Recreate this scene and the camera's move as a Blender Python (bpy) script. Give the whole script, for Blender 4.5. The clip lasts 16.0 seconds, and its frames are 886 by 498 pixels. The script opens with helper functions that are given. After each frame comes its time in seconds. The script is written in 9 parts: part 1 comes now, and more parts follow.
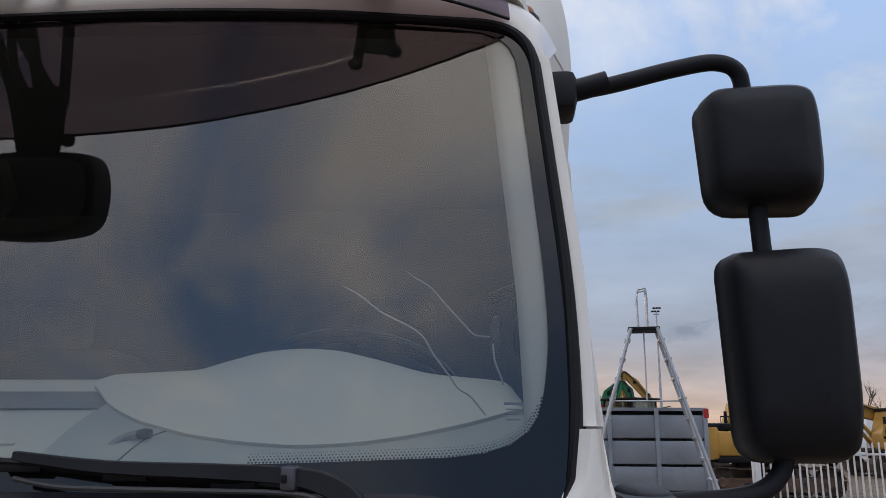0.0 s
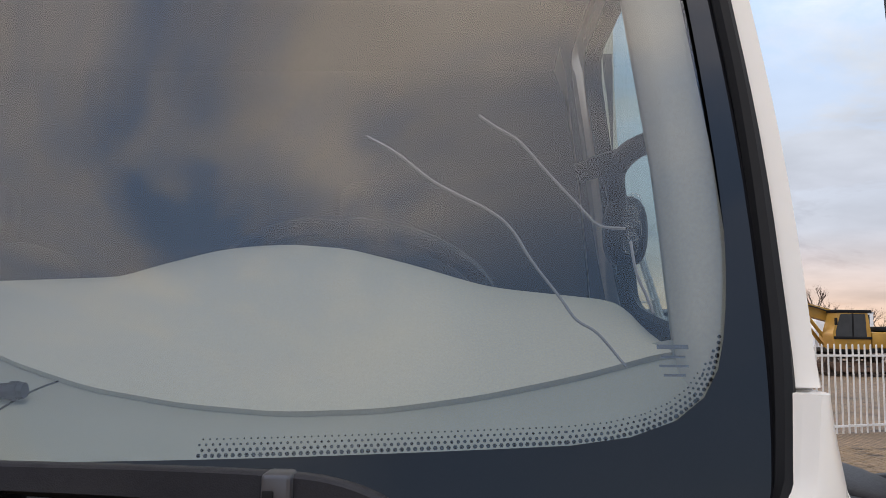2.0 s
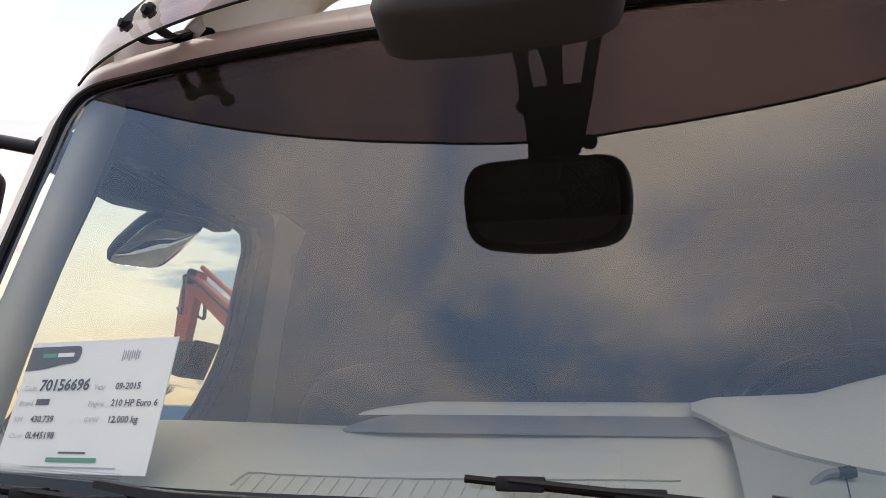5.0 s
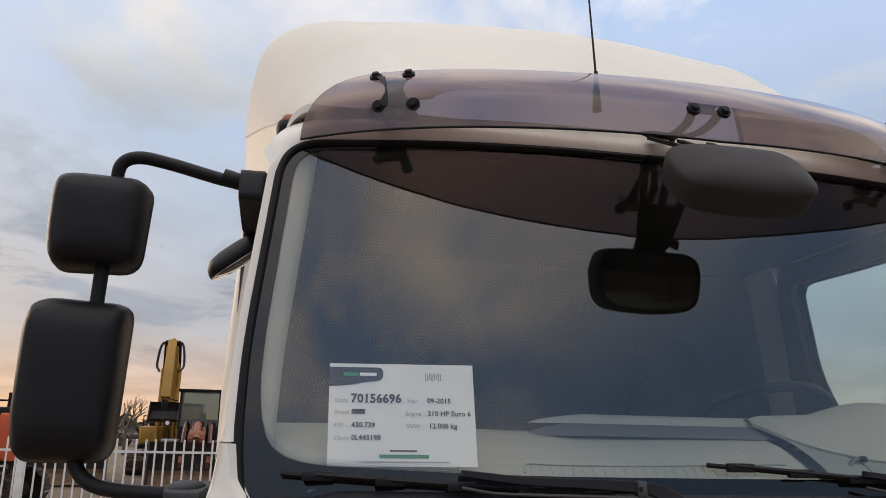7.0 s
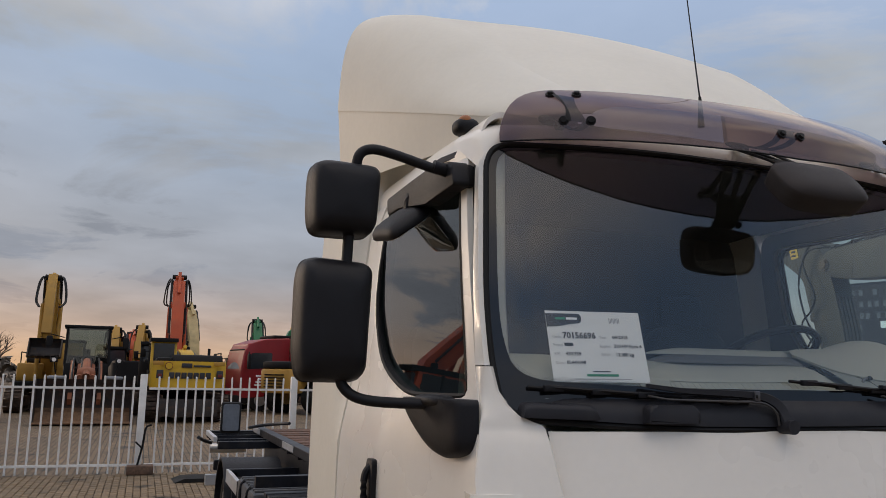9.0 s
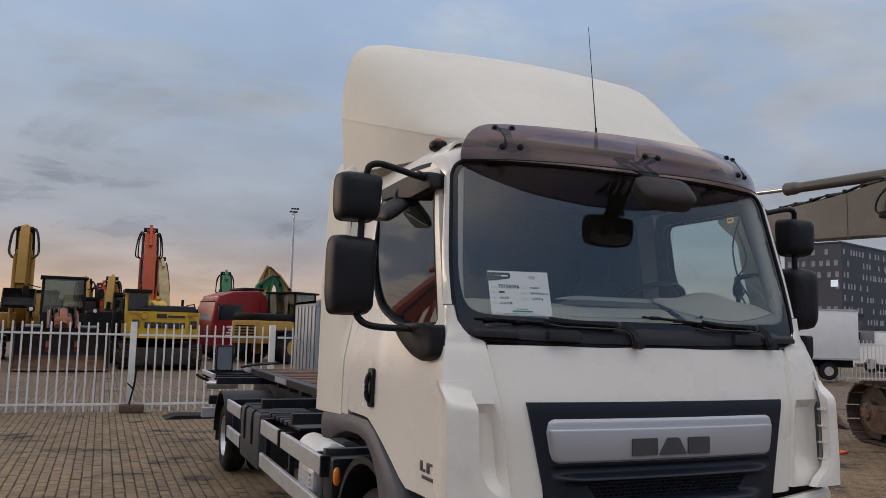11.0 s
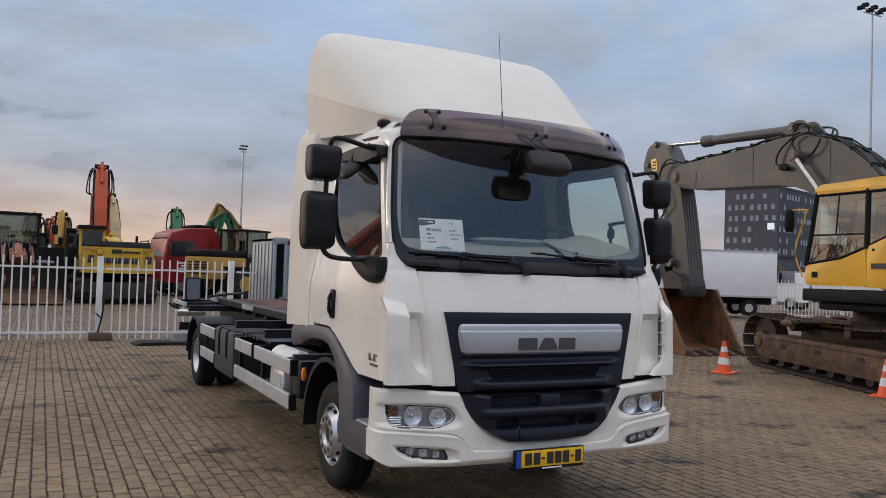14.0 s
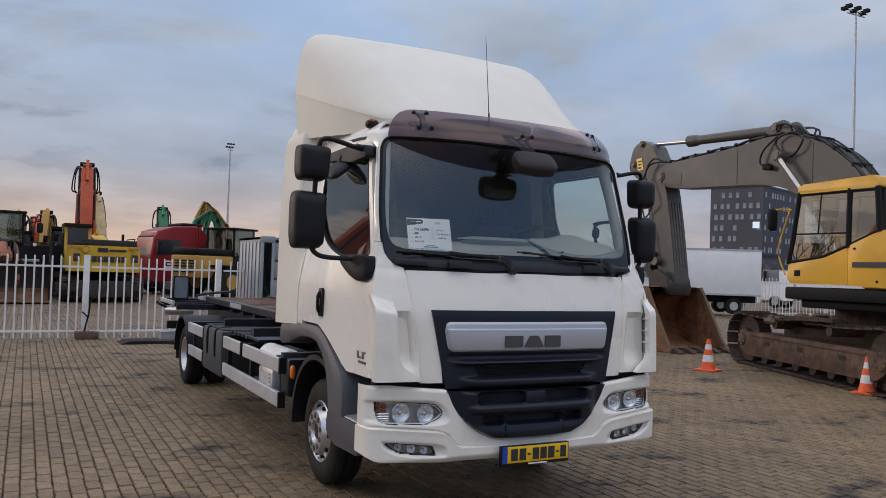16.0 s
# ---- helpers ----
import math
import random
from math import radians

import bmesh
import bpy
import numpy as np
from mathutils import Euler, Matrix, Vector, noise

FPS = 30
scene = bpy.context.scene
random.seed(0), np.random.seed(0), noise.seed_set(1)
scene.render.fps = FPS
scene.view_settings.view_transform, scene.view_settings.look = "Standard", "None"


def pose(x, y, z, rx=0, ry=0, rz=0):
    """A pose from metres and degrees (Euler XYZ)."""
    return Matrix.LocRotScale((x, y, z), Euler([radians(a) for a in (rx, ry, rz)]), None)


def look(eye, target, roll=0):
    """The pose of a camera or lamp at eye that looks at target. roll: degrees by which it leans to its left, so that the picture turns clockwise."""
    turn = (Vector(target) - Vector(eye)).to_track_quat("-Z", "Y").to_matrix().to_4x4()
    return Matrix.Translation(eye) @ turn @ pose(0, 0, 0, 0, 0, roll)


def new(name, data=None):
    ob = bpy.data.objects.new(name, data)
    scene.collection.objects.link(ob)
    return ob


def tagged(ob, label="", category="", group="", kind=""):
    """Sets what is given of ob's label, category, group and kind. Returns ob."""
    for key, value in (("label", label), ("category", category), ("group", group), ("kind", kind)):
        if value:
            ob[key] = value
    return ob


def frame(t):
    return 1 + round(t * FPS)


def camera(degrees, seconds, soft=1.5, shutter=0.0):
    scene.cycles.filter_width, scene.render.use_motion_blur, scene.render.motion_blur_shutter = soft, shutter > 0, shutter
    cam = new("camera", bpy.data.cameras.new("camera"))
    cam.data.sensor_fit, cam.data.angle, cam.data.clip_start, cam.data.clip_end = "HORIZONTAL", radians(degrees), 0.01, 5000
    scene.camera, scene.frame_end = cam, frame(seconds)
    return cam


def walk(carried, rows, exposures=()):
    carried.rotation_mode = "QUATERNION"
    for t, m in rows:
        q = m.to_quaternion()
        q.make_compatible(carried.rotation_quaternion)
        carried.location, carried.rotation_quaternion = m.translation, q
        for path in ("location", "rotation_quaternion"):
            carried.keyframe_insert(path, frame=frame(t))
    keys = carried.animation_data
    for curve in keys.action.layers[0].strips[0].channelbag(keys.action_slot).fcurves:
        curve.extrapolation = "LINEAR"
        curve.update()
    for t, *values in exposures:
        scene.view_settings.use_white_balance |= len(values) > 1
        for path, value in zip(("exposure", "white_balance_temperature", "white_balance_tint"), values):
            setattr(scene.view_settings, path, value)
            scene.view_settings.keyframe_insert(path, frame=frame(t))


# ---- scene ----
cam = camera(58.5, 16.0, 0.6)
PATH = [
    (0, (0.934, -0.876, 1.799), (0.758, 1.064, 2.253), 0.3),
    (0.5, (0.855, -0.639, 1.832), (0.741, 1.341, 2.089), 0.2),
    (1, (0.805, -0.498, 1.824), (0.720, 1.491, 2.022), 0.4),
    (1.5, (0.789, -0.401, 1.844), (0.692, 1.587, 2.046), 0.5),
    (2, (0.776, -0.383, 1.851), (0.692, 1.605, 2.053), 0.8),
    (2.5, (0.762, -0.465, 1.856), (0.666, 1.518, 2.100), 0.8),
    (3, (0.746, -0.507, 1.848), (0.652, 1.441, 2.290), 1.2),
    (3.5, (0.701, -0.602, 1.854), (0.558, 1.323, 2.377), 1.0),
    (4, (0.567, -0.728, 1.848), (0.178, 1.157, 2.393), 1.45),
    (4.5, (0.396, -0.758, 1.811), (-0.078, 1.112, 2.340), 1.3),
    (5, (0.172, -0.849, 1.833), (-0.329, 1.032, 2.291), 0.9),
    (5.2, (0.063, -0.898, 1.835), (-0.428, 0.987, 2.288), 1.0),
    (7.3, (-1.093, -1.487, 1.825), (-0.589, 0.392, 2.289), 1.5),
    (7.5, (-1.194, -1.525, 1.804), (-0.635, 0.331, 2.295), 1.7),
    (8, (-1.49, -1.574, 1.782), (-0.884, 0.277, 2.24), 1.8),
    (8.2, (-1.602, -1.575, 1.789), (-0.972, 0.287, 2.156), 1.7),
    (10.3, (-2.329, -2.583, 1.727), (-1.586, -0.746, 1.998), 1.4),
    (10.5, (-2.389, -2.691, 1.718), (-1.633, -0.852, 1.933), 1.5),
    (11, (-2.476, -3.023, 1.688), (-1.696, -1.193, 1.894), 1.5),
    (11.5, (-2.569, -3.316, 1.665), (-1.761, -1.497, 1.859), 1.6),
    (12, (-2.729, -3.563, 1.659), (-1.893, -1.749, 1.769), 1.6),
    (12.5, (-2.791, -3.857, 1.664), (-1.936, -2.052, 1.769), 1.6),
    (13, (-2.806, -4.097, 1.648), (-1.932, -2.299, 1.723), 1.8),
    (13.5, (-2.909, -4.226, 1.642), (-2.02, -2.435, 1.711), 1.8),
    (14, (-2.989, -4.325, 1.638), (-2.086, -2.542, 1.694), 1.9),
    (14.5, (-2.989, -4.352, 1.639), (-2.073, -2.575, 1.692), 1.8),
    (15, (-3.002, -4.37, 1.65), (-2.08, -2.596, 1.705), 1.9),
    (15.5, (-3.023, -4.391, 1.645), (-2.097, -2.619, 1.7), 1.9),
    (16, (-3.025, -4.393, 1.641), (-2.093, -2.624, 1.694), 1.9),
]
EXPOSURES = ((0.0, 0.08, 6100, 10), (0.5, 0.3, 6350, 10), (1.0, 0.84, 6650, 11), (1.5, 0.72, 6750, 11), (2.5, 0.7, 6850, 12), (3.5, 0.72, 7050, 12), (4.0, 0.9, 6950, 12), (4.5, 0.87, 6950, 13), (5.2, 0.82, 6950, 13), (7.3, 0.18, 6920, 11), (8.2, 0.0, 6820, 11), (10.3, -0.2, 6660, 10), (11.3, -0.04, 6510, 10), (12.5, 0.08, 6340, 10), (13.7, 0.15, 6290, 10), (14.8, 0.1, 6190, 10), (16.0, 0.1, 6140, 10))
walk(cam, [(t, look(eye, to, roll)) for t, eye, to, roll in PATH], EXPOSURES)

# ---- sky and sun ----
SUN_AZ = -38.0   # degrees from +y towards +x; the sun has nearly set behind the yard
SUN_EL = 6.0
world = bpy.data.worlds.new("world")
scene.world = world
world.use_nodes = True
wn, wl = world.node_tree.nodes, world.node_tree.links
wn.clear()


def wmath(op, a, b=None):
    n = wn.new("ShaderNodeMath")
    n.operation = op
    for i, v in enumerate((a, b)):
        if v is None:
            continue
        if isinstance(v, (int, float)):
            n.inputs[i].default_value = v
        else:
            wl.new(v, n.inputs[i])
    return n.outputs[0]


def wmix(fac, a, b):
    n = wn.new("ShaderNodeMix")
    n.data_type = "RGBA"
    for i, v in ((0, fac), (6, a), (7, b)):
        if isinstance(v, (int, float)):
            n.inputs[i].default_value = v
        elif isinstance(v, tuple):
            n.inputs[i].default_value = v
        else:
            wl.new(v, n.inputs[i])
    return n.outputs[2]


def wramp(fac, stops):
    n = wn.new("ShaderNodeValToRGB")
    while len(n.color_ramp.elements) < len(stops):
        n.color_ramp.elements.new(0.5)
    for e, (p, c) in zip(n.color_ramp.elements, stops):
        e.position, e.color = p, (*c, 1)
    wl.new(fac, n.inputs[0])
    return n.outputs[0]


wtc = wn.new("ShaderNodeTexCoord")
wsep = wn.new("ShaderNodeSeparateXYZ")
wl.new(wtc.outputs["Generated"], wsep.inputs[0])
sky = wn.new("ShaderNodeTexSky")
sky.sky_type = "NISHITA"
sky.sun_disc = False
sky.sun_elevation = radians(SUN_EL)
sky.sun_rotation = radians(SUN_AZ)
sky.air_density, sky.dust_density, sky.ozone_density = 1.2, 2.0, 1.0
elev = wmath("MAXIMUM", wsep.outputs["Z"], 0.0)
# cloud sheet: directions cast on a flat layer, so that it flattens towards the horizon
denom = wmath("ADD", elev, 0.16)
cx = wmath("DIVIDE", wsep.outputs["X"], denom)
cy = wmath("DIVIDE", wsep.outputs["Y"], denom)
comb = wn.new("ShaderNodeCombineXYZ")
wl.new(cx, comb.inputs[0])
wl.new(cy, comb.inputs[1])
cloud = wn.new("ShaderNodeTexNoise")
cloud.inputs["Scale"].default_value = 1.25
cloud.inputs["Detail"].default_value = 9.0
cloud.inputs["Roughness"].default_value = 0.60
cloud.inputs["Distortion"].default_value = 0.5
wl.new(comb.outputs[0], cloud.inputs["Vector"])
cover = wn.new("ShaderNodeMapRange")
cover.inputs["From Min"].default_value = 0.37
cover.inputs["From Max"].default_value = 0.58
wl.new(cloud.outputs["Fac"], cover.inputs["Value"])
low = wn.new("ShaderNodeMapRange")
low.inputs["From Min"].default_value = 0.02
low.inputs["From Max"].default_value = 0.55
low.inputs["To Min"].default_value = 0.95
low.inputs["To Max"].default_value = 0.10
wl.new(elev, low.inputs["Value"])
cov = wmath("MAXIMUM", cover.outputs["Result"], low.outputs["Result"])
soft = wn.new("ShaderNodeTexNoise")
soft.inputs["Scale"].default_value = 1.9
soft.inputs["Detail"].default_value = 6.0
wl.new(comb.outputs[0], soft.inputs["Vector"])
# towards the sunset the low cloud turns peach
sunx, suny = math.sin(radians(SUN_AZ)), math.cos(radians(SUN_AZ))
side = wmath("ADD", wmath("MULTIPLY", wsep.outputs["X"], sunx), wmath("MULTIPLY", wsep.outputs["Y"], suny))
# the cloud breaks up on the side away from the sunset
east = wn.new("ShaderNodeMapRange")
east.inputs["From Min"].default_value = -0.86
east.inputs["From Max"].default_value = -0.64
east.inputs["To Min"].default_value = 0.12
east.inputs["To Max"].default_value = 1.0
wl.new(side, east.inputs["Value"])
cov = wmath("MULTIPLY", wmath("MINIMUM", cov, 1.0), east.outputs["Result"])
warm = wn.new("ShaderNodeMapRange")
warm.inputs["From Min"].default_value = -0.2
warm.inputs["From Max"].default_value = 0.95
wl.new(side, warm.inputs["Value"])
cool_cloud = wramp(elev, [(0.0, (0.37, 0.34, 0.35)), (0.10, (0.32, 0.345, 0.41)), (0.35, (0.48, 0.53, 0.60)), (0.55, (1.30, 1.18, 1.08)), (1.0, (1.85, 1.66, 1.46))])
warm_cloud = wramp(elev, [(0.0, (0.85, 0.52, 0.27)), (0.045, (0.60, 0.44, 0.34)), (0.12, (0.315, 0.345, 0.41)), (0.35, (0.40, 0.46, 0.54)), (0.62, (0.86, 0.82, 0.80)), (1.0, (1.95, 1.75, 1.54))])
ccol = wmix(warm.outputs["Result"], cool_cloud, warm_cloud)
shade = wn.new("ShaderNodeMapRange")
shade.inputs["From Min"].default_value = 0.3
shade.inputs["From Max"].default_value = 0.7
shade.inputs["To Min"].default_value = 0.82
shade.inputs["To Max"].default_value = 1.17
wl.new(soft.outputs["Fac"], shade.inputs["Value"])
cmul = wn.new("ShaderNodeVectorMath")
cmul.operation = "SCALE"
wl.new(ccol, cmul.inputs[0])
wl.new(shade.outputs["Result"], cmul.inputs["Scale"])
blue = wramp(elev, [(0.0, (0.50, 0.48, 0.50)), (0.12, (0.37, 0.41, 0.52)), (0.25, (0.24, 0.36, 0.59)), (0.6, (0.22, 0.40, 0.74)), (1.0, (0.18, 0.38, 0.80))])
skyadd = wn.new("ShaderNodeVectorMath")
skyadd.operation = "SCALE"
wl.new(sky.outputs["Color"], skyadd.inputs[0])
skyadd.inputs["Scale"].default_value = 0.05
skysum = wn.new("ShaderNodeVectorMath")
skysum.operation = "ADD"
wl.new(blue, skysum.inputs[0])
wl.new(skyadd.outputs[0], skysum.inputs[1])
dusk = wn.new("ShaderNodeMapRange")
dusk.inputs["From Min"].default_value = -0.84
dusk.inputs["From Max"].default_value = -0.55
dusk.inputs["To Min"].default_value = 0.72
dusk.inputs["To Max"].default_value = 1.0
wl.new(side, dusk.inputs["Value"])
clear = wn.new("ShaderNodeVectorMath")
clear.operation = "SCALE"
wl.new(skysum.outputs[0], clear.inputs[0])
wl.new(dusk.outputs["Result"], clear.inputs["Scale"])
final = wmix(cov, clear.outputs[0], cmul.outputs[0])
bg = wn.new("ShaderNodeBackground")
bg.inputs["Strength"].default_value = 1.0
wl.new(final, bg.inputs["Color"])
wout = wn.new("ShaderNodeOutputWorld")
wl.new(bg.outputs[0], wout.inputs["Surface"])

sun_data = bpy.data.lights.new("sun", "SUN")
sun_data.energy, sun_data.angle, sun_data.color = 0.6, radians(14), (1.0, 0.78, 0.58)
sun_ob = new("sun", sun_data)
sun_dir = Vector((sunx * math.cos(radians(SUN_EL + 6)), suny * math.cos(radians(SUN_EL + 6)), math.sin(radians(SUN_EL + 6))))
sun_ob.matrix_world = look(sun_dir * 50, (0, 0, 0))


# ---- materials ----
def material(name, color, rough=0.5, metal=0.0, grain=0.08, grain_scale=40.0, stain=0.12, stain_scale=2.5, bump=0.0,
             bump_scale=120.0, coat=0.0, dirt=None, dirt_amount=0.0, spec=0.5, vary=0.0, emit=None, emit_strength=0.0):
    """Principled surface whose colour varies at two scales, in metres of the world."""
    m = bpy.data.materials.new(name)
    m.use_nodes = True
    n, l = m.node_tree.nodes, m.node_tree.links
    b = n["Principled BSDF"]
    tc = n.new("ShaderNodeTexCoord")
    col = n.new("ShaderNodeRGB")
    col.outputs[0].default_value = (*color, 1)
    out = col.outputs[0]

    def noise_tex(scale, detail=5):
        t = n.new("ShaderNodeTexNoise")
        t.inputs["Scale"].default_value = scale
        t.inputs["Detail"].default_value = detail
        l.new(tc.outputs["Object"], t.inputs["Vector"])
        return t.outputs["Fac"]

    def scaled(c, fac, amount):
        mr = n.new("ShaderNodeMapRange")
        mr.inputs["From Min"].default_value, mr.inputs["From Max"].default_value = 0.3, 0.7
        mr.inputs["To Min"].default_value, mr.inputs["To Max"].default_value = 1 - amount, 1 + amount
        l.new(fac, mr.inputs["Value"])
        v = n.new("ShaderNodeVectorMath")
        v.operation = "SCALE"
        l.new(c, v.inputs[0])
        l.new(mr.outputs["Result"], v.inputs["Scale"])
        return v.outputs[0]

    if vary:
        oi = n.new("ShaderNodeObjectInfo")
        out = scaled(out, oi.outputs["Random"], vary)
    big = None
    if stain:
        big = noise_tex(stain_scale)
        out = scaled(out, big, stain)
    if grain:
        out = scaled(out, noise_tex(grain_scale, 3), grain)
    if dirt:
        d = noise_tex(stain_scale * 1.7, 8)
        mr = n.new("ShaderNodeMapRange")
        mr.inputs["From Min"].default_value, mr.inputs["From Max"].default_value = 0.5, 0.75
        mr.inputs["To Max"].default_value = dirt_amount
        l.new(d, mr.inputs["Value"])
        mx = n.new("ShaderNodeMix")
        mx.data_type = "RGBA"
        l.new(mr.outputs["Result"], mx.inputs[0])
        l.new(out, mx.inputs[6])
        mx.inputs[7].default_value = (*dirt, 1)
        out = mx.outputs[2]
    l.new(out, b.inputs["Base Color"])
    b.inputs["Roughness"].default_value = rough
    b.inputs["Metallic"].default_value = metal
    b.inputs["Specular IOR Level"].default_value = spec
    b.inputs["Coat Weight"].default_value = coat
    b.inputs["Coat Roughness"].default_value = 0.08
    if big is not None and rough > 0.15:
        rr = n.new("ShaderNodeMapRange")
        rr.inputs["To Min"].default_value, rr.inputs["To Max"].default_value = rough * 0.8, min(1, rough * 1.2)
        l.new(big, rr.inputs["Value"])
        l.new(rr.outputs["Result"], b.inputs["Roughness"])
    if bump:
        bp = n.new("ShaderNodeBump")
        bp.inputs["Strength"].default_value = bump
        bp.inputs["Distance"].default_value = 0.01
        l.new(noise_tex(bump_scale, 4), bp.inputs["Height"])
        l.new(bp.outputs[0], b.inputs["Normal"])
    if emit:
        b.inputs["Emission Color"].default_value = (*emit, 1)
        b.inputs["Emission Strength"].default_value = emit_strength
    return m


def glass_material(name, tint, ior=1.5, rough=0.0, alpha=1.0, diffuse=None, diffuse_part=0.0):
    """A thin pane: light goes straight through, tinted, and the surface mirrors by Fresnel."""
    m = bpy.data.materials.new(name)
    m.use_nodes = True
    n, l = m.node_tree.nodes, m.node_tree.links
    n.clear()
    tr = n.new("ShaderNodeBsdfTransparent")
    tr.inputs[0].default_value = (*tint, 1)
    gl = n.new("ShaderNodeBsdfGlossy")
    gl.inputs["Roughness"].default_value = rough
    gl.inputs["Color"].default_value = (1, 1, 1, 1)
    lw = n.new("ShaderNodeLayerWeight")
    lw.inputs["Blend"].default_value = 0.5
    pw = n.new("ShaderNodeMath")
    pw.operation = "POWER"
    pw.inputs[1].default_value = 5.0
    l.new(lw.outputs["Facing"], pw.inputs[0])
    f0 = ((ior - 1) / (ior + 1)) ** 2
    ma = n.new("ShaderNodeMath")
    ma.operation = "MULTIPLY_ADD"
    ma.inputs[1].default_value, ma.inputs[2].default_value = 1 - f0, f0
    l.new(pw.outputs[0], ma.inputs[0])
    mx = n.new("ShaderNodeMixShader")
    l.new(ma.outputs[0], mx.inputs[0])
    base = tr.outputs[0]
    if diffuse:
        df = n.new("ShaderNodeBsdfDiffuse")
        df.inputs[0].default_value = (*diffuse, 1)
        m2 = n.new("ShaderNodeMixShader")
        m2.inputs[0].default_value = diffuse_part
        l.new(tr.outputs[0], m2.inputs[1])
        l.new(df.outputs[0], m2.inputs[2])
        base = m2.outputs[0]
    l.new(base, mx.inputs[1])
    l.new(gl.outputs[0], mx.inputs[2])
    o = n.new("ShaderNodeOutputMaterial")
    l.new(mx.outputs[0], o.inputs["Surface"])
    return m


WHITE = material("white_paint", (0.88, 0.83, 0.75), 0.28, grain=0.01, stain=0.03, stain_scale=1.2, coat=0.3, dirt=(0.42, 0.37, 0.30), dirt_amount=0.10)
CREAM = material("cream_plastic", (0.77, 0.725, 0.63), 0.55, grain=0.015, stain=0.05, stain_scale=1.4, dirt=(0.5, 0.45, 0.36), dirt_amount=0.15)
BUMPER_W = material("bumper_paint", (0.88, 0.83, 0.75), 0.33, grain=0.02, stain=0.04, coat=0.4, dirt=(0.35, 0.31, 0.26), dirt_amount=0.16)
BLACK_PL = material("black_plastic", (0.010, 0.010, 0.013), 0.5, grain=0.12, grain_scale=300, stain=0.2, bump=0.15, bump_scale=900, spec=0.28)
GRILLE_PL = material("blue_black_plastic", (0.009, 0.012, 0.022), 0.42, grain=0.1, grain_scale=200, stain=0.15, bump=0.1, bump_scale=700, spec=0.35)
GREY_PL = material("grey_plastic", (0.080, 0.081, 0.096), 0.55, grain=0.06, grain_scale=300, stain=0.12, bump=0.12, bump_scale=800, dirt=(0.10, 0.095, 0.10), dirt_amount=0.25)
GRILLE_SILVER = material("silver_paint", (0.46, 0.47, 0.50), 0.34, metal=0.35, grain=0.03, grain_scale=500, stain=0.04)
DARK_METAL = material("dark_letter_metal", (0.11, 0.11, 0.12), 0.35, metal=0.6, grain=0.05, stain=0.05)
RUBBER = material("tyre_rubber", (0.013, 0.0125, 0.012), 0.75, grain=0.15, grain_scale=120, stain=0.25, bump=0.2, bump_scale=400, dirt=(0.10, 0.085, 0.07), dirt_amount=0.4, spec=0.25)
MIRROR_SHELL = material("mirror_shell_plastic", (0.036, 0.030, 0.029), 0.6, grain=0.06, grain_scale=300, stain=0.15, bump=0.1, bump_scale=800, spec=0.25)
COWL_PL = material("slate_plastic", (0.024, 0.0245, 0.030), 0.5, grain=0.08, grain_scale=250, stain=0.15, stain_scale=8, bump=0.12, bump_scale=900, dirt=(0.05, 0.046, 0.043), dirt_amount=0.3, spec=0.25)
HOSE_PL = material("washer_hose_rubber", (0.055, 0.052, 0.053), 0.5, grain=0.05, stain=0.1)
SEAL = material("seal_rubber", (0.008, 0.008, 0.009), 0.6, grain=0.1, stain=0.1, spec=0.25)
FRIT = material("glass_border", (0.008, 0.008, 0.010), 0.06, grain=0.05, stain=0.15)
RIM = material("wheel_steel", (0.62, 0.62, 0.63), 0.30, metal=0.75, grain=0.05, stain=0.10, stain_scale=9, dirt=(0.26, 0.22, 0.18), dirt_amount=0.3)
CHROME = material("bright_steel", (0.75, 0.75, 0.77), 0.15, metal=1.0, grain=0.02, stain=0.05)
ALU = material("aluminium_rail", (0.55, 0.56, 0.58), 0.42, metal=0.45, grain=0.05, grain_scale=150, stain=0.10, stain_scale=5, dirt=(0.3, 0.27, 0.24), dirt_amount=0.3)
FRAME = material("chassis_paint", (0.012, 0.014, 0.020), 0.42, grain=0.12, stain=0.3, stain_scale=6, dirt=(0.06, 0.052, 0.045), dirt_amount=0.3, spec=0.25)
DECK_RUST = material("rusty_deck_wood", (0.13, 0.065, 0.040), 0.75, grain=0.3, grain_scale=25, stain=0.35, stain_scale=6, bump=0.3, bump_scale=80)
TANK_DARK = material("tank_plastic", (0.030, 0.031, 0.034), 0.5, grain=0.1, stain=0.15, spec=0.25)
BOARD = material("blue_grey_board", (0.13, 0.15, 0.18), 0.5, grain=0.06, stain=0.15, stain_scale=5)
BATTERY_BOX = material("grey_box_plastic", (0.060, 0.064, 0.072), 0.6, grain=0.08, stain=0.2, stain_scale=4, dirt=(0.13, 0.12, 0.10), dirt_amount=0.4, spec=0.25)
AMBER = material("amber_lens", (0.85, 0.22, 0.02), 0.2, grain=0.05, grain_scale=200, stain=0.05)
AMBER_BROWN = material("indicator_amber", (0.22, 0.080, 0.045), 0.18, metal=0.2, grain=0.1, grain_scale=150, stain=0.2, stain_scale=30)
AMBER_DULL = material("dull_amber", (0.35, 0.12, 0.03), 0.3, grain=0.05, stain=0.05)
RED_LENS = material("red_lens", (0.5, 0.02, 0.02), 0.2, grain=0.05, stain=0.05)
LAMP_REFLECT = material("lamp_reflector", (0.88, 0.88, 0.88), 0.16, metal=0.65, grain=0.06, grain_scale=90, stain=0.15, stain_scale=30, bump=0.12, bump_scale=60)
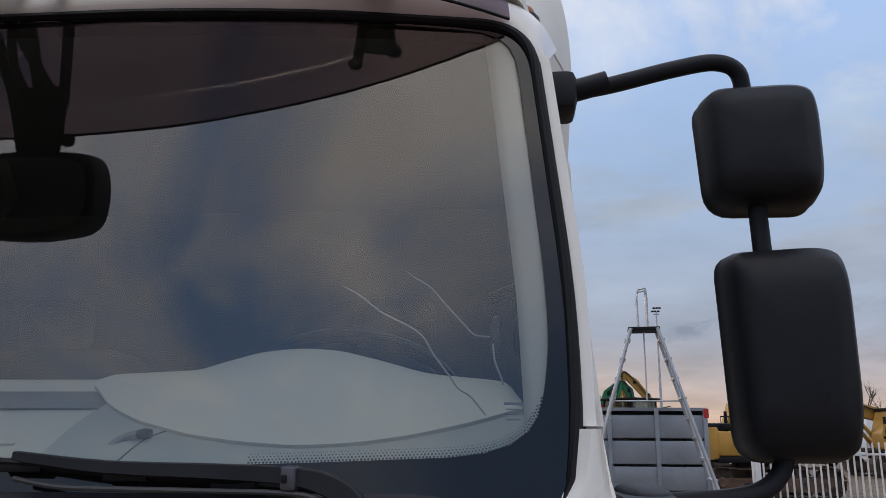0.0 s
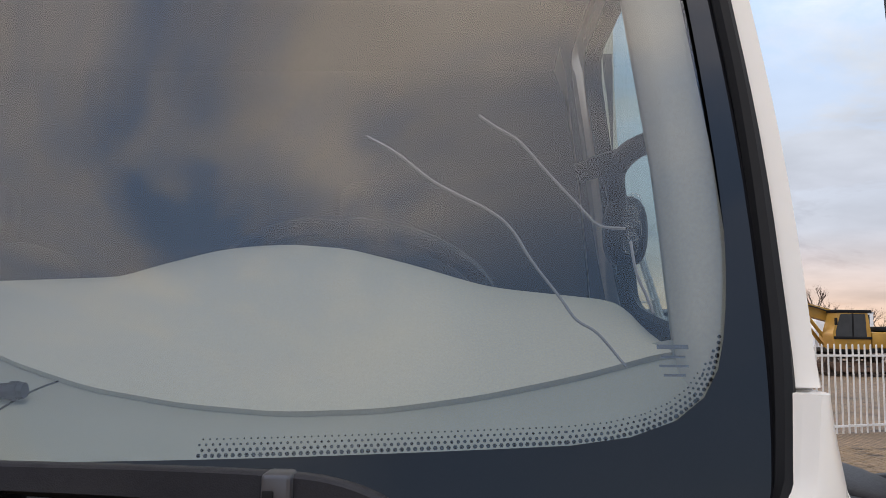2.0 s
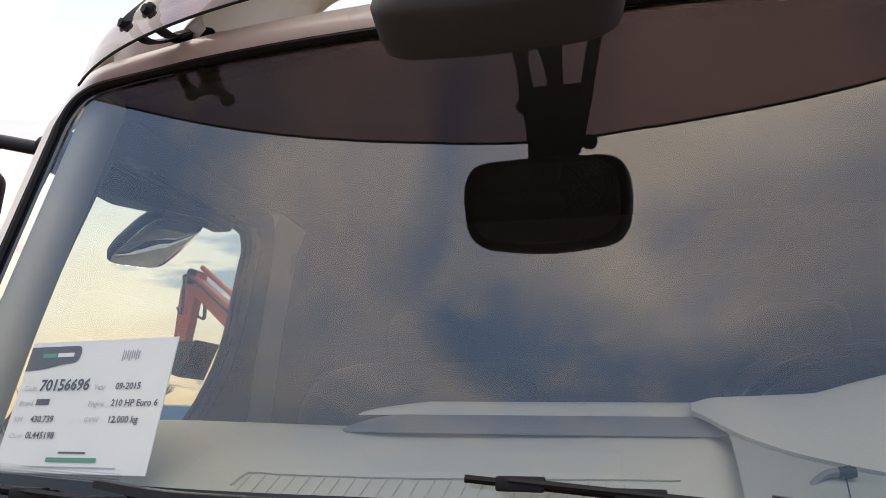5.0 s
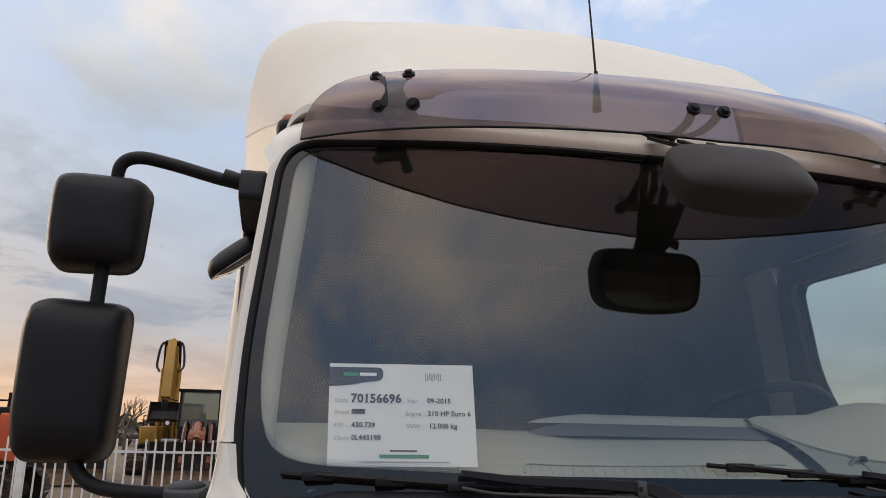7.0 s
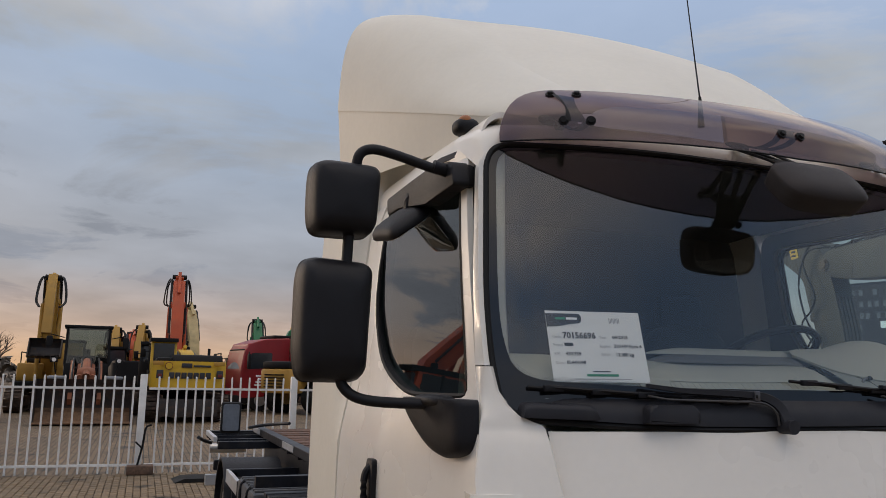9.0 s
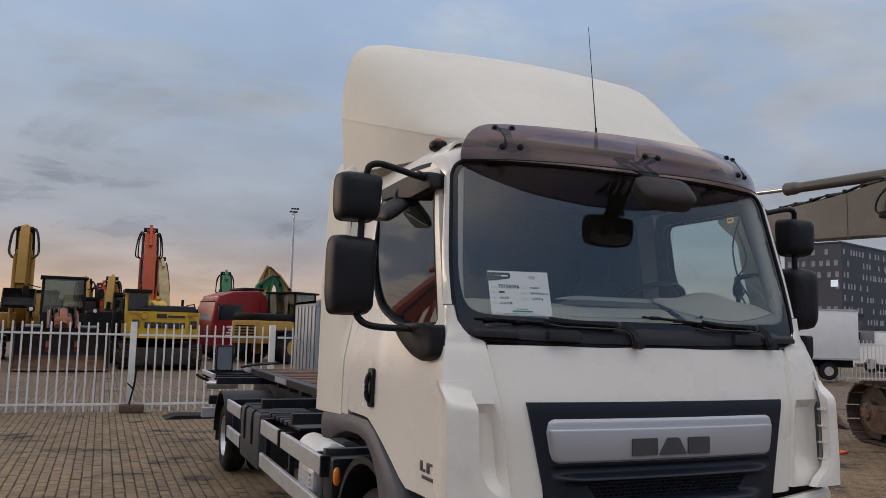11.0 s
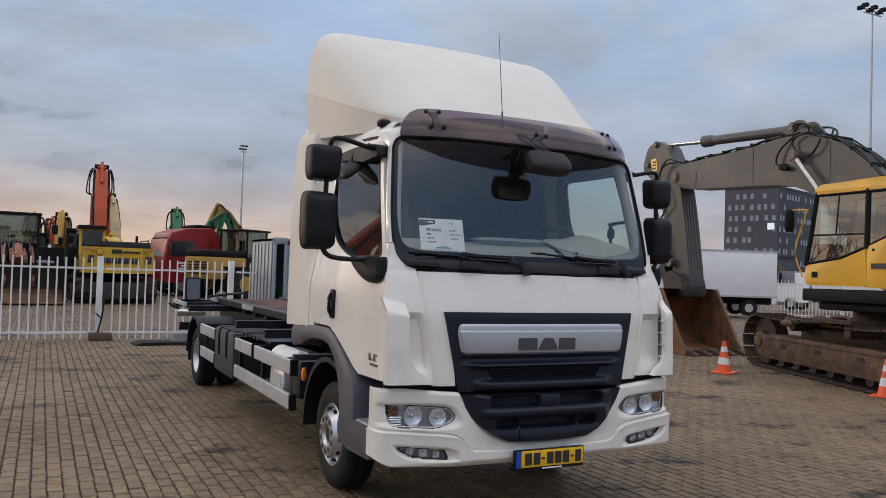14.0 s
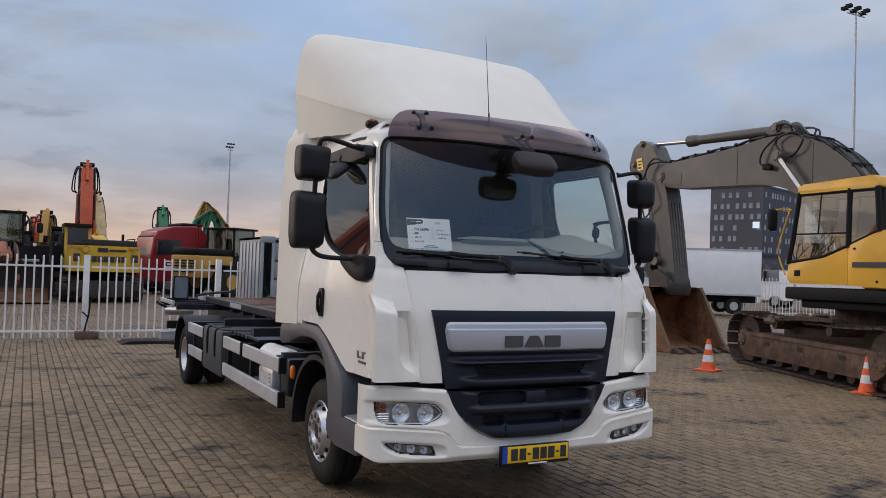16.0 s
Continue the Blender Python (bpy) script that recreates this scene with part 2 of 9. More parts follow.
LAMP_BACK = material("lamp_housing", (0.52, 0.52, 0.53), 0.30, metal=0.35, grain=0.05, grain_scale=120, stain=0.15, stain_scale=25, bump=0.1, bump_scale=38)
GLASS = glass_material("windscreen_glass", (0.88, 0.895, 0.865), 1.86)
SIDE_GLASS = glass_material("side_glass", (0.66, 0.82, 0.80), 2.05)
LAMP_GLASS = glass_material("lamp_glass", (0.93, 0.94, 0.95), 1.45)
VISOR_TINT = glass_material("visor_acrylic", (0.24, 0.17, 0.18), 1.5, 0.02, diffuse=(0.175, 0.115, 0.125), diffuse_part=0.22)
MIRROR_GLASS = material("mirror_glass", (0.85, 0.87, 0.88), 0.02, metal=1.0, grain=0, stain=0)
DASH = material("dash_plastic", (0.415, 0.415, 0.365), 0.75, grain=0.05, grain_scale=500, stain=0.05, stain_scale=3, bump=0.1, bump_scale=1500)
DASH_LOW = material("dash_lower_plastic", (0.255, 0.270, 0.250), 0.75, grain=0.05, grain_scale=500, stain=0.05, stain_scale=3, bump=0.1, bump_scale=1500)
DASH_DARK = material("dash_grey_plastic", (0.13, 0.135, 0.14), 0.6, grain=0.05, grain_scale=400, stain=0.08)
CAB_LINER = material("cab_liner", (0.075, 0.075, 0.082), 0.9, grain=0.08, grain_scale=120, stain=0.1)
PILLAR_TRIM = material("pillar_trim", (0.40, 0.40, 0.37), 0.75, grain=0.05, grain_scale=300, stain=0.06)
SEAT_CLOTH = material("seat_cloth", (0.045, 0.047, 0.055), 0.95, grain=0.2, grain_scale=250, stain=0.1, bump=0.3, bump_scale=600)
PAPER = material("card_paper", (0.90, 0.90, 0.91), 0.45, grain=0.01, stain=0.02)
INK = material("print_ink", (0.03, 0.03, 0.035), 0.5, grain=0, stain=0.05)
INK_GREY = material("grey_ink", (0.42, 0.42, 0.44), 0.5, grain=0, stain=0.05)
CABLE = material("grey_cable", (0.20, 0.20, 0.21), 0.5, grain=0.05, stain=0.1)
INK_GREEN = material("green_ink", (0.03, 0.28, 0.14), 0.5, grain=0, stain=0.05)
PLATE_YELLOW = material("plate_yellow", (0.85, 0.50, 0.01), 0.35, grain=0.02, stain=0.06, stain_scale=15)
PLATE_BLUE = material("plate_blue", (0.02, 0.07, 0.40), 0.35, grain=0.02, stain=0.05)


# ---- mesh helpers ----
def part(name, bm, mat, parent=None, label="", smooth=True, angle=40):
    """Links a bmesh as one mesh object under a thing or a part."""
    me = bpy.data.meshes.new(name)
    bmesh.ops.recalc_face_normals(bm, faces=bm.faces[:])
    bm.to_mesh(me)
    bm.free()
    if smooth:
        me.polygons.foreach_set("use_smooth", [True] * len(me.polygons))
        me.set_sharp_from_angle(angle=radians(angle))
    me.materials.append(mat)
    ob = new(name, me)
    ob.parent = parent
    if label:
        tagged(ob, label)
    return ob


def thing(name, label, category, at=(0, 0, 0), turn=0.0, group="", kind=""):
    ob = new(name)
    ob.empty_display_size = 0.1
    ob.matrix_basis = pose(*at, 0, 0, turn)
    return tagged(ob, label, category, group, kind)


def B():
    return bmesh.new()


def box(bm, lo, hi, m=None, bevel=0.0):
    """A box between two corners."""
    r = bmesh.ops.create_cube(bm, size=1)
    c = [(a + b) / 2 for a, b in zip(lo, hi)]
    s = [abs(b - a) for a, b in zip(lo, hi)]
    t = Matrix.Translation(c) @ Matrix.Diagonal((*s, 1))
    bmesh.ops.transform(bm, matrix=(m @ t) if m else t, verts=r["verts"])
    if bevel:
        es = list({e for v in r["verts"] for e in v.link_edges})
        bmesh.ops.bevel(bm, geom=es, offset=bevel, segments=2, affect="EDGES", profile=0.5)
    return bm


def rod(bm, a, b, r, r2=None, seg=12, caps=True):
    """A cylinder or cone from a to b."""
    a, b = Vector(a), Vector(b)
    d = b - a
    m = Matrix.Translation((a + b) / 2) @ d.to_track_quat("Z", "Y").to_matrix().to_4x4()
    bmesh.ops.create_cone(bm, cap_ends=caps, segments=seg, radius1=r, radius2=r if r2 is None else r2, depth=d.length, matrix=m)
    return bm


def curve_points(pts, steps=6):
    """Catmull-Rom through the points."""
    p = [Vector(q) for q in pts]
    p = [p[0] * 2 - p[1]] + p + [p[-1] * 2 - p[-2]]
    out = []
    for i in range(1, len(p) - 2):
        for k in range(steps):
            t = k / steps
            a, b, c, d = p[i - 1:i + 3]
            out.append(0.5 * ((2 * b) + (c - a) * t + (2 * a - 5 * b + 4 * c - d) * t * t + (3 * b - a - 3 * c + d) * t ** 3))
    out.append(p[-2])
    return out


def tube(bm, pts, r, seg=8, steps=5, smooth_path=True):
    """A round bar along a path; r may be a list."""
    path = curve_points(pts, steps) if smooth_path else [Vector(q) for q in pts]
    n = len(path)
    rings = []
    up = Vector((0, 0, 1))
    for i, c in enumerate(path):
        d = (path[min(i + 1, n - 1)] - path[max(i - 1, 0)]).normalized()
        s = d.cross(up)
        if s.length < 0.05:
            s = d.cross(Vector((0, 1, 0)))
        s.normalize()
        u = s.cross(d)
        rr = r if isinstance(r, (int, float)) else r[0] + (r[1] - r[0]) * i / (n - 1)
        rings.append([bm.verts.new(c + (s * math.cos(2 * math.pi * k / seg) + u * math.sin(2 * math.pi * k / seg)) * rr) for k in range(seg)])
    for a, b in zip(rings, rings[1:]):
        for k in range(seg):
            bm.faces.new((a[k], a[(k + 1) % seg], b[(k + 1) % seg], b[k]))
    bm.faces.new(rings[0][::-1])
    bm.faces.new(rings[-1])
    return bm


def loft(bm, rings, closed=True, caps=True):
    """Skin over rings of points of equal number."""
    vs = [[bm.verts.new(p) for p in r] for r in rings]
    m = len(vs[0])
    for a, b in zip(vs, vs[1:]):
        for k in range(m if closed else m - 1):
            bm.faces.new((a[k], a[(k + 1) % m], b[(k + 1) % m], b[k]))
    if caps and closed:
        bm.faces.new(vs[0][::-1])
        bm.faces.new(vs[-1])
    return vs


def rounded(pts, radii, seg=5):
    """A polygon in two coordinates with rounded corners."""
    out = []
    n = len(pts)
    for i in range(n):
        p0, p, p1 = (Vector(pts[j % n]) for j in (i - 1, i, i + 1))
        r = radii[i] if isinstance(radii, (list, tuple)) else radii
        if r <= 0:
            out.append(tuple(p))
            continue
        a = p + (p0 - p).normalized() * min(r, (p0 - p).length * 0.48)
        b = p + (p1 - p).normalized() * min(r, (p1 - p).length * 0.48)
        for k in range(seg + 1):
            t = k / seg
            out.append(tuple(a * (1 - t) ** 2 + p * 2 * t * (1 - t) + b * t * t))
    return out


def prism(bm, pts, axis, lo, hi, bevel=0.0):
    """A polygon, given in the two other coordinates, drawn out along an axis from lo to hi."""
    def at(p, v):
        return {"x": (v, p[0], p[1]), "y": (p[0], v, p[1]), "z": (p[0], p[1], v)}[axis]
    a = [bm.verts.new(at(p, lo)) for p in pts]
    b = [bm.verts.new(at(p, hi)) for p in pts]
    n = len(pts)
    fs = [bm.faces.new(a[::-1]), bm.faces.new(b)]
    for k in range(n):
        fs.append(bm.faces.new((a[k], a[(k + 1) % n], b[(k + 1) % n], b[k])))
    if bevel:
        es = list(set(fs[0].edges) | set(fs[1].edges))
        bmesh.ops.bevel(bm, geom=es, offset=bevel, segments=2, affect="EDGES", profile=0.5)
    return bm


def grid(bm, f, us, vs, thick=None):
    """A sheet f(u, v); thick: the vector by which its back lies behind it."""
    g = [[bm.verts.new(f(u, v)) for u in us] for v in vs]
    for r0, r1 in zip(g, g[1:]):
        for k in range(len(us) - 1):
            bm.faces.new((r0[k], r0[k + 1], r1[k + 1], r1[k]))
    if thick:
        t = Vector(thick)
        h = [[bm.verts.new(v.co + t) for v in r] for r in g]
        for r0, r1 in zip(h, h[1:]):
            for k in range(len(us) - 1):
                bm.faces.new((r0[k + 1], r0[k], r1[k], r1[k + 1]))
        rim = lambda q: q[0] + [r[-1] for r in q[1:]] + q[-1][-2::-1] + [r[0] for r in q[-2:0:-1]]
        a, b = rim(g), rim(h)
        for k in range(len(a)):
            j = (k + 1) % len(a)
            bm.faces.new((a[j], a[k], b[k], b[j]))
    return bm


def lin(a, b, n):
    return [a + (b - a) * i / n for i in range(n + 1)]


def blob(bm, c, size, power=4.0, m=None, nu=16, nv=10):
    """A rounded block: a superellipsoid with half sizes."""
    def sp(v, e):
        return math.copysign(abs(v) ** e, v)
    e = 2 / power
    rings = []
    for j in range(1, nv):
        a = -math.pi / 2 + math.pi * j / nv
        rings.append([Vector((size[0] * sp(math.cos(a), e) * sp(math.cos(2 * math.pi * k / nu), e),
                              size[1] * sp(math.cos(a), e) * sp(math.sin(2 * math.pi * k / nu), e),
                              size[2] * sp(math.sin(a), e))) for k in range(nu)])
    t = Matrix.Translation(c) @ (m or Matrix())
    loft(bm, [[t @ p for p in r] for r in rings])
    return bm


def lettering(text, size, at, right, up, mat, parent, bold=0.0, name="lettering", label=""):
    """Flat letters, as a mesh, with its lower left corner at a place."""
    cu = bpy.data.curves.new("text", "FONT")
    cu.body, cu.size, cu.offset = text, size, bold
    cu.resolution_u = 2
    ob = bpy.data.objects.new("text", cu)
    scene.collection.objects.link(ob)
    bpy.context.view_layer.update()
    me = bpy.data.meshes.new_from_object(ob.evaluated_get(bpy.context.evaluated_depsgraph_get()))
    bpy.data.objects.remove(ob)
    bpy.data.curves.remove(cu)
    r, u = Vector(right).normalized(), Vector(up).normalized()
    m = Matrix((r, u, r.cross(u))).transposed().to_4x4()
    m.translation = at
    me.transform(m)
    me.materials.clear()
    me.materials.append(mat)
    o = new(name, me)
    o.parent = parent
    if label:
        tagged(o, label)
    return o


# ---- the truck ----
def table(rows, z):
    for (z0, a), (z1, b) in zip(rows, rows[1:]):
        if z <= z1:
            return a + (b - a) * max(0.0, (z - z0) / (z1 - z0))
    return rows[-1][1]


def front_y(x, z):
    """The cab's front below the windscreen."""
    return table(((0.35, 0.02), (0.93, 0.015), (1.36, 0.035), (1.64, 0.115)), z) + 0.065 * x * x


def glass_y(x, z):
    """The windscreen."""
    return 0.150 + 0.07 * x * x + 0.02 * x ** 6 + 0.265 * (z - 1.75)


def side_x(z, y=1.2):
    """Half the cab's width, narrower towards the front and the roof."""
    t = max(0.0, min(1.0, (0.95 - y) / 0.6))
    return table(((0.9, 1.160), (1.50, 1.155), (1.64, 1.128), (1.72, 1.108), (1.85, 1.096), (2.03, 1.082), (2.2, 1.065), (2.43, 1.035), (2.55, 0.99)), z) - 0.044 * t


truck = thing("truck", "white flatbed chassis truck with tinted sun visor, parked on block paving", "truck")
NX = 36

# front panel between the shut lines, above the bumper
bm = B()
grid(bm, lambda u, z: (u * table(((0.92, 0.80), (1.62, 0.885)), z), front_y(u * 0.86, z) + 0.02 * max(0, abs(u) - 0.97) / 0.03, z),
     [-1] + lin(-0.985, 0.985, NX) + [1], [0.925, 0.93, 0.95] + lin(1.0, 1.58, 9) + [1.61, 1.632], (0, 0.03, 0))
cut = [f for f in bm.faces if abs(f.calc_center_median().x) < 0.655 and f.calc_center_median().z < 1.34]
bmesh.ops.delete(bm, geom=cut, context="FACES")
part("front_panel", bm, WHITE, truck, "glossy white front panel")

def smooth(a, b, v):
    t = max(0.0, min(1.0, (v - a) / (b - a)))
    return t * t * (3 - 2 * t)


# corner panels with a standing air vane, from the shut line round to the door
def vane_in(z, s):
    """Inner edge of the vane."""
    if s > 0:
        return table(((0.93, 0.90), (0.985, 0.95), (1.03, 1.02), (1.09, 1.050), (1.40, 1.050)), z)
    return table(((0.93, 0.82), (0.96, 0.825), (0.985, 0.87), (1.03, 0.935), (1.09, 0.968), (1.18, 0.980), (1.40, 0.985)), z)


for s in (-1, 1):
    def corner(u, z, s=s):
        x0 = table(((0.92, 0.805), (1.62, 0.893), (1.645, 0.893), (1.66, 0.935), (1.68, 0.970), (1.705, 0.995), (1.74, 1.015), (1.806, 1.026)), z)
        xs = side_x(z, 0.2) - 0.002
        yd = table(((0.93, 0.105), (1.5, 0.105), (1.62, 0.165), (1.7, 0.215), (1.806, 0.282)), z) if s < 0 else table(((0.93, 0.20), (1.5, 0.20), (1.62, 0.20), (1.7, 0.23), (1.806, 0.285)), z)
        r = 0.035 if s < 0 else 0.09
        xm = max(xs - r - table(((1.40, 0.0), (1.62, 0.05)), z), x0 + 0.010)
        if u < 0.5:
            x = x0 + (xm - x0) * u / 0.5
            y = front_y(x, z) + 0.002
        else:
            t = (u - 0.5) / 0.5
            ya = front_y(xm, z) + 0.002
            p0, p1, p2 = Vector((xm, ya)), Vector((xs, ya + 0.004)), Vector((xs, max(yd, ya + 0.012)))
            x, y = p0 * (1 - t) ** 2 + p1 * 2 * t * (1 - t) + p2 * t * t
        slot = smooth(x0 + 0.006, x0 + 0.035, x) * smooth(1.00, 1.07, z) * smooth(1.385, 1.35, z)
        y += 0.045 * slot * (1 if u < 0.5 else max(0.0, 1 - (u - 0.5) * 4))
        if z > 1.60:
            y += (z - 1.60) * 0.25 * (1 - u * 0.5) + 0.004 * smooth(1.64, 1.70, z)
        return (s * x, y, z)
    bm = B()
    grid(bm, corner, lin(0, 1, 30), [0.945, 0.95] + lin(0.98, 1.60, 14) + lin(1.62, 1.75, 14) + [1.78, 1.806], (-s * 0.02, 0.025, 0))
    corner_ob = part("corner_panel", bm, WHITE, truck, "white corner panel with a standing air vane")

    def vane(u, z, s=s):
        xi, xo = vane_in(z, s), side_x(z, 0.2) + 0.012
        # the ramp at the head slants down towards the middle of the cab
        if u <= 0.0:
            return (s * (xi - 0.004), front_y(xi, z) + (0.0 if s < 0 else -0.03), z)
        t = u
        x = xi + (xo - xi) * min(1, t / 0.86)
        zr = z
        head = 1.0 - smooth(1.385, 1.47, zr + 0.25 * (xo - x) * (1 if s < 0 else 0.3))
        y = front_y(x, z) + 0.002 - 0.060 * head - 0.006 * smooth(0, 0.4, t) + 0.045 * smooth(0.70, 1.0, t) ** 2
        if t > 0.86:
            x = xo - 0.010 * (t - 0.86) / 0.14
            y += 0.03 * (t - 0.86) / 0.14
        return (s * x, y, z)
    bm = B()
    zs_v = [0.946, 0.95] + lin(0.965, 1.10, 10) + lin(1.13, 1.34, 5) + lin(1.36, 1.475, 14)
    grid(bm, vane, [0.0, 0.02] + lin(0.06, 0.82, 14) + lin(0.86, 1.0, 4), zs_v, (-s * 0.004, 0.012, 0))
    va = part("air_vane", bm, BUMPER_W, corner_ob, "white moulded air vane", angle=35)
    if s > 0:
        for k in range(4):
            bm = B()
            z = 1.07 + k * 0.085
            box(bm, (1.03, 0.055, z), (1.115, 0.10, z + 0.008))
            part("vane_rib", bm, BUMPER_W, va, smooth=False)


# black strips added for the shade in the shut lines beside the front panel and along the pillar joints
for s in (-1, 1):
    bm = B()
    grid(bm, lambda u, z: (s * (table(((0.92, 0.8025), (1.62, 0.8885)), z) + 0.012 * u), front_y(0.85, z) + 0.020, z), [-1, 1], lin(0.95, 1.64, 12), (0, 0.004, 0))
    part("shut_line", bm, SEAL, truck, smooth=False)


# bumper: a lower tier proud of the upper one, cut out in a deep U for the grille
def u_top(x):
    return table(((0.0, 0.550), (0.20, 0.553), (0.30, 0.572), (0.41, 0.622), (0.49, 0.680), (0.545, 0.735), (0.585, 0.795), (0.615, 0.862), (0.635, 0.884), (0.80, 0.897), (1.02, 0.918), (1.10, 0.915), (1.145, 0.895), (1.2, 0.87)), abs(x))


def tier(x):
    return table(((0.0, 0.505), (0.42, 0.512), (0.525, 0.517), (0.566, 0.538), (0.607, 0.590), (0.65, 0.615), (0.70, 0.627), (0.80, 0.637), (1.05, 0.660), (1.2, 0.678)), abs(x))


def box_field(x, z, x0, x1, z0, z1, r):
    """Distance to a rounded rectangle, less than nothing inside."""
    dx, dz = abs(x - (x0 + x1) / 2) - (x1 - x0) / 2 + r, abs(z - (z0 + z1) / 2) - (z1 - z0) / 2 + r
    return math.hypot(max(dx, 0), max(dz, 0)) + min(max(dx, dz), 0) - r


LAMP_POCKET = rounded([(1.122, 0.834), (0.86, 0.828), (0.70, 0.816), (0.640, 0.780), (0.600, 0.715), (0.628, 0.672), (0.72, 0.658), (0.90, 0.666), (1.080, 0.682), (1.118, 0.72)], [0.008, 0.1, 0.05, 0.05, 0.03, 0.03, 0.06, 0.1, 0.03, 0.03], 4)
LAMP_LENS = rounded([(1.100, 0.824), (0.89, 0.808), (0.70, 0.792), (0.648, 0.742), (0.668, 0.704), (0.76, 0.667), (1.02, 0.680), (1.075, 0.696), (1.094, 0.745)], [0.010, 0.1, 0.03, 0.014, 0.03, 0.03, 0.04, 0.03, 0.05], 4)
FOG_POCKET = rounded([(1.078, 0.590), (0.87, 0.573), (0.69, 0.552), (0.638, 0.527), (0.634, 0.466), (0.83, 0.472), (0.975, 0.496), (1.047, 0.535)], [0.008, 0.1, 0.03, 0.02, 0.02, 0.1, 0.06, 0.05], 4)
FOG_LENS = rounded([(1.035, 0.577), (0.89, 0.559), (0.728, 0.537), (0.700, 0.479), (0.815, 0.483), (0.963, 0.507), (1.012, 0.545)], [0.008, 0.1, 0.012, 0.012, 0.1, 0.05, 0.03], 4)


def poly_field(x, z, poly):
    """Distance to an outline, less than nothing inside it."""
    if x < 0.55 or z > 0.90:
        return 1.0
    best, inside = 9.0, False
    for (ax, az), (bx, bz) in zip(poly, poly[1:] + poly[:1]):
        ex, ez = bx - ax, bz - az
        t = max(0.0, min(1.0, ((x - ax) * ex + (z - az) * ez) / (ex * ex + ez * ez + 1e-12)))
        best = min(best, math.hypot(ax + ex * t - x, az + ez * t - z))
        if (az > z) != (bz > z) and x < ax + ex * (z - az) / (bz - az):
            inside = not inside
    return -best if inside else best


def bumper_y(x, z):
    """The bumper's face; x up to 1.15."""
    a = abs(x)
    low = 1 - smooth(-0.004, 0.004, z - tier(a))
    y = front_y(a, z) - 0.014 - low * (0.014 + 0.026 * smooth(0.50, 0.68, a))
    y -= 0.012 * smooth(0.10, 0.0, abs(z - tier(a) - 0.06)) * smooth(0.5, 0.7, a)
    y += 0.016 * math.exp(-((z - tier(a) - 0.005) / 0.005) ** 2) * smooth(0.45, 0.6, a)
    y += 0.05 * smooth(0.47, 0.40, z) + 0.014 * smooth(0.02, 0.0, u_top(a) - z)
    y += 0.034 * smooth(0.002, -0.026, poly_field(a, z, LAMP_POCKET))
    y += 0.044 * smooth(0.002, -0.028, poly_field(a, z, FOG_POCKET))
    return y


def bumper_pt(u, v):
    """u from -1 to 1 along the bumper, v from 0 at its foot to 1."""
    a, s = abs(u), (1 if u >= 0 else -1)
    x = 1.075 * min(1, a / 0.84)
    zb = 0.425 + 0.03 * smooth(0.5, 1.1, x) + 0.045 * smooth(0.80, 1.0, a)
    ts = tier(x)
    z = zb + (ts - zb) * v / 0.5 if v < 0.5 else ts + (u_top(x) - ts) * (v - 0.5) / 0.5
    y = bumper_y(x, z)
    if a > 0.84:
        t = (a - 0.84) / 0.16
        low = 1 if v < 0.5 else 0
        xe = 1.150 + 0.012 * low
        p0, p1, p2 = Vector((1.075, y)), Vector((xe + 0.002, y + 0.022)), Vector((xe, 0.215))
        x, y = p0 * (1 - t) ** 2 + p1 * 2 * t * (1 - t) + p2 * t * t
    return (s * x, y, z)


bm = B()
us = [-1 + 2 * i / 320 for i in range(321)]
grid(bm, bumper_pt, us, lin(0, 0.46, 28) + lin(0.47, 0.53, 10) + lin(0.545, 1.0, 36), (0, 0.03, 0))
def in_lamp(c):
    a = abs(c.x)
    return c.y < 0.19 and (poly_field(a, c.z, LAMP_LENS) < -0.001 or poly_field(a, c.z, FOG_LENS) < -0.001)


bmesh.ops.delete(bm, geom=[f for f in bm.faces if in_lamp(f.calc_center_median())], context="FACES")
part("bumper", bm, BUMPER_W, truck, "white painted two-tier front bumper with lamp openings", angle=50)

# dark grille: upper half on the cab, lower half in the bumper
def grille_off(x, z):
    """How far the moulding stands proud (less than nothing: recessed)."""
    a = abs(x)
    d = 0.010
    if z > 0.885:
        d -= 0.012 * smooth(0.02, 0.0, abs(z - 1.085) - 0.008) * smooth(0.64, 0.60, a)
        d += 0.040 * math.exp(-((z - 1.052) / 0.016) ** 2) * smooth(0.62, 0.5, a)
        d += 0.050 * math.exp(-((z - 0.925) / 0.030) ** 4) * smooth(0.60, 0.45, a)
        d -= 0.060 * smooth(0.010, -0.010, box_field(x, z, -0.455 + 0.6 * (1.03 - z), 0.455 - 0.6 * (1.03 - z), 0.962, 1.030, 0.02))
    else:
        d = 0.020
        d += 0.035 * smooth(0.56, 0.46, a) * smooth(0.885, 0.85, z)
        d += 0.022 * math.exp(-((z - 0.752) / 0.024) ** 4) * smooth(0.52, 0.42, a)
        d += 0.015 * smooth(0.66, 0.60, z)
        for x0, x1 in ((-0.43, -0.075), (0.075, 0.43)):
            d -= 0.065 * smooth(0.008, -0.008, box_field(x, z, x0, x1, 0.790, 0.858, 0.018))
        for x0, x1 in ((-0.385, -0.235), (-0.215, 0.215), (0.235, 0.385)):
            d -= 0.065 * smooth(0.008, -0.008, box_field(x, z, x0, x1, 0.655, 0.708, 0.014))
        d -= 0.02 * smooth(0.004, 0.0, abs(a - 0.225) - 0.001) * smooth(0.655, 0.62, z)
        d -= 0.04 * smooth(0.575, 0.55, z)
    return d


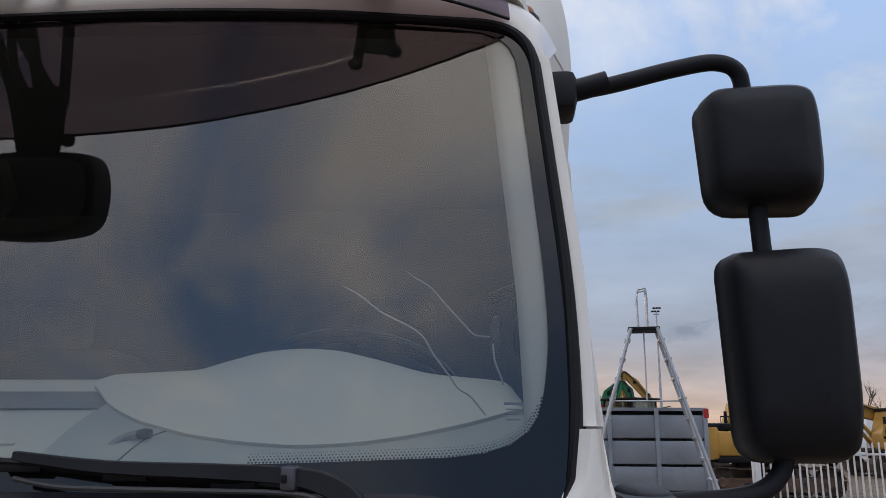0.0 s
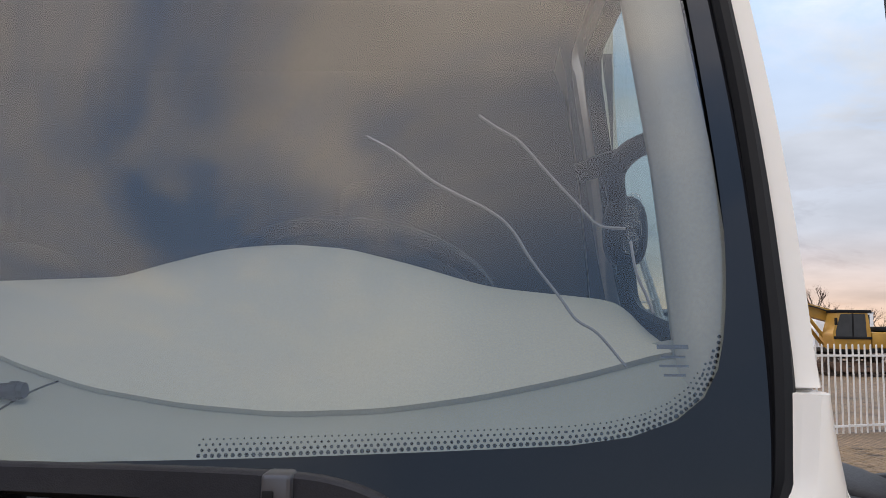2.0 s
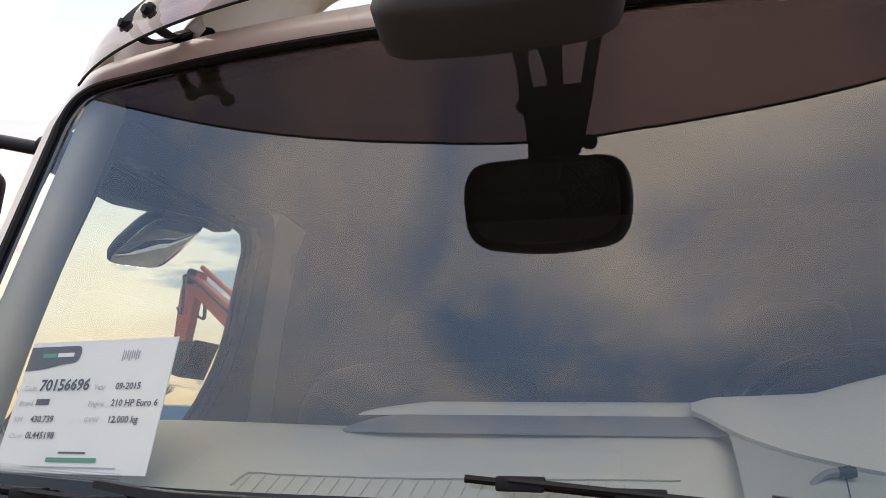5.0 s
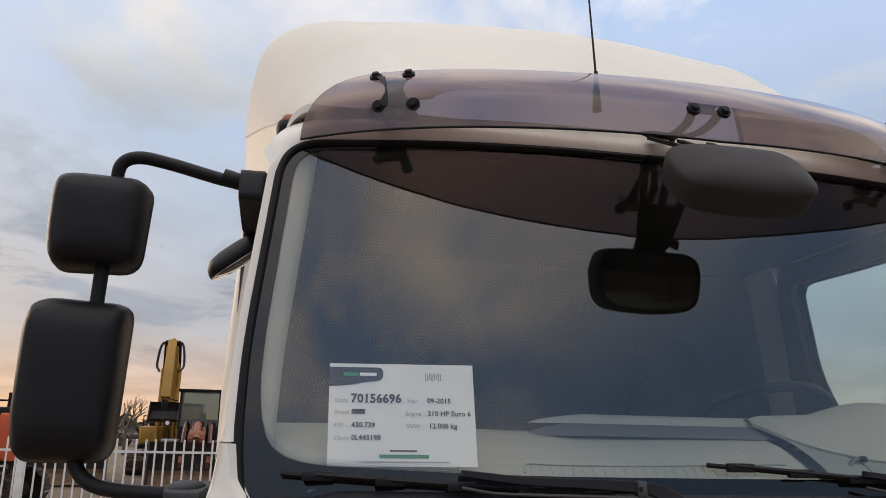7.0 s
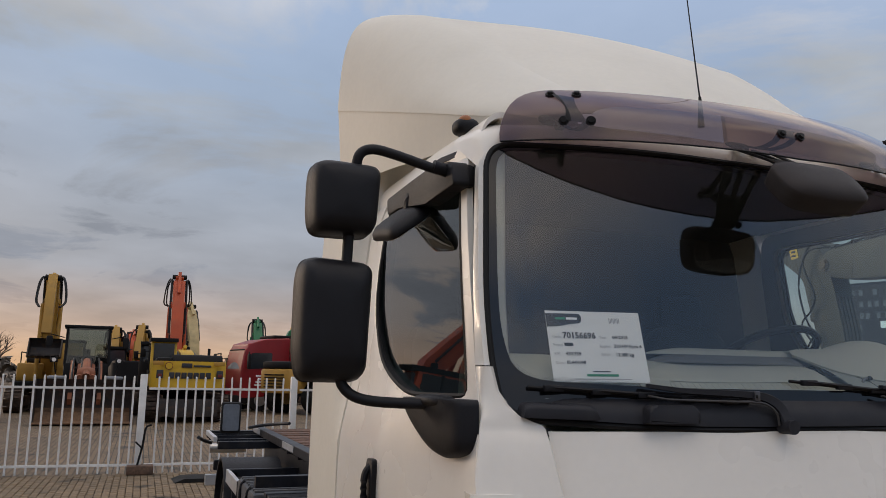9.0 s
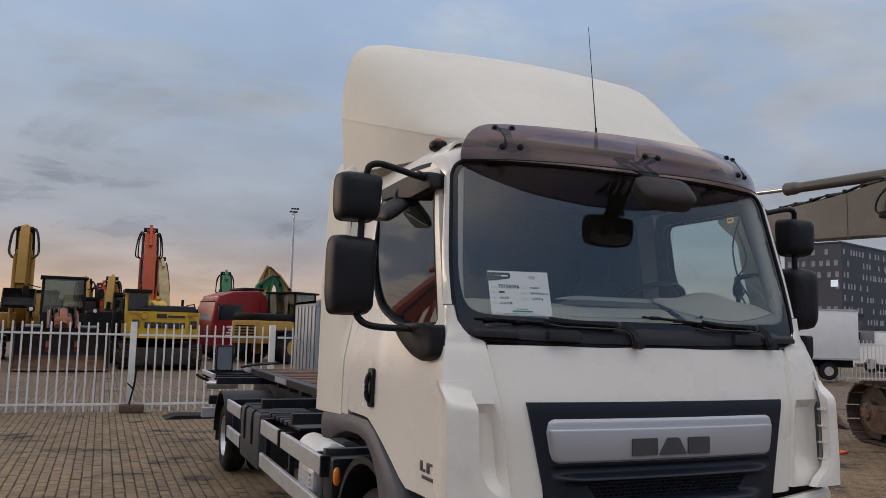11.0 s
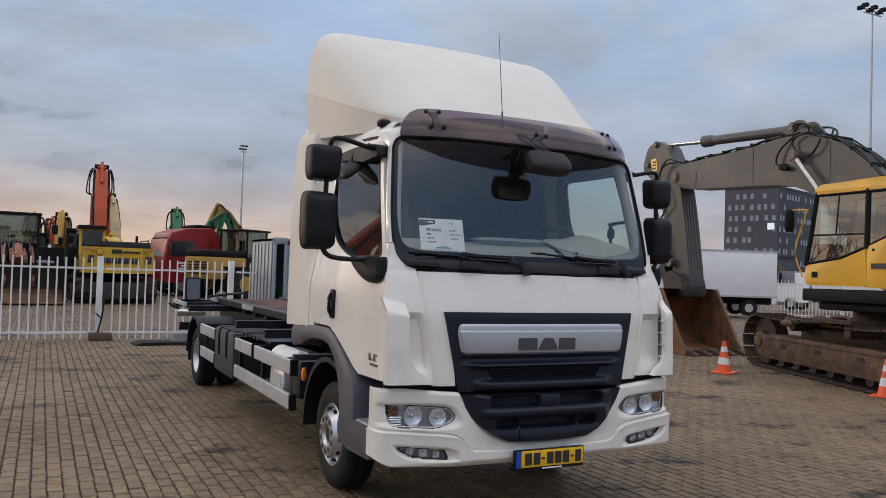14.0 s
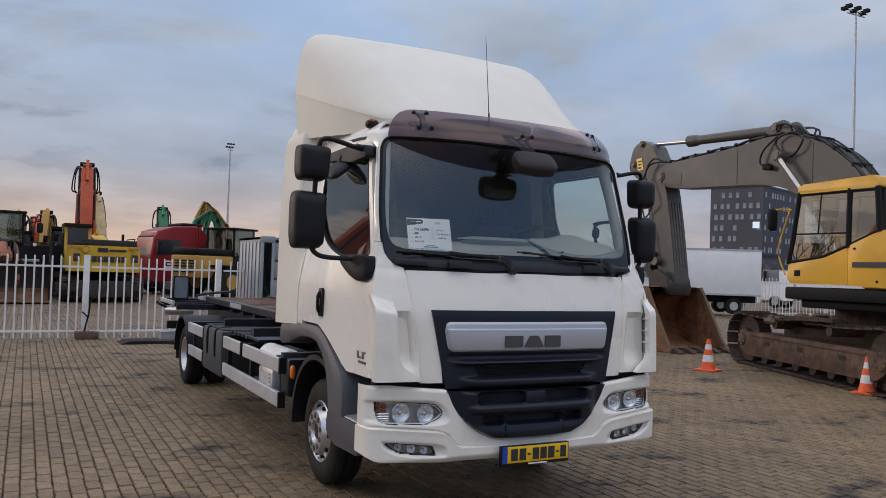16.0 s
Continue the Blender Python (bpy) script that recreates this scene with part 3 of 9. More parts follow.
bm = B()
gx = lin(-1, 1, 120)
grid(bm, lambda u, z: (u * table(((0.89, 0.640), (1.385, 0.740)), z), front_y(u * 0.7, z) - grille_off(u * 0.68, z), z), gx, lin(0.890, 1.13, 48) + lin(1.15, 1.385, 10), (0, 0.03, 0))
grille = part("grille_frame", bm, GRILLE_PL, truck, "dark blue-black plastic radiator grille", angle=50)
bm = B()


def u_width(z):
    lo, hi = 0.0, 0.64
    for _ in range(24):
        m = (lo + hi) / 2
        lo, hi = (m, hi) if u_top(m) < z else (lo, m)
    return lo


grid(bm, lambda u, z: (u * (u_width(z) + 0.004), front_y(u * 0.6, z) - grille_off(u * (u_width(z) + 0.004), z), z), gx, [0.5515, 0.554, 0.558, 0.564] + lin(0.572, 0.872, 60), (0, 0.03, 0))
part("lower_grille_frame", bm, GRILLE_PL, grille, angle=50)
# silver bar across the grille
bm = B()
def bar_pt(u, v):
    z = 1.122 + 0.190 * v
    w = table(((0.0, 0.612), (0.12, 0.632), (0.80, 0.655), (0.93, 0.650), (1.0, 0.636)), v)
    x = u * w
    proud = 0.020 + 0.014 * math.sin(math.pi * (0.15 + 0.7 * v)) - 0.004 * smooth(0.74, 0.78, v) - 0.022 * smooth(0.972, 1.0, abs(u)) - 0.010 * smooth(0.06, 0.0, v) - 0.010 * smooth(0.94, 1.0, v)
    return (x, front_y(x, z) - proud, z)


grid(bm, bar_pt, [-1, -0.996, -0.99, -0.98] + lin(-0.965, 0.965, 28) + [0.98, 0.99, 0.996, 1], [0, 0.02, 0.05, 0.1] + lin(0.2, 0.7, 6) + [0.74, 0.75, 0.76, 0.77, 0.78, 0.85, 0.92, 0.96, 0.985, 1.0], (0, 0.02, 0))
bar = part("grille_bar", bm, GRILLE_SILVER, grille, "satin silver grille bar with dark badge slabs")
# badge: three plain slabs, the middle one tapered
for x0, x1, cut in ((-0.232, -0.092, 0.0), (-0.083, 0.073, 0.045), (0.082, 0.208, 0.0)):
    bm = B()
    zc = 1.147
    pts = [(x0, zc), (x1, zc), (x1 - cut, zc + 0.077), (x0 + cut, zc + 0.077)]
    prism(bm, rounded(pts, 0.008, 3), "y", front_y(x0, 1.17) - 0.040, front_y(0, 1.17) - 0.02)
    part("badge_slab", bm, DARK_METAL, bar)


def honeycomb(x0, x1, z0, z1, deep):
    bm = B()
    n = max(2, round((z1 - z0) / 0.017))
    h = (z1 - z0) / n
    for i in range(n + 1):
        z = z0 + h * i
        box(bm, (x0, deep, z - 0.0022), (x1, deep + 0.008, z + 0.0022))
        if i < n:
            x = x0 + (0.015 if i % 2 else 0.0)
            while x < x1:
                box(bm, (x - 0.0022, deep, z), (x + 0.0022, deep + 0.008, z + h))
                x += 0.030
    return part("grille_mesh", bm, GRILLE_PL, grille, smooth=False)


for x0, x1, z0, z1 in ((-0.43, 0.43, 0.965, 1.028), (-0.425, -0.08, 0.793, 0.855), (0.08, 0.425, 0.793, 0.855), (-0.21, 0.21, 0.658, 0.705), (-0.38, -0.24, 0.658, 0.705), (0.24, 0.38, 0.658, 0.705)):
    honeycomb(x0, x1, z0, z1, front_y(0.2, z0) + 0.008)
for x0, x1, z0, z1 in ((-0.44, 0.44, 0.963, 1.03), (-0.425, 0.425, 0.791, 0.857), (-0.385, 0.385, 0.656, 0.707)):
    bm = B()
    box(bm, (x0, front_y(0.2, z0) + 0.026, z0), (x1, front_y(0.2, z0) + 0.030, z1))
    part("radiator_shade", bm, SEAL, grille, smooth=False)
bm = B()
box(bm, (-0.080, front_y(0, 0.8) - 0.062, 0.775), (0.080, front_y(0, 0.8) - 0.01, 0.868), bevel=0.018)
part("radar_cover", bm, GRILLE_PL, grille)
# black strip added as the shade in the gap between the cab's front and the bumper
bm = B()
box(bm, (-1.08, 0.13, 0.87), (1.08, 0.16, 0.97))
part("gap_strip", bm, SEAL, truck, smooth=False)

# number plate with plain bars in place of its characters
bm = B()
box(bm, (-0.268, -0.058, 0.385), (0.268, -0.028, 0.515), bevel=0.004)
plate = part("licence_plate", bm, BLACK_PL, truck, "yellow licence plate in a black holder")
bm = B()
box(bm, (-0.222, -0.062, 0.405), (0.260, -0.054, 0.510), bevel=0.002)
part("plate_face", bm, PLATE_YELLOW, plate)
bm = B()
box(bm, (-0.260, -0.062, 0.405), (-0.223, -0.054, 0.510))
part("country_strip", bm, PLATE_BLUE, plate)
for x0, x1 in ((-0.195, -0.145), (-0.13, -0.08), (-0.068, -0.045), (-0.028, 0.022), (0.034, 0.084), (0.096, 0.146), (0.158, 0.180), (0.195, 0.240)):
    bm = B()
    h = 0.038 if x1 - x0 > 0.03 else 0.006
    box(bm, (x0, -0.065, 0.457 - h), (x1, -0.061, 0.457 + h))
    part("plate_bar", bm, INK, plate)
bm = B()
box(bm, (-0.06, -0.061, 0.389), (0.09, -0.0585, 0.398))
part("holder_bar", bm, PAPER, plate)

# headlamps and fog lamps
for s in (-1, 1):
    def lamp_y(x, off):
        return front_y(min(x, 1.06), 0.7) - 0.014 + max(0, x - 1.06) * 0.9 + off

    def lamp_patch(out, grow, off, deep):
        """A plate of the outline's shape behind the bumper's face."""
        bmx = B()
        cx, cz = sum(p[0] for p in out) / len(out), sum(p[1] for p in out) / len(out)
        rings = [[(s * (cx + (x - cx) * grow), lamp_y(x, off + deep), cz + (z - cz) * grow) for x, z in out]]
        for k in (1.0, 0.8, 0.6, 0.4, 0.2, 0.05):
            rings.append([(s * (cx + (x - cx) * k * grow), lamp_y(cx + (x - cx) * k, off), cz + (z - cz) * k * grow) for x, z in out])
        loft(bmx, rings)
        return bmx

    def bowl(cx, cz, r, y, parent, flutes):
        """A concave faceted reflector that opens forwards, with a bright rim and a bulb."""
        bmx = B()
        rings = []
        for q, d in ((1.0, 0.0), (0.94, 0.008), (0.80, 0.022), (0.62, 0.032), (0.40, 0.039), (0.20, 0.042), (0.05, 0.043)):
            rings.append([(s * (cx + r * q * math.cos(a)), y + d * 0.55, cz + r * q * math.sin(a)) for a in lin(0, 2 * math.pi, flutes)[:-1]])
        loft(bmx, rings, True, False)
        part("reflector", bmx, LAMP_REFLECT, parent, smooth=False)
        bmx = B()
        tube(bmx, [(s * (cx + r * 1.02 * math.cos(a)), y - 0.002, cz + r * 1.02 * math.sin(a)) for a in lin(0, 2 * math.pi, 32)], r * 0.035, 6, 1, False)
        part("reflector_rim", bmx, CHROME, parent)
        bmx = B()
        blob(bmx, (s * cx, y + 0.012, cz), (r * 0.24, 0.012, r * 0.24), 2.2)
        part("bulb_cap", bmx, CHROME, parent)

    def bezel(out, off, r, mat, parent):
        bmx = B()
        pts = [(s * x, lamp_y(x, off), z) for x, z in out]
        tube(bmx, pts + pts[:1], r, 6, 1, False)
        part("lamp_bezel", bmx, mat, parent)
    head = part("headlight", lamp_patch(LAMP_LENS, 1.07, 0.062, 0.004), LAMP_BACK, truck, "twin-reflector headlight behind clear glass")
    bowl(0.920, 0.743, 0.060, lamp_y(0.92, 0.036), head, 22)
    bowl(0.758, 0.730, 0.058, lamp_y(0.758, 0.036), head, 17)
    # indicator: amber blocks above, clear ribs below
    for k in range(3):
        for j in range(2):
            bm = B()
            x, z = 1.010 + 0.036 * j, 0.748 + 0.024 * k
            box(bm, (s * x, lamp_y(x, 0.044), z), (s * (x + 0.032), lamp_y(x, 0.060) + 0.012, z + 0.020), bevel=0.004)
            part("indicator_cell", bm, AMBER_BROWN, head)
    for z in lin(0.692, 0.736, 3):
        bm = B()
        tube(bm, [(s * x, lamp_y(x, 0.050), z + 0.02 * (x - 1.0)) for x in lin(0.992, 1.076, 4)], 0.006, 6, 2)
        part("indicator_rib", bm, LAMP_REFLECT, head)
    lens = part("lamp_lens", lamp_patch(LAMP_LENS, 1.0, 0.026, 0.002), LAMP_GLASS, head)
    lens.visible_shadow = False
    bezel(LAMP_LENS, 0.031, 0.0095, LAMP_BACK, head)
    bezel(LAMP_LENS, 0.022, 0.0028, SEAL, head)
    fog = part("fog_lamp", lamp_patch(FOG_LENS, 1.08, 0.038, 0.004), LAMP_BACK, truck, "clear fog lamp in a tapered bumper recess")
    bowl(0.775, 0.511, 0.026, lamp_y(0.775, 0.012), fog, 14)
    bowl(0.860, 0.523, 0.029, lamp_y(0.86, 0.012), fog, 18)
    bowl(0.945, 0.538, 0.025, lamp_y(0.945, 0.012), fog, 14)
    lens = part("lamp_lens", lamp_patch(FOG_LENS, 1.0, 0.002, 0.002), LAMP_GLASS, fog)
    lens.visible_shadow = False
    bezel(FOG_LENS, 0.006, 0.0085, TANK_DARK, fog)

# ---- windscreen and its surround ----
WS = rounded([(-0.995, 1.668), (-0.5, 1.640), (0.5, 1.640), (0.995, 1.668), (1.015, 1.80), (1.015, 2.0), (0.972, 2.458), (0.93, 2.508), (0.45, 2.526), (-0.45, 2.526),
              (-0.93, 2.508), (-0.972, 2.458), (-1.015, 2.0), (-1.015, 1.80)], [0.115, 0.2, 0.2, 0.115, 0.06, 0.1, 0.05, 0.05, 0.2, 0.2, 0.05, 0.05, 0.1, 0.06], 5)


def inset(pts, d):
    """The outline moved inwards by d, or by a function of (x, z, nx, nz)."""
    out = []
    n = len(pts)
    for i in range(n):
        a, b, c = Vector(pts[i - 1]), Vector(pts[i]), Vector(pts[(i + 1) % n])
        t = (c - a).normalized()
        nrm = Vector((-t[1], t[0]))
        e = d(b[0], b[1], nrm) if callable(d) else d
        out.append((b[0] + nrm[0] * e, b[1] + nrm[1] * e))
    return out


COVER = rounded([(-0.955, 1.772), (-0.5, 1.754), (0.5, 1.754), (0.955, 1.772), (0.985, 1.90), (0.980, 2.05), (0.945, 2.45), (0.91, 2.495), (0.45, 2.518), (-0.45, 2.518),
                 (-0.91, 2.495), (-0.945, 2.45), (-0.980, 2.05), (-0.985, 1.90)], [0.11, 0.2, 0.2, 0.11, 0.08, 0.1, 0.05, 0.05, 0.2, 0.2, 0.05, 0.05, 0.1, 0.08], 6)


def ring_between(outer, inner, n):
    """Outer and inner outlines matched by the direction from the inner one's centre."""
    c = Vector((sum(p[0] for p in inner) / len(inner), sum(p[1] for p in inner) / len(inner)))

    def cast(poly, a):
        d = Vector((math.cos(a), math.sin(a)))
        best = None
        for p, q in zip(poly, poly[1:] + poly[:1]):
            p, q = Vector(p) - c, Vector(q) - c
            e = q - p
            den = d[0] * e[1] - d[1] * e[0]
            if abs(den) < 1e-12:
                continue
            t = (p[0] * e[1] - p[1] * e[0]) / den
            u = (p[0] * d[1] - p[1] * d[0]) / den
            if t > 0 and -1e-6 <= u <= 1 + 1e-6 and (best is None or t > best):
                best = t
        return c + d * (best or 0.0)
    a0 = [2 * math.pi * k / n for k in range(n)]
    return [cast(outer, a) for a in a0], [cast(inner, a) for a in a0]


bm = B()
rings = []
for k in range(12):
    f = 1 - k / 12
    rings.append([(x * f, glass_y(x * f, 2.09 + (z - 2.09) * f), 2.09 + (z - 2.09) * f) for x, z in inset(WS, 0.010)])
v = loft(bm, rings, True, False)
bm.faces.new(v[-1])
windscreen = part("windscreen", bm, GLASS, truck, "laminated windscreen glass mirroring the cloudy sky", angle=180)
# black border bonded on the glass
bm = B()
w_out, w_in = ring_between(inset(WS, 0.004), COVER, 260)
loft(bm, [[(x, glass_y(x, z) - 0.0025, z) for x, z in w_out], [(x, glass_y(x, z) - 0.0025, z) for x, z in w_in]], True, False)
part("glass_border", bm, FRIT, windscreen)
# dots along the lower border and up round its corners
bm = B()
loop_c = [Vector(p) for p in COVER]
for a, b in zip(loop_c, loop_c[1:] + loop_c[:1]):
    if max(a[1], b[1]) > 1.93 or max(abs(a[0]), abs(b[0])) < 0.56:
        continue
    d = (b - a).normalized()
    nrm = Vector((-d[1], d[0]))
    for row in range(4):
        t = 0.0023 if row % 2 else 0.0
        while t < (b - a).length:
            p = a + d * t + nrm * (0.0015 + row * 0.0037)
            r = 0.0017 - 0.00032 * row
            if abs(p[0]) > 0.58 and p[1] < 1.85 - 0.01 * row:
                y = glass_y(p[0], p[1]) + 0.004
                bm.faces.new([bm.verts.new((p[0] + r * math.cos(k * math.pi / 3), y, p[1] + r * math.sin(k * math.pi / 3))) for k in range(6)])
            t += 0.0048
tagged(part("border_dots", bm, FRIT, windscreen, smooth=False), kind="stuff")
# rubber seal
bm = B()
pts = [(x, glass_y(x, z) - 0.004, z) for x, z in inset(WS, -0.004)]
tube(bm, pts + pts[:1], 0.0095, 8, 1, False)
part("windscreen_seal", bm, SEAL, windscreen)

# white pillars and brow round the windscreen
bm = B()
i0 = min(range(len(WS)), key=lambda i: (WS[i][0] - 0.99) ** 2 + (WS[i][1] - 1.69) ** 2)
i1 = min(range(len(WS)), key=lambda i: (WS[i][0] + 0.99) ** 2 + (WS[i][1] - 1.69) ** 2)
run = (WS + WS)[i0:i1 + 1 + (len(WS) if i1 < i0 else 0)]
run = [(1.0155, 1.8095)] + [p for p in run if p[1] > 1.83] + [(-1.0155, 1.8095)]
rows = []
for x, z in run:
    s = 1 if x >= 0 else -1
    ax = abs(x)
    if z < 2.45:       # pillar
        xs = side_x(z, 0.4)
        y0 = glass_y(x, z)
        p0 = Vector((ax, y0 - 0.002))
        pm = Vector((ax + 0.03, y0 - 0.006))
        yd = table(((1.62, 0.17), (1.66, 0.195), (1.8, 0.285), (2.47, 0.47)), z)
        pc = Vector((xs - 0.003, y0 + 0.015))
        pe = Vector((xs, yd))
        r = [p0]
        for k in range(7):
            t = k / 6
            r.append(pm * (1 - t) ** 2 + pc * 2 * t * (1 - t) + pe * t * t)
        rows.append([(s * q[0], q[1], z) for q in r])
    else:               # brow
        y0 = glass_y(x, z)
        f = min(1.0, max(0.0, (ax - 0.80) / 0.17))
        r = []
        for dx, dy, dz in ((0, -0.002, 0), (0.004, -0.004, 0.012), (0.008, 0.0, 0.04), (0.012, 0.02, 0.075), (0.02, 0.05, 0.095), (0.02, 0.09, 0.108), (0.02, 0.14, 0.112), (0.02, 0.22, 0.114)):
            sx = 1 + 0.2 * f * dy
            r.append((s * min(ax * sx + dx * f, 1.03), y0 + dy * (1 - 0.3 * f), z + dz * (1 - 0.3 * f)))
        rows.append(r)
loft(bm, rows, False, False)
part("windscreen_surround", bm, WHITE, truck, "white painted windscreen pillars and brow", angle=60)

# cowl below the glass with its wells, its foot on the glass's lower outline
FOOT = sorted((x, z) for x, z in WS if z < 1.74)
bm = B()


def cowl_pt(u, v):
    x = u * 0.955
    z0 = table(FOOT, x) + 0.006
    f = smooth(0.955, 0.80, abs(x))
    z1 = max(1.690 + 0.032 * f, z0 + 0.01)
    return (x, glass_y(x, 1.65 + 0.08 * v) - 0.005 - f * (0.013 - 0.012 * v + 0.008 * math.sin(v * 3.1)), z0 + (z1 - z0) * v)


grid(bm, cowl_pt, lin(-1, 1, 60), lin(0, 1, 6), (0, 0.014, 0))
cowl = part("cowl", bm, COWL_PL, truck, "black plastic wiper cowl")
# raised end covers of the cowl
for s in (-1, 1):
    bm = B()
    rings = []
    for x, k in ((0.745, 0.2), (0.752, 0.72), (0.765, 0.95), (0.79, 1.0), (0.86, 1.0), (0.930, 1.06), (0.948, 1.0), (0.957, 0.8), (0.960, 0.3)):
        y, z0 = glass_y(x, 1.69), 1.664 + 0.03 * max(0, x - 0.8)
        zt = z0 + (1.706 - z0) * k
        rings.append([(s * x, y + 0.010, z0), (s * x, y - 0.040, z0), (s * x, y - 0.043, z0 + (zt - z0) * 0.6), (s * x, y - 0.038, zt - 0.006), (s * x, y - 0.028, zt), (s * x, y + 0.004, zt + 0.002), (s * x, y + 0.012, zt)])
    loft(bm, rings)
    part("cowl_cover", bm, COWL_PL, cowl, "slate plastic end cover", angle=50)
# ribbed grips
for x in (-0.52, 0.568):
    y = glass_y(x, 1.69)
    bm = B()
    prism(bm, rounded([(x - 0.088, 1.655), (x + 0.088, 1.655), (x + 0.080, 1.708), (x - 0.080, 1.708)], [0.008, 0.008, 0.022, 0.022], 5), "y", y - 0.054, y - 0.004, bevel=0.009)
    grip = part("cowl_grip", bm, COWL_PL, cowl, "dark ribbed plastic grip", angle=50)
    for k in range(8):
        bm = B()
        xx = x - 0.056 + k * 0.016
        rod(bm, (xx - 0.004, y - 0.0515, 1.682), (xx + 0.004, y - 0.0455, 1.7065), 0.0022, seg=6)
        part("grip_rib", bm, BLACK_PL, grip)


def gp(x, z, off):
    return (x, glass_y(x, z) - off, z)


def wiper(xa, za, xb, zb, xp, zp):
    """Blade from a to b on the glass, arm to the pivot."""
    bm = B()
    box_pts = [gp(xa + (xb - xa) * t, za + (zb - za) * t, 0.012) for t in lin(0, 1, 10)]
    tube(bm, box_pts, 0.0055, 6, 2)
    w = part("wiper", bm, SEAL, truck, "black windscreen wiper")
    for i in range(1, 11, 2):
        t = i / 10
        x, z = xa + (xb - xa) * t, za + (zb - za) * t
        bm = B()
        box(bm, (x - 0.03, glass_y(x, z) - 0.026, z - 0.008), (x + 0.03, glass_y(x, z) - 0.010, z + 0.010), bevel=0.003)
        part("blade_bracket", bm, BLACK_PL, w)
    bm = B()
    tube(bm, [gp(xa + (xb - xa) * t, za + (zb - za) * t + 0.004, 0.024) for t in lin(0.08, 0.92, 6)], 0.005, 6, 2)
    part("blade_spine", bm, BLACK_PL, w)
    # flat arm that bends down to its pivot
    dx, dz = xp - 0.755, zp - 1.660
    bm = B()
    rings = []
    run = curve_points([Vector((x + dx, z + dz, h)) for x, z, h in ((0.30, 1.770, 0.006), (0.42, 1.7575, 0.0078), (0.55, 1.753, 0.0095), (0.65, 1.748, 0.0112), (0.695, 1.740, 0.0135), (0.727, 1.724, 0.0155), (0.745, 1.700, 0.0165), (0.753, 1.660, 0.017))], 5)
    for i, p in enumerate(run):
        a, b = run[max(0, i - 1)], run[min(len(run) - 1, i + 1)]
        t = Vector((b[0] - a[0], b[1] - a[1])).normalized()
        nx, nz, h = -t[1], t[0], p[2]
        y = glass_y(p[0], p[1])
        rings.append([(p[0] + nx * h * u, y - o, p[1] + nz * h * u) for u, o in ((1.0, 0.032), (1.0, 0.043), (0.86, 0.0468), (-0.86, 0.0468), (-1.0, 0.043), (-1.0, 0.032), (-0.8, 0.028), (0.8, 0.028))])
    loft(bm, rings)
    arm = part("wiper_arm", bm, COWL_PL, w, "slate grey flat wiper arm", angle=50)
    bm = B()
    rod(bm, gp(xp, zp - 0.004, 0.062), gp(xp, zp - 0.004, 0.0), 0.021)
    part("wiper_pivot", bm, COWL_PL, w)
    bm = B()
    xc, zc = 0.657 + dx, 1.7465 + dz
    y = glass_y(xc, zc)
    prism(bm, rounded([(xc - 0.010, zc - 0.0165), (xc + 0.010, zc - 0.0165), (xc + 0.010, zc + 0.0135), (xc - 0.010, zc + 0.0135)], 0.004, 3), "y", y - 0.0525, y - 0.030, bevel=0.003)
    part("wiper_clip", bm, DARK_METAL, arm, "scuffed steel clip")
    bm = B()
    box(bm, (xc - 0.0085, y - 0.0540, zc - 0.007), (xc - 0.001, y - 0.0518, zc + 0.003), bevel=0.001)
    part("clip_slot", bm, SEAL, arm)
    bm = B()
    tube(bm, [gp(x + dx, z + dz, o) for x, z, o in ((0.30, 1.742, 0.030), (0.36, 1.733, 0.035), (0.43, 1.731, 0.038), (0.562, 1.729, 0.040), (0.655, 1.727, 0.042), (0.695, 1.719, 0.042), (0.722, 1.695, 0.040), (0.73, 1.66, 0.03))], 0.0036, 8, 5)
    part("washer_hose", bm, HOSE_PL, arm, "thin grey washer hose")


wiper(-0.06, 1.781, 0.645, 1.729, 0.748, 1.658)
wiper(-0.93, 1.751, -0.235, 1.714, -0.130, 1.650)

# ---- sun visor ----
def visor_pt(x, v):
    """v from 0 at the lower edge to 1 at the upper one."""
    z0 = 2.489 + 0.026 * abs(x)
    z = z0 + (2.702 + 0.035 * x * x - 0.02 * x ** 6 - z0) * v
    y = 0.133 + 0.27 * x * x + 0.08 * x ** 6 + 0.02 * (v - 0.3) ** 2 + 0.095 * (max(0, v - 0.33) / 0.6) ** 1.5 - 0.022 * max(0, 0.32 - v) / 0.32
    return Vector((x, y, z))


bm = B()
VISOR_END = 0.935


def visor_cut(u, v):
    """The visor's ends: a sharp lower corner, the upper one rounded off."""
    x = u * VISOR_END
    k = max(0.0, (abs(x) - 0.735) / (VISOR_END - 0.735))
    return visor_pt(x, v * max(0.02, math.sqrt(max(0.0, 1 - k ** 2.2))))


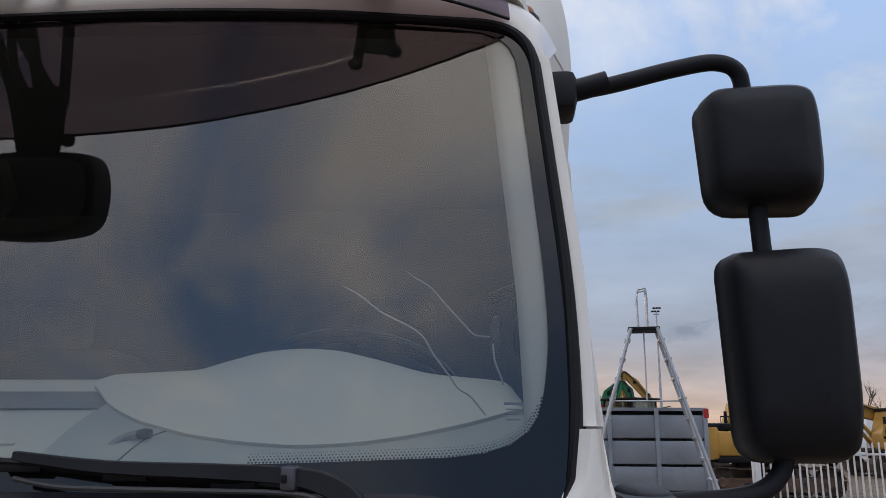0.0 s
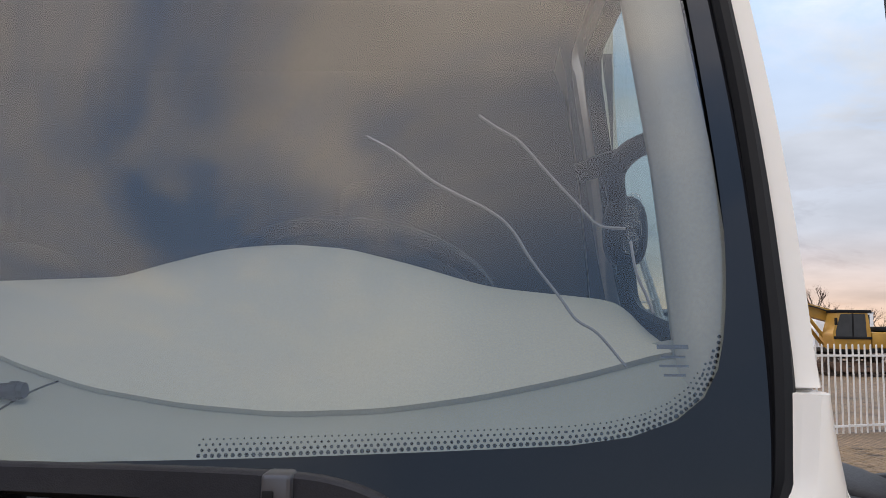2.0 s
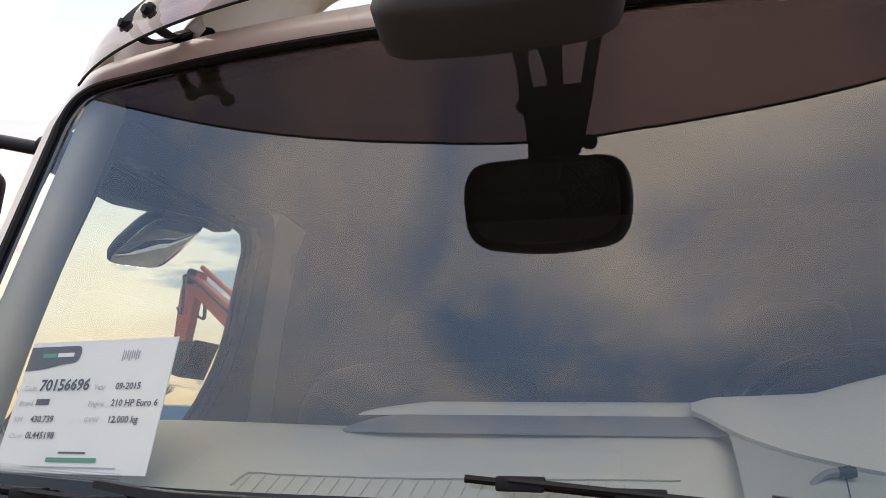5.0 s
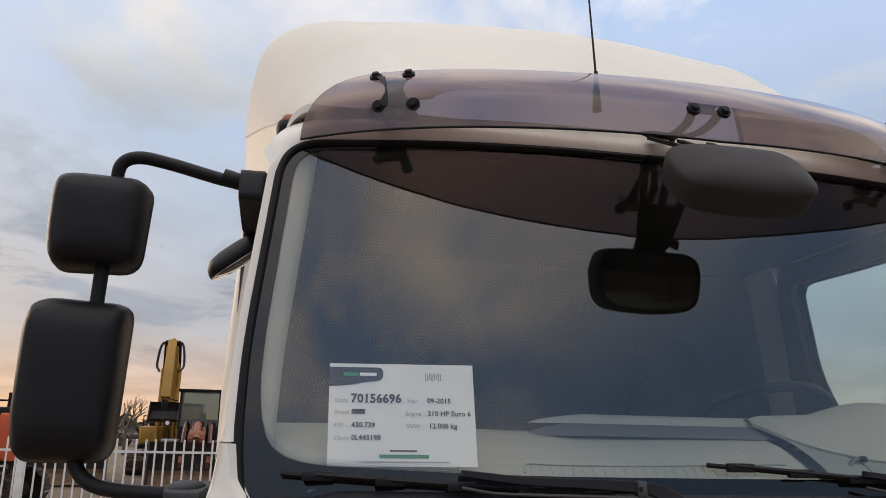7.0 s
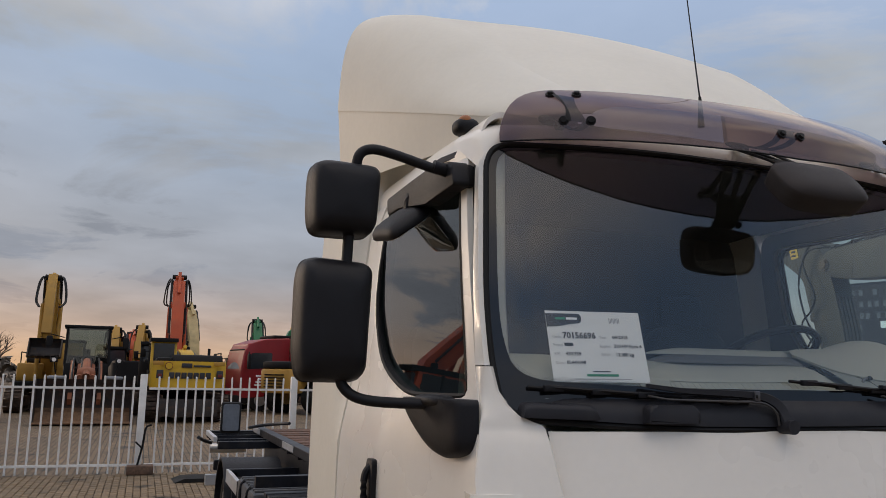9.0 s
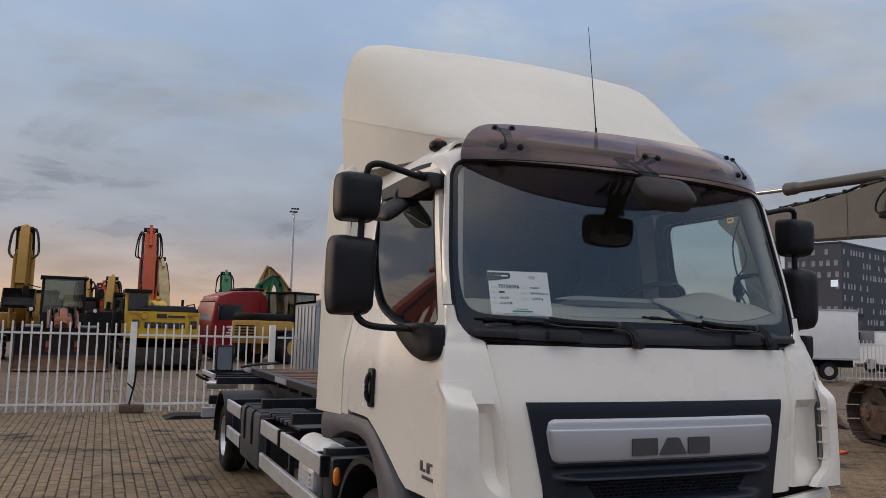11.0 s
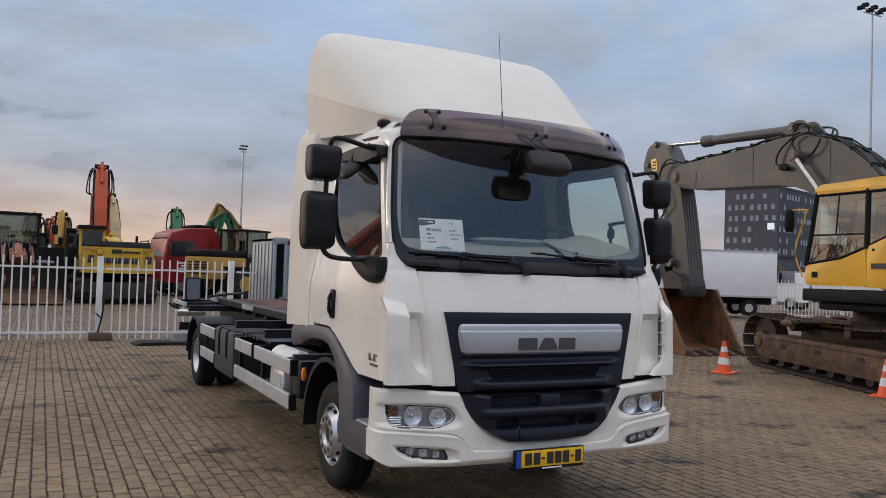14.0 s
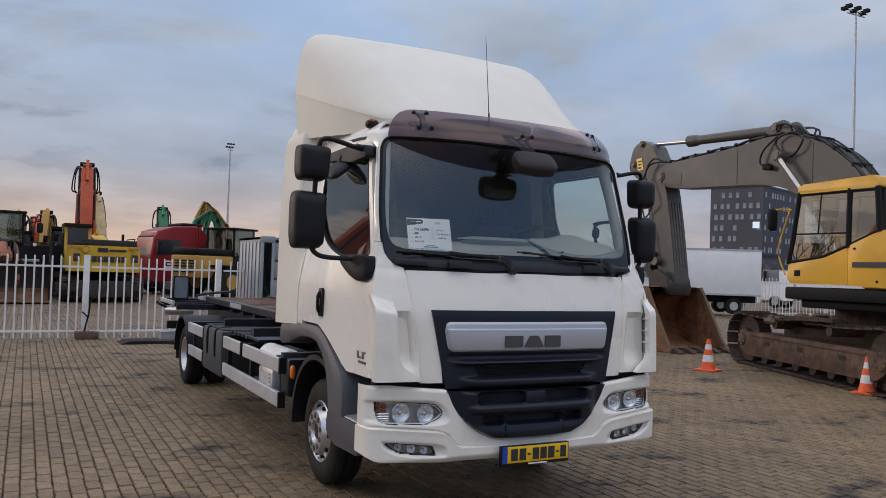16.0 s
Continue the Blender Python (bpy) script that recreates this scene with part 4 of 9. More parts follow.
grid(bm, visor_cut, [-1, -0.998, -0.994, -0.985, -0.97] + lin(-0.95, 0.95, 60) + [0.97, 0.985, 0.994, 0.998, 1], lin(0, 1, 14))
visor = part("sun_visor", bm, VISOR_TINT, truck, "smoked brown acrylic sun visor bolted over the windscreen", angle=180)
for c in (-0.722, -0.012, 0.700):
    for v in ((0.32, 0.87) if c < -0.1 or c > 0.1 else (0.40,)):
        for x in (c - 0.038, c + 0.038):
            p = visor_pt(x, v)
            d = (visor_pt(x, v + 0.02) - p).cross(visor_pt(x + 0.02, v) - p).normalized()
            if d.y > 0:
                d = -d
            bm = B()
            rod(bm, p + d * 0.004, p - d * 0.004, 0.016, seg=16)
            rod(bm, p + d * 0.012, p + d * 0.004, 0.009, 0.011, seg=8)
            part("visor_bolt", bm, SEAL, visor)
    # web behind the bolts, two curved legs back to a pad on the brow
    side = abs(c) > 0.1
    lo = visor_pt(c, 0.32 if side else 0.40)
    hi = visor_pt(c, 0.87 if side else 0.55)
    foot = Vector((c * 0.995, 0.452, 2.628)) if side else Vector((c, 0.385, 2.605))
    bm = B()
    rows = []
    for t in lin(0, 1, 6):
        q = visor_pt(c, (0.32 if side else 0.36) + (0.55 if side else 0.16) * t) + Vector((0, 0.008, 0))
        w = 0.044 - 0.022 * math.sin(math.pi * t)
        rows.append([q + Vector((-w, 0, 0)), q + Vector((w, 0, 0)), q + Vector((w, 0.004, 0.002)), q + Vector((-w, 0.004, 0.002))])
    loft(bm, rows)
    br = part("visor_bracket", bm, SEAL, visor, "black bracket behind the visor")
    for d in (-0.034, 0.034):
        bm = B()
        a = visor_pt(c + d, 0.32 if side else 0.40) + Vector((0, 0.010, 0))
        mid = a.lerp(foot, 0.45) + Vector((d * 0.1, 0, -0.030))
        rows = []
        for q in curve_points([a, a.lerp(foot, 0.15) + Vector((0, 0, -0.022)), mid, a.lerp(foot, 0.8) + Vector((d * -0.3, 0, -0.010)), foot], 4):
            rows.append([q + Vector((-0.010, 0, 0)), q + Vector((0.010, 0, 0)), q + Vector((0.010, 0.003, 0.008)), q + Vector((-0.010, 0.003, 0.008))])
        loft(bm, rows)
        part("bracket_leg", bm, SEAL, br)
    bm = B()
    blob(bm, foot + Vector((0, 0.004, 0.0)), (0.052, 0.012, 0.016), 3, Matrix.Rotation(radians(-35), 4, "X"))
    for d in (-0.03, 0.03):
        rod(bm, foot + Vector((d, -0.012, -0.014)), foot + Vector((d, 0.0, 0.0)), 0.008, seg=8)
    part("bracket_foot", bm, SEAL, br)
# thin dark lip along the visor's lower edge
bm = B()
tube(bm, [visor_pt(x, 0.005) for x in lin(-0.933, 0.933, 44)], 0.0028, 6, 1, False)
part("visor_lip", bm, SEAL, visor)

# front-view mirror hung under the visor, its glass turned to the windscreen
tilt = Matrix.Rotation(radians(49), 4, "X")
fm_c = Vector((-0.001, 0.036, 2.392))
FM = rounded([(-0.150, -0.074), (0.0, -0.094), (0.150, -0.074), (0.167, 0.010), (0.150, 0.084), (0.0, 0.091), (-0.150, 0.084), (-0.167, 0.010)], [0.045, 0.08, 0.045, 0.05, 0.045, 0.1, 0.045, 0.05], 5)
bm = B()
loft(bm, [[fm_c + tilt @ Vector((x * k, z * k, y)) for x, z in FM] for y, k in ((-0.062, 0.92), (-0.058, 0.955), (-0.040, 0.985), (-0.012, 1.0), (0.0, 1.005), (0.006, 0.985), (0.016, 0.90), (0.025, 0.76), (0.031, 0.5), (0.033, 0.2))])
fmir = part("front_mirror", bm, MIRROR_SHELL, truck, "dark brown-grey front-view mirror under the visor", angle=35)
bm = B()
prism(bm, [(x * 0.86, z * 0.82) for x, z in FM], "z", -0.0640, -0.0610)
bmesh.ops.transform(bm, matrix=Matrix.Translation(fm_c) @ tilt, verts=bm.verts[:])
part("mirror_glass", bm, MIRROR_GLASS, fmir)
bm = B()
loft(bm, [[q + Vector((-w, 0, 0)), q + Vector((w, 0, 0)), q + Vector((w, 0.006, 0.012)), q + Vector((-w, 0.006, 0.012))]
          for q, w in ((fm_c + Vector((0.004, 0.040, 0.040)), 0.040), (Vector((0.020, 0.135, 2.450)), 0.052), (Vector((0.028, 0.215, 2.505)), 0.066))])
part("mirror_arm", bm, SEAL, fmir, smooth=False)
for d in (-0.062, 0.0, 0.062):
    bm = B()
    q0, q1 = Vector((0.028 + d * 0.85, 0.213, 2.503)), Vector((0.034 + d * 1.35, 0.355, 2.580))
    loft(bm, [[q + Vector((-0.011, 0, 0)), q + Vector((0.011, 0, 0)), q + Vector((0.011, 0.006, 0.012)), q + Vector((-0.011, 0.006, 0.012))] for q in (q0, q1)])
    part("arm_prong", bm, SEAL, fmir, smooth=False)
bm = B()
blob(bm, (0.083, 0.135, 2.452), (0.014, 0.012, 0.014), 2.5)
part("arm_knob", bm, SEAL, fmir)

# ---- cab sides, doors, roof ----
DOOR_WIN = rounded([(0.335, 1.72), (0.80, 1.715), (1.13, 1.83), (1.285, 2.06), (1.295, 2.40), (1.26, 2.435), (0.56, 2.43)], [0.03, 0.10, 0.12, 0.12, 0.03, 0.03, 0.04], 5)
DOOR = rounded([(0.215, 1.67), (0.158, 1.50), (0.112, 1.36), (0.112, 0.955), (0.535, 0.955), (0.66, 1.035), (0.80, 1.12), (0.92, 1.185), (1.02, 1.225), (1.39, 1.225), (1.39, 2.36), (1.34, 2.50), (0.54, 2.505), (0.285, 1.78)],
               [0.03, 0.05, 0.05, 0.03, 0.03, 0.05, 0.05, 0.05, 0.04, 0.03, 0.1, 0.08, 0.05, 0.03], 5)


def resample(pts, n, start):
    """n points evenly along a closed outline, from the point nearest to start."""
    p = [Vector(q) for q in pts]
    i = min(range(len(p)), key=lambda k: (p[k] - Vector(start)).length)
    p = p[i:] + p[:i + 1]
    d = [0.0]
    for a, b in zip(p, p[1:]):
        d.append(d[-1] + (b - a).length)
    out = []
    for k in range(n):
        t = d[-1] * k / n
        j = max(j for j in range(len(d)) if d[j] <= t + 1e-9)
        j = min(j, len(p) - 2)
        f = (t - d[j]) / max(1e-9, d[j + 1] - d[j])
        out.append(p[j] + (p[j + 1] - p[j]) * f)
    return out


for s in (-1, 1):
    o, i = ring_between(DOOR, DOOR_WIN, 120)

    def on_side(p, d=0.0):
        return (s * (side_x(p[1], p[0]) - d), p[0], p[1])
    bm = B()
    rings = [[on_side(p, 0.022) for p in o], [on_side(p, 0.0) for p in o]]
    for k in (0.15, 0.35, 0.55, 0.75, 0.92):
        rings.append([on_side(a.lerp(b, k), 0.0) for a, b in zip(o, i)])
    rings += [[on_side(p, 0.004) for p in i], [on_side(p, 0.012) for p in i]]
    loft(bm, rings, True, False)
    door = part("door", bm, WHITE, truck, "white cab door with a dark handle", angle=60)
    bm = B()
    pts = [on_side(p, 0.006) for p in resample(DOOR_WIN, 60, (0.8, 1.7))]
    tube(bm, pts + pts[:1], 0.009, 6, 1, False)
    part("window_seal", bm, SEAL, door)
    bm = B()
    loft(bm, [[on_side(p, 0.010) for p in i], [on_side(p, 0.034) for p in i]], True, False)
    part("window_channel", bm, SEAL, door)
    bm = B()
    lean = lambda p: (s * (1.040 - 0.075 * (p[1] - 2.08) + 0.045 * (p[0] - 0.8)), p[0], p[1])
    vs = loft(bm, [[lean(p) for p in i], [lean(p.lerp(Vector((0.82, 2.06)), 0.5)) for p in i]], True, False)
    bm.faces.new(vs[-1])
    part("door_window", bm, SIDE_GLASS, door, angle=180)
    # inner trim of the door
    bm = B()
    loft(bm, [[on_side(p, 0.06) for p in o], [on_side(p, 0.060) for p in i]], True, False)
    part("door_trim", bm, CAB_LINER, door)
    # handle in a recess
    bm = B()
    prism(bm, rounded([(0.93, 1.285), (1.005, 1.285), (1.005, 1.485), (0.93, 1.485)], 0.02, 4), "x", s * 1.150, s * 1.172, bevel=0.004)
    h = part("door_handle", bm, BLACK_PL, door, "black recessed door handle")
    bm = B()
    tube(bm, [(s * 1.160, 0.968, 1.465), (s * 1.186, 0.968, 1.43), (s * 1.186, 0.968, 1.34), (s * 1.160, 0.968, 1.305)], 0.013, 8, 4)
    part("handle_bar", bm, BLACK_PL, h)
    # model badge as bars
    for k, (y0, y1, z0, z1) in enumerate(((0.335, 0.365, 1.062, 1.108), (0.335, 0.305, 1.062, 1.075), (0.285, 0.255, 1.062, 1.108), (0.285, 0.225, 1.096, 1.108), (0.340, 0.215, 1.032, 1.048))):
        bm = B()
        xb = side_x(z0, (y0 + y1) / 2)
        box(bm, (s * (xb - 0.002), min(y0, y1), z0), (s * (xb + 0.004), max(y0, y1), z1), bevel=0.001)
        part("badge_bar", bm, DARK_METAL, door)
    # panel behind the door
    bm = B()
    grid(bm, lambda y, z: (s * (side_x(z) - 0.002), y, z), lin(1.398, 1.62, 4), lin(1.20, 2.55, 12), (-s * 0.03, 0, 0))
    part("rear_side_panel", bm, WHITE, truck, "white cab panel behind the door")
    # lower skirt strip over the door up to the roof
    bm = B()
    grid(bm, lambda u, v: (s * (side_x(2.505, 0.5 + u) + (0.90 - side_x(2.505, 0.5 + u)) * v ** 1.5 + 0.012 * math.sin(v * 3.1)), 0.475 + (1.62 - 0.475) * u - 0.03 * v * (1 - u), 2.505 + 0.125 * math.sin(v * 1.57)), lin(0, 1, 10), lin(0, 1, 10), (0, 0, -0.02))
    part("roof_rail", bm, WHITE, truck)
    # black trim at the window's foot, holding the lower mirror arm
    foot = rounded([(0.20, 1.715), (0.20, 1.575), (0.32, 1.545), (0.45, 1.560), (0.59, 1.612), (0.70, 1.668), (0.725, 1.708)], [0.02, 0.04, 0.08, 0.08, 0.1, 0.05, 0.012], 4)
    bm = B()
    loft(bm, [[(s * (1.112 + d), 0.40 + (y - 0.40) * k, 1.712 + (z - 1.712) * (k if z < 1.70 else 1)) for y, z in foot] for d, k in ((-0.03, 1.0), (0.012, 1.0), (0.026, 0.95), (0.036, 0.84), (0.042, 0.6), (0.044, 0.3))])
    mfoot = part("mirror_base", bm, BLACK_PL, truck, "black wedge-shaped mirror foot below the door window", angle=60)
    bm = B()
    blob(bm, (s * 1.128, 0.43, 1.705), (0.040, 0.130, 0.019), 2.6)
    part("foot_cap", bm, BLACK_PL, mfoot)
    # mirrors: upper bracket, arms, two housings, kerb mirror
    bm = B()
    box(bm, (s * 0.985, 0.47, 2.375), (s * 1.055, 0.57, 2.45), bevel=0.015)
    if s < 0:
        prism(bm, rounded([(0.45, 2.372), (0.72, 2.362), (1.03, 2.408), (1.18, 2.405), (1.19, 2.475), (0.86, 2.478), (0.66, 2.480), (0.47, 2.452)], 0.018, 3), "x", -1.072, -1.012, bevel=0.008)
    part("mirror_bracket", bm, BLACK_PL, truck)
    bm = B()
    tube(bm, [(s * 1.04, 0.525, 2.425), (s * 1.12, 0.523, 2.437), (s * 1.24, 0.520, 2.464), (s * 1.315, 0.520, 2.474), (s * 1.356, 0.527, 2.455), (s * 1.366, 0.54, 2.40)], 0.016, 10, 6)
    part("mirror_arm", bm, BLACK_PL, truck)
    bm = B()
    tube(bm, [(s * 1.04, 0.525, 2.425), (s * 1.115, 0.52, 2.443)], 0.021, 10, 2)
    part("mirror_arm", bm, BLACK_PL, truck)
    bm = B()
    tube(bm, [(s * 1.376, 0.55, 2.22), (s * 1.380, 0.55, 2.09)], 0.017, 10, 2)
    part("mirror_arm", bm, BLACK_PL, truck)
    bm = B()
    tube(bm, [(s * 1.392, 0.55, 1.79), (s * 1.380, 0.547, 1.745), (s * 1.345, 0.530, 1.712), (s * 1.28, 0.50, 1.698), (s * 1.15, 0.44, 1.694)], 0.0165, 10, 6)
    part("mirror_arm", bm, BLACK_PL, truck)

    def mirror(cx, cz, w, h, d, turn, name):
        """A housing with a ribbed inner edge; the glass faces backwards."""
        m = Matrix.Translation((s * cx, 0.555, cz)) @ Matrix.Rotation(radians(s * turn), 4, "Z")
        out = rounded([(-w * 0.78, -h), (w * 0.86, -h * 1.0), (w, -h * 0.6), (w, h * 0.75), (w * 0.8, h), (-w * 0.9, h * 0.94)], [0.05, 0.03, 0.05, 0.06, 0.05, 0.04], 5)
        rings = []
        for y, k in ((d * 0.45, 0.96), (d * 0.36, 1.0), (d * 0.30, 1.0), (d * 0.27, 0.985), (0.0, 0.985), (-d * 0.35, 0.93), (-d * 0.55, 0.80), (-d * 0.62, 0.55), (-d * 0.64, 0.2)):
            rings.append([m @ Vector((s * x * k, y, z * k)) for x, z in out])
        bmx = B()
        loft(bmx, rings)
        ob = part("mirror_housing", bmx, BLACK_PL, truck, name, angle=60)
        bmx = B()
        prism(bmx, [(x * 0.9, z * 0.9) for x, z in out], "y", d * 0.455, d * 0.475)
        bmesh.ops.transform(bmx, matrix=m @ Matrix.Diagonal((s, 1, 1, 1)), verts=bmx.verts[:])
        part("mirror_glass", bmx, MIRROR_GLASS, ob)
    mirror(1.388 if s < 0 else 1.382, 2.313, 0.118 if s < 0 else 0.112, 0.118, 0.13, 0, "black wide-angle mirror housing on a tubular arm")
    mirror(1.408 if s < 0 else 1.403, 1.941, 0.122 if s < 0 else 0.112, 0.190, 0.13, 0, "tall black main mirror housing on a tubular arm")
    if s < 0:
        km = Matrix.Translation((-1.085, 0.93, 2.325)) @ Matrix.Rotation(radians(-38), 4, "Y") @ Matrix.Rotation(radians(8), 4, "X")
        out = rounded([(-0.110, -0.135), (0.085, -0.145), (0.110, 0.125), (-0.10, 0.140)], 0.06, 5)
        bm = B()
        loft(bm, [[km @ Vector((x * k, y * k, z)) for x, y in out] for z, k in ((-0.010, 0.92), (0.0, 0.96), (0.018, 0.90), (0.034, 0.74), (0.043, 0.45), (0.046, 0.2))])
        kerb = part("kerb_mirror", bm, BLACK_PL, truck, "black kerb mirror over the passenger window", angle=60)
        bm = B()
        loft(bm, [[km @ Vector((x * k, y * k, z)) for x, y in out] for z, k in ((-0.009, 0.93), (-0.012, 0.90), (-0.020, 0.6), (-0.023, 0.1))])
        part("mirror_glass", bm, MIRROR_GLASS, kerb, angle=180)
        bm = B()
        tube(bm, [(-1.045, 0.90, 2.44), (-1.06, 0.92, 2.42), (-1.06, 0.93, 2.38)], 0.022, 8, 4)
        part("mirror_arm", bm, BLACK_PL, kerb)
    # marker lamp on the roof corner
    bm = B()
    blob(bm, (s * 0.955, 0.645, 2.628), (0.045, 0.05, 0.03), 2.5)
    part("marker_lamp", bm, BLACK_PL, truck)
    bm = B()
    blob(bm, (s * 0.965, 0.625, 2.645), (0.022, 0.026, 0.02), 2.2)
    part("marker_lens", bm, AMBER_DULL, truck)

# roof, back wall, floor
bm = B()
box(bm, (-0.905, 0.46, 2.585), (0.905, 1.62, 2.632))
part("cab_roof", bm, WHITE, truck, smooth=False)
bm = B()
box(bm, (-1.12, 1.60, 1.05), (1.12, 1.64, 2.56))
part("cab_back_wall", bm, CAB_LINER, truck, smooth=False)
bm = B()
box(bm, (-1.10, 0.24, 1.10), (1.10, 1.60, 1.16))
part("cab_floor", bm, CAB_LINER, truck, smooth=False)
bm = B()
grid(bm, lambda x, v: (x * (0.885 + 0.115 * smooth(0.02, 0.16, v)), 0.395 + 0.09 * x * x + (1.205 - 0.09 * x * x) * v, 2.512 + 0.02 * math.sin(v * 3.1)), lin(-1, 1, 10), lin(0, 1, 8), (0, 0, 0.02))
part("headliner", bm, CAB_LINER, truck)

# ---- roof fairing ----
def fairing_ring(y):
    """Front face between two creases, side facets that run out to the lower edge."""
    zt = table(((0.36, 2.70), (0.55, 2.87), (0.80, 3.075), (1.10, 3.285), (1.35, 3.42), (1.55, 3.50), (1.75, 3.550), (1.80, 3.552)), y)
    zb = table(((0.36, 2.635), (0.60, 2.665), (1.80, 3.025)), y)
    w = table(((0.36, 0.62), (0.50, 0.79), (0.65, 0.905), (0.9, 0.985), (1.2, 1.060), (1.80, 1.158)), y)
    xc = table(((0.36, 0.45), (0.50, 0.58), (0.85, 0.675), (1.40, 0.755), (1.80, 0.815)), y)
    zc = zt - table(((0.36, 0.02), (0.50, 0.08), (0.85, 0.125), (1.10, 0.095), (1.40, 0.045), (1.80, 0.004)), y)
    k = table(((0.36, 0.35), (0.85, 0.38), (1.3, 0.60), (1.8, 0.84)), y)
    p0, p3, knee = Vector((xc, zc)), Vector((w, zb)), Vector((w - 0.01, zc + 0.01))
    c1, c2 = p0.lerp(knee, k), p3.lerp(knee, k)
    half = []
    for i in range(16):
        t = i / 16
        half.append((xc * t, zt + (zc - zt) * t * t))
    for i in range(25):
        t = i / 24
        p = p0 * (1 - t) ** 3 + c1 * 3 * t * (1 - t) ** 2 + c2 * 3 * t * t * (1 - t) + p3 * t ** 3
        half.append((p[0], p[1]))
    pts = [(x, y, z) for x, z in reversed(half)]
    return pts + [(-x, y, z) for x, z in half[1:]]


bm = B()
ys = [0.36, 0.40, 0.46, 0.55, 0.65, 0.78, 0.9, 1.05, 1.2, 1.35, 1.5, 1.62, 1.72, 1.785, 1.80]
rings = [fairing_ring(y) for y in ys]
rings[-1] = [(x * 0.985, 1.80, 3.02 + (z - 3.02) * 0.98) for x, y, z in rings[-1]]
loft(bm, rings, False, False)
fairing = part("roof_fairing", bm, CREAM, truck, "cream-white roof air deflector", angle=13)
bm = B()
loft(bm, [[(x * 0.998, y, z + 0.004) for x, y, z in (fairing_ring(y)[0], (fairing_ring(y)[0][0] * 0.975, y, 2.60 + 0.06 * max(0, y - 1.0)))] for y in ys[1:-1]], False, False)
loft(bm, [[(-x * 0.998, y, z + 0.004) for x, y, z in (fairing_ring(y)[0], (fairing_ring(y)[0][0] * 0.975, y, 2.60 + 0.06 * max(0, y - 1.0)))] for y in ys[1:-1]], False, False)
box(bm, (-1.10, 1.76, 2.66), (1.10, 1.785, 3.04))
part("fairing_skirt", bm, CREAM, fairing)

# side collars behind the cab
for s in (-1, 1):
    bm = B()
    def collar(u, v):
        z = 1.19 + 1.56 * v
        x = table(((1.2, 1.150), (2.0, 1.145), (2.5, 1.120), (3.0, 1.115)), z) + 0.018 * math.sin(u * 3.14) - 0.05 * smooth(0.94, 1.0, v)
        x0 = side_x(min(z, 2.54)) + 0.004
        x = x0 + (x - x0) * smooth(0.0, 0.22, u + 0.02)
        z += -0.03 * (1 - v) * u + (0.03 * u - 0.16 * max(0, u - 0.8) ** 2 / 0.04) * max(0, v - 0.9) / 0.1
        return (s * x, 1.52 + 0.62 * u, z)
    grid(bm, collar, lin(0, 1, 20), lin(0, 1, 40), (-s * 0.03, 0, 0))
    part("side_fairing", bm, CREAM, truck, "cream-white side air deflector behind the door", angle=60)

# aerial on the roof edge
bm = B()
rod(bm, (-0.20, 0.345, 2.64), (-0.20, 0.347, 2.75), 0.012, 0.005)
rod(bm, (-0.20, 0.347, 2.74), (-0.205, 0.415, 3.31), 0.003, 0.0015, seg=6)
part("aerial", bm, SEAL, truck, "thin black whip aerial")

# ---- cab interior ----
def dash_profile(t):
    pr = ((0.205, 1.742), (0.26, 1.775), (0.34, 1.815), (0.44, 1.842), (0.54, 1.850), (0.60, 1.835), (0.63, 1.78), (0.65, 1.60), (0.66, 1.25))
    k = min(len(pr) - 2, int(t * (len(pr) - 1)))
    f = t * (len(pr) - 1) - k
    return pr[k][0] + (pr[k + 1][0] - pr[k][0]) * f, pr[k][1] + (pr[k + 1][1] - pr[k][1]) * f


bm = B()
grid(bm, lambda x, t: (x, max(dash_profile(t)[0], glass_y(x, dash_profile(t)[1]) + 0.02), dash_profile(t)[1] + 0.004 * math.sin(6 * x) - 0.045 * smooth(0.26, 0.31, x)), lin(-0.97, 0.97, 40), lin(0, 1, 16), None)
dash = part("dashboard", bm, DASH, truck, "pale grey-green dashboard behind the windscreen", angle=60)
# tray strip in the middle, its ends tapered
bm = B()


def tray_h(x):
    return min(1.0, max(0.0, (0.300 - x) / 0.06)) ** 0.7 * min(1.0, max(0.0, (x + 0.355) / 0.10)) ** 0.6


loft(bm, [[(x, 0.465 - 0.012 * x + (dy - 0.01) * (0.25 + 0.75 * tray_h(x)), 1.836 + 0.030 * tray_h(x) * w) for dy, w in ((-0.062, 0.0), (-0.054, 0.28), (-0.018, 0.93), (-0.010, 1.0), (0.03, 1.0), (0.06, 0.0))] for x in [-0.355, -0.350, -0.34] + lin(-0.33, 0.26, 20) + [0.275, 0.287, 0.296, 0.300]], False, False)
part("dash_tray", bm, DASH_DARK, dash, "grey tray strip on the dashboard", angle=50)
bm = B()
loft(bm, [[(x, 0.495 - 0.012 * x + (dy - 0.04) * (0.15 + 0.85 * max(0.0, min(1, (x + 0.335) / 0.12)) ** 0.5), 1.8655 + 0.024 * max(0.0, min(1, (x + 0.335) / 0.13)) ** 0.55 * w) for dy, w in ((-0.008, 0.0), (-0.002, 0.55), (0.015, 0.92), (0.04, 1.0), (0.08, 0.9), (0.12, 0.2))] for x in [-0.335, -0.332, -0.325, -0.31] + lin(-0.29, 0.30, 20)], False, False)
part("tray_rim", bm, DASH, dash, angle=60)
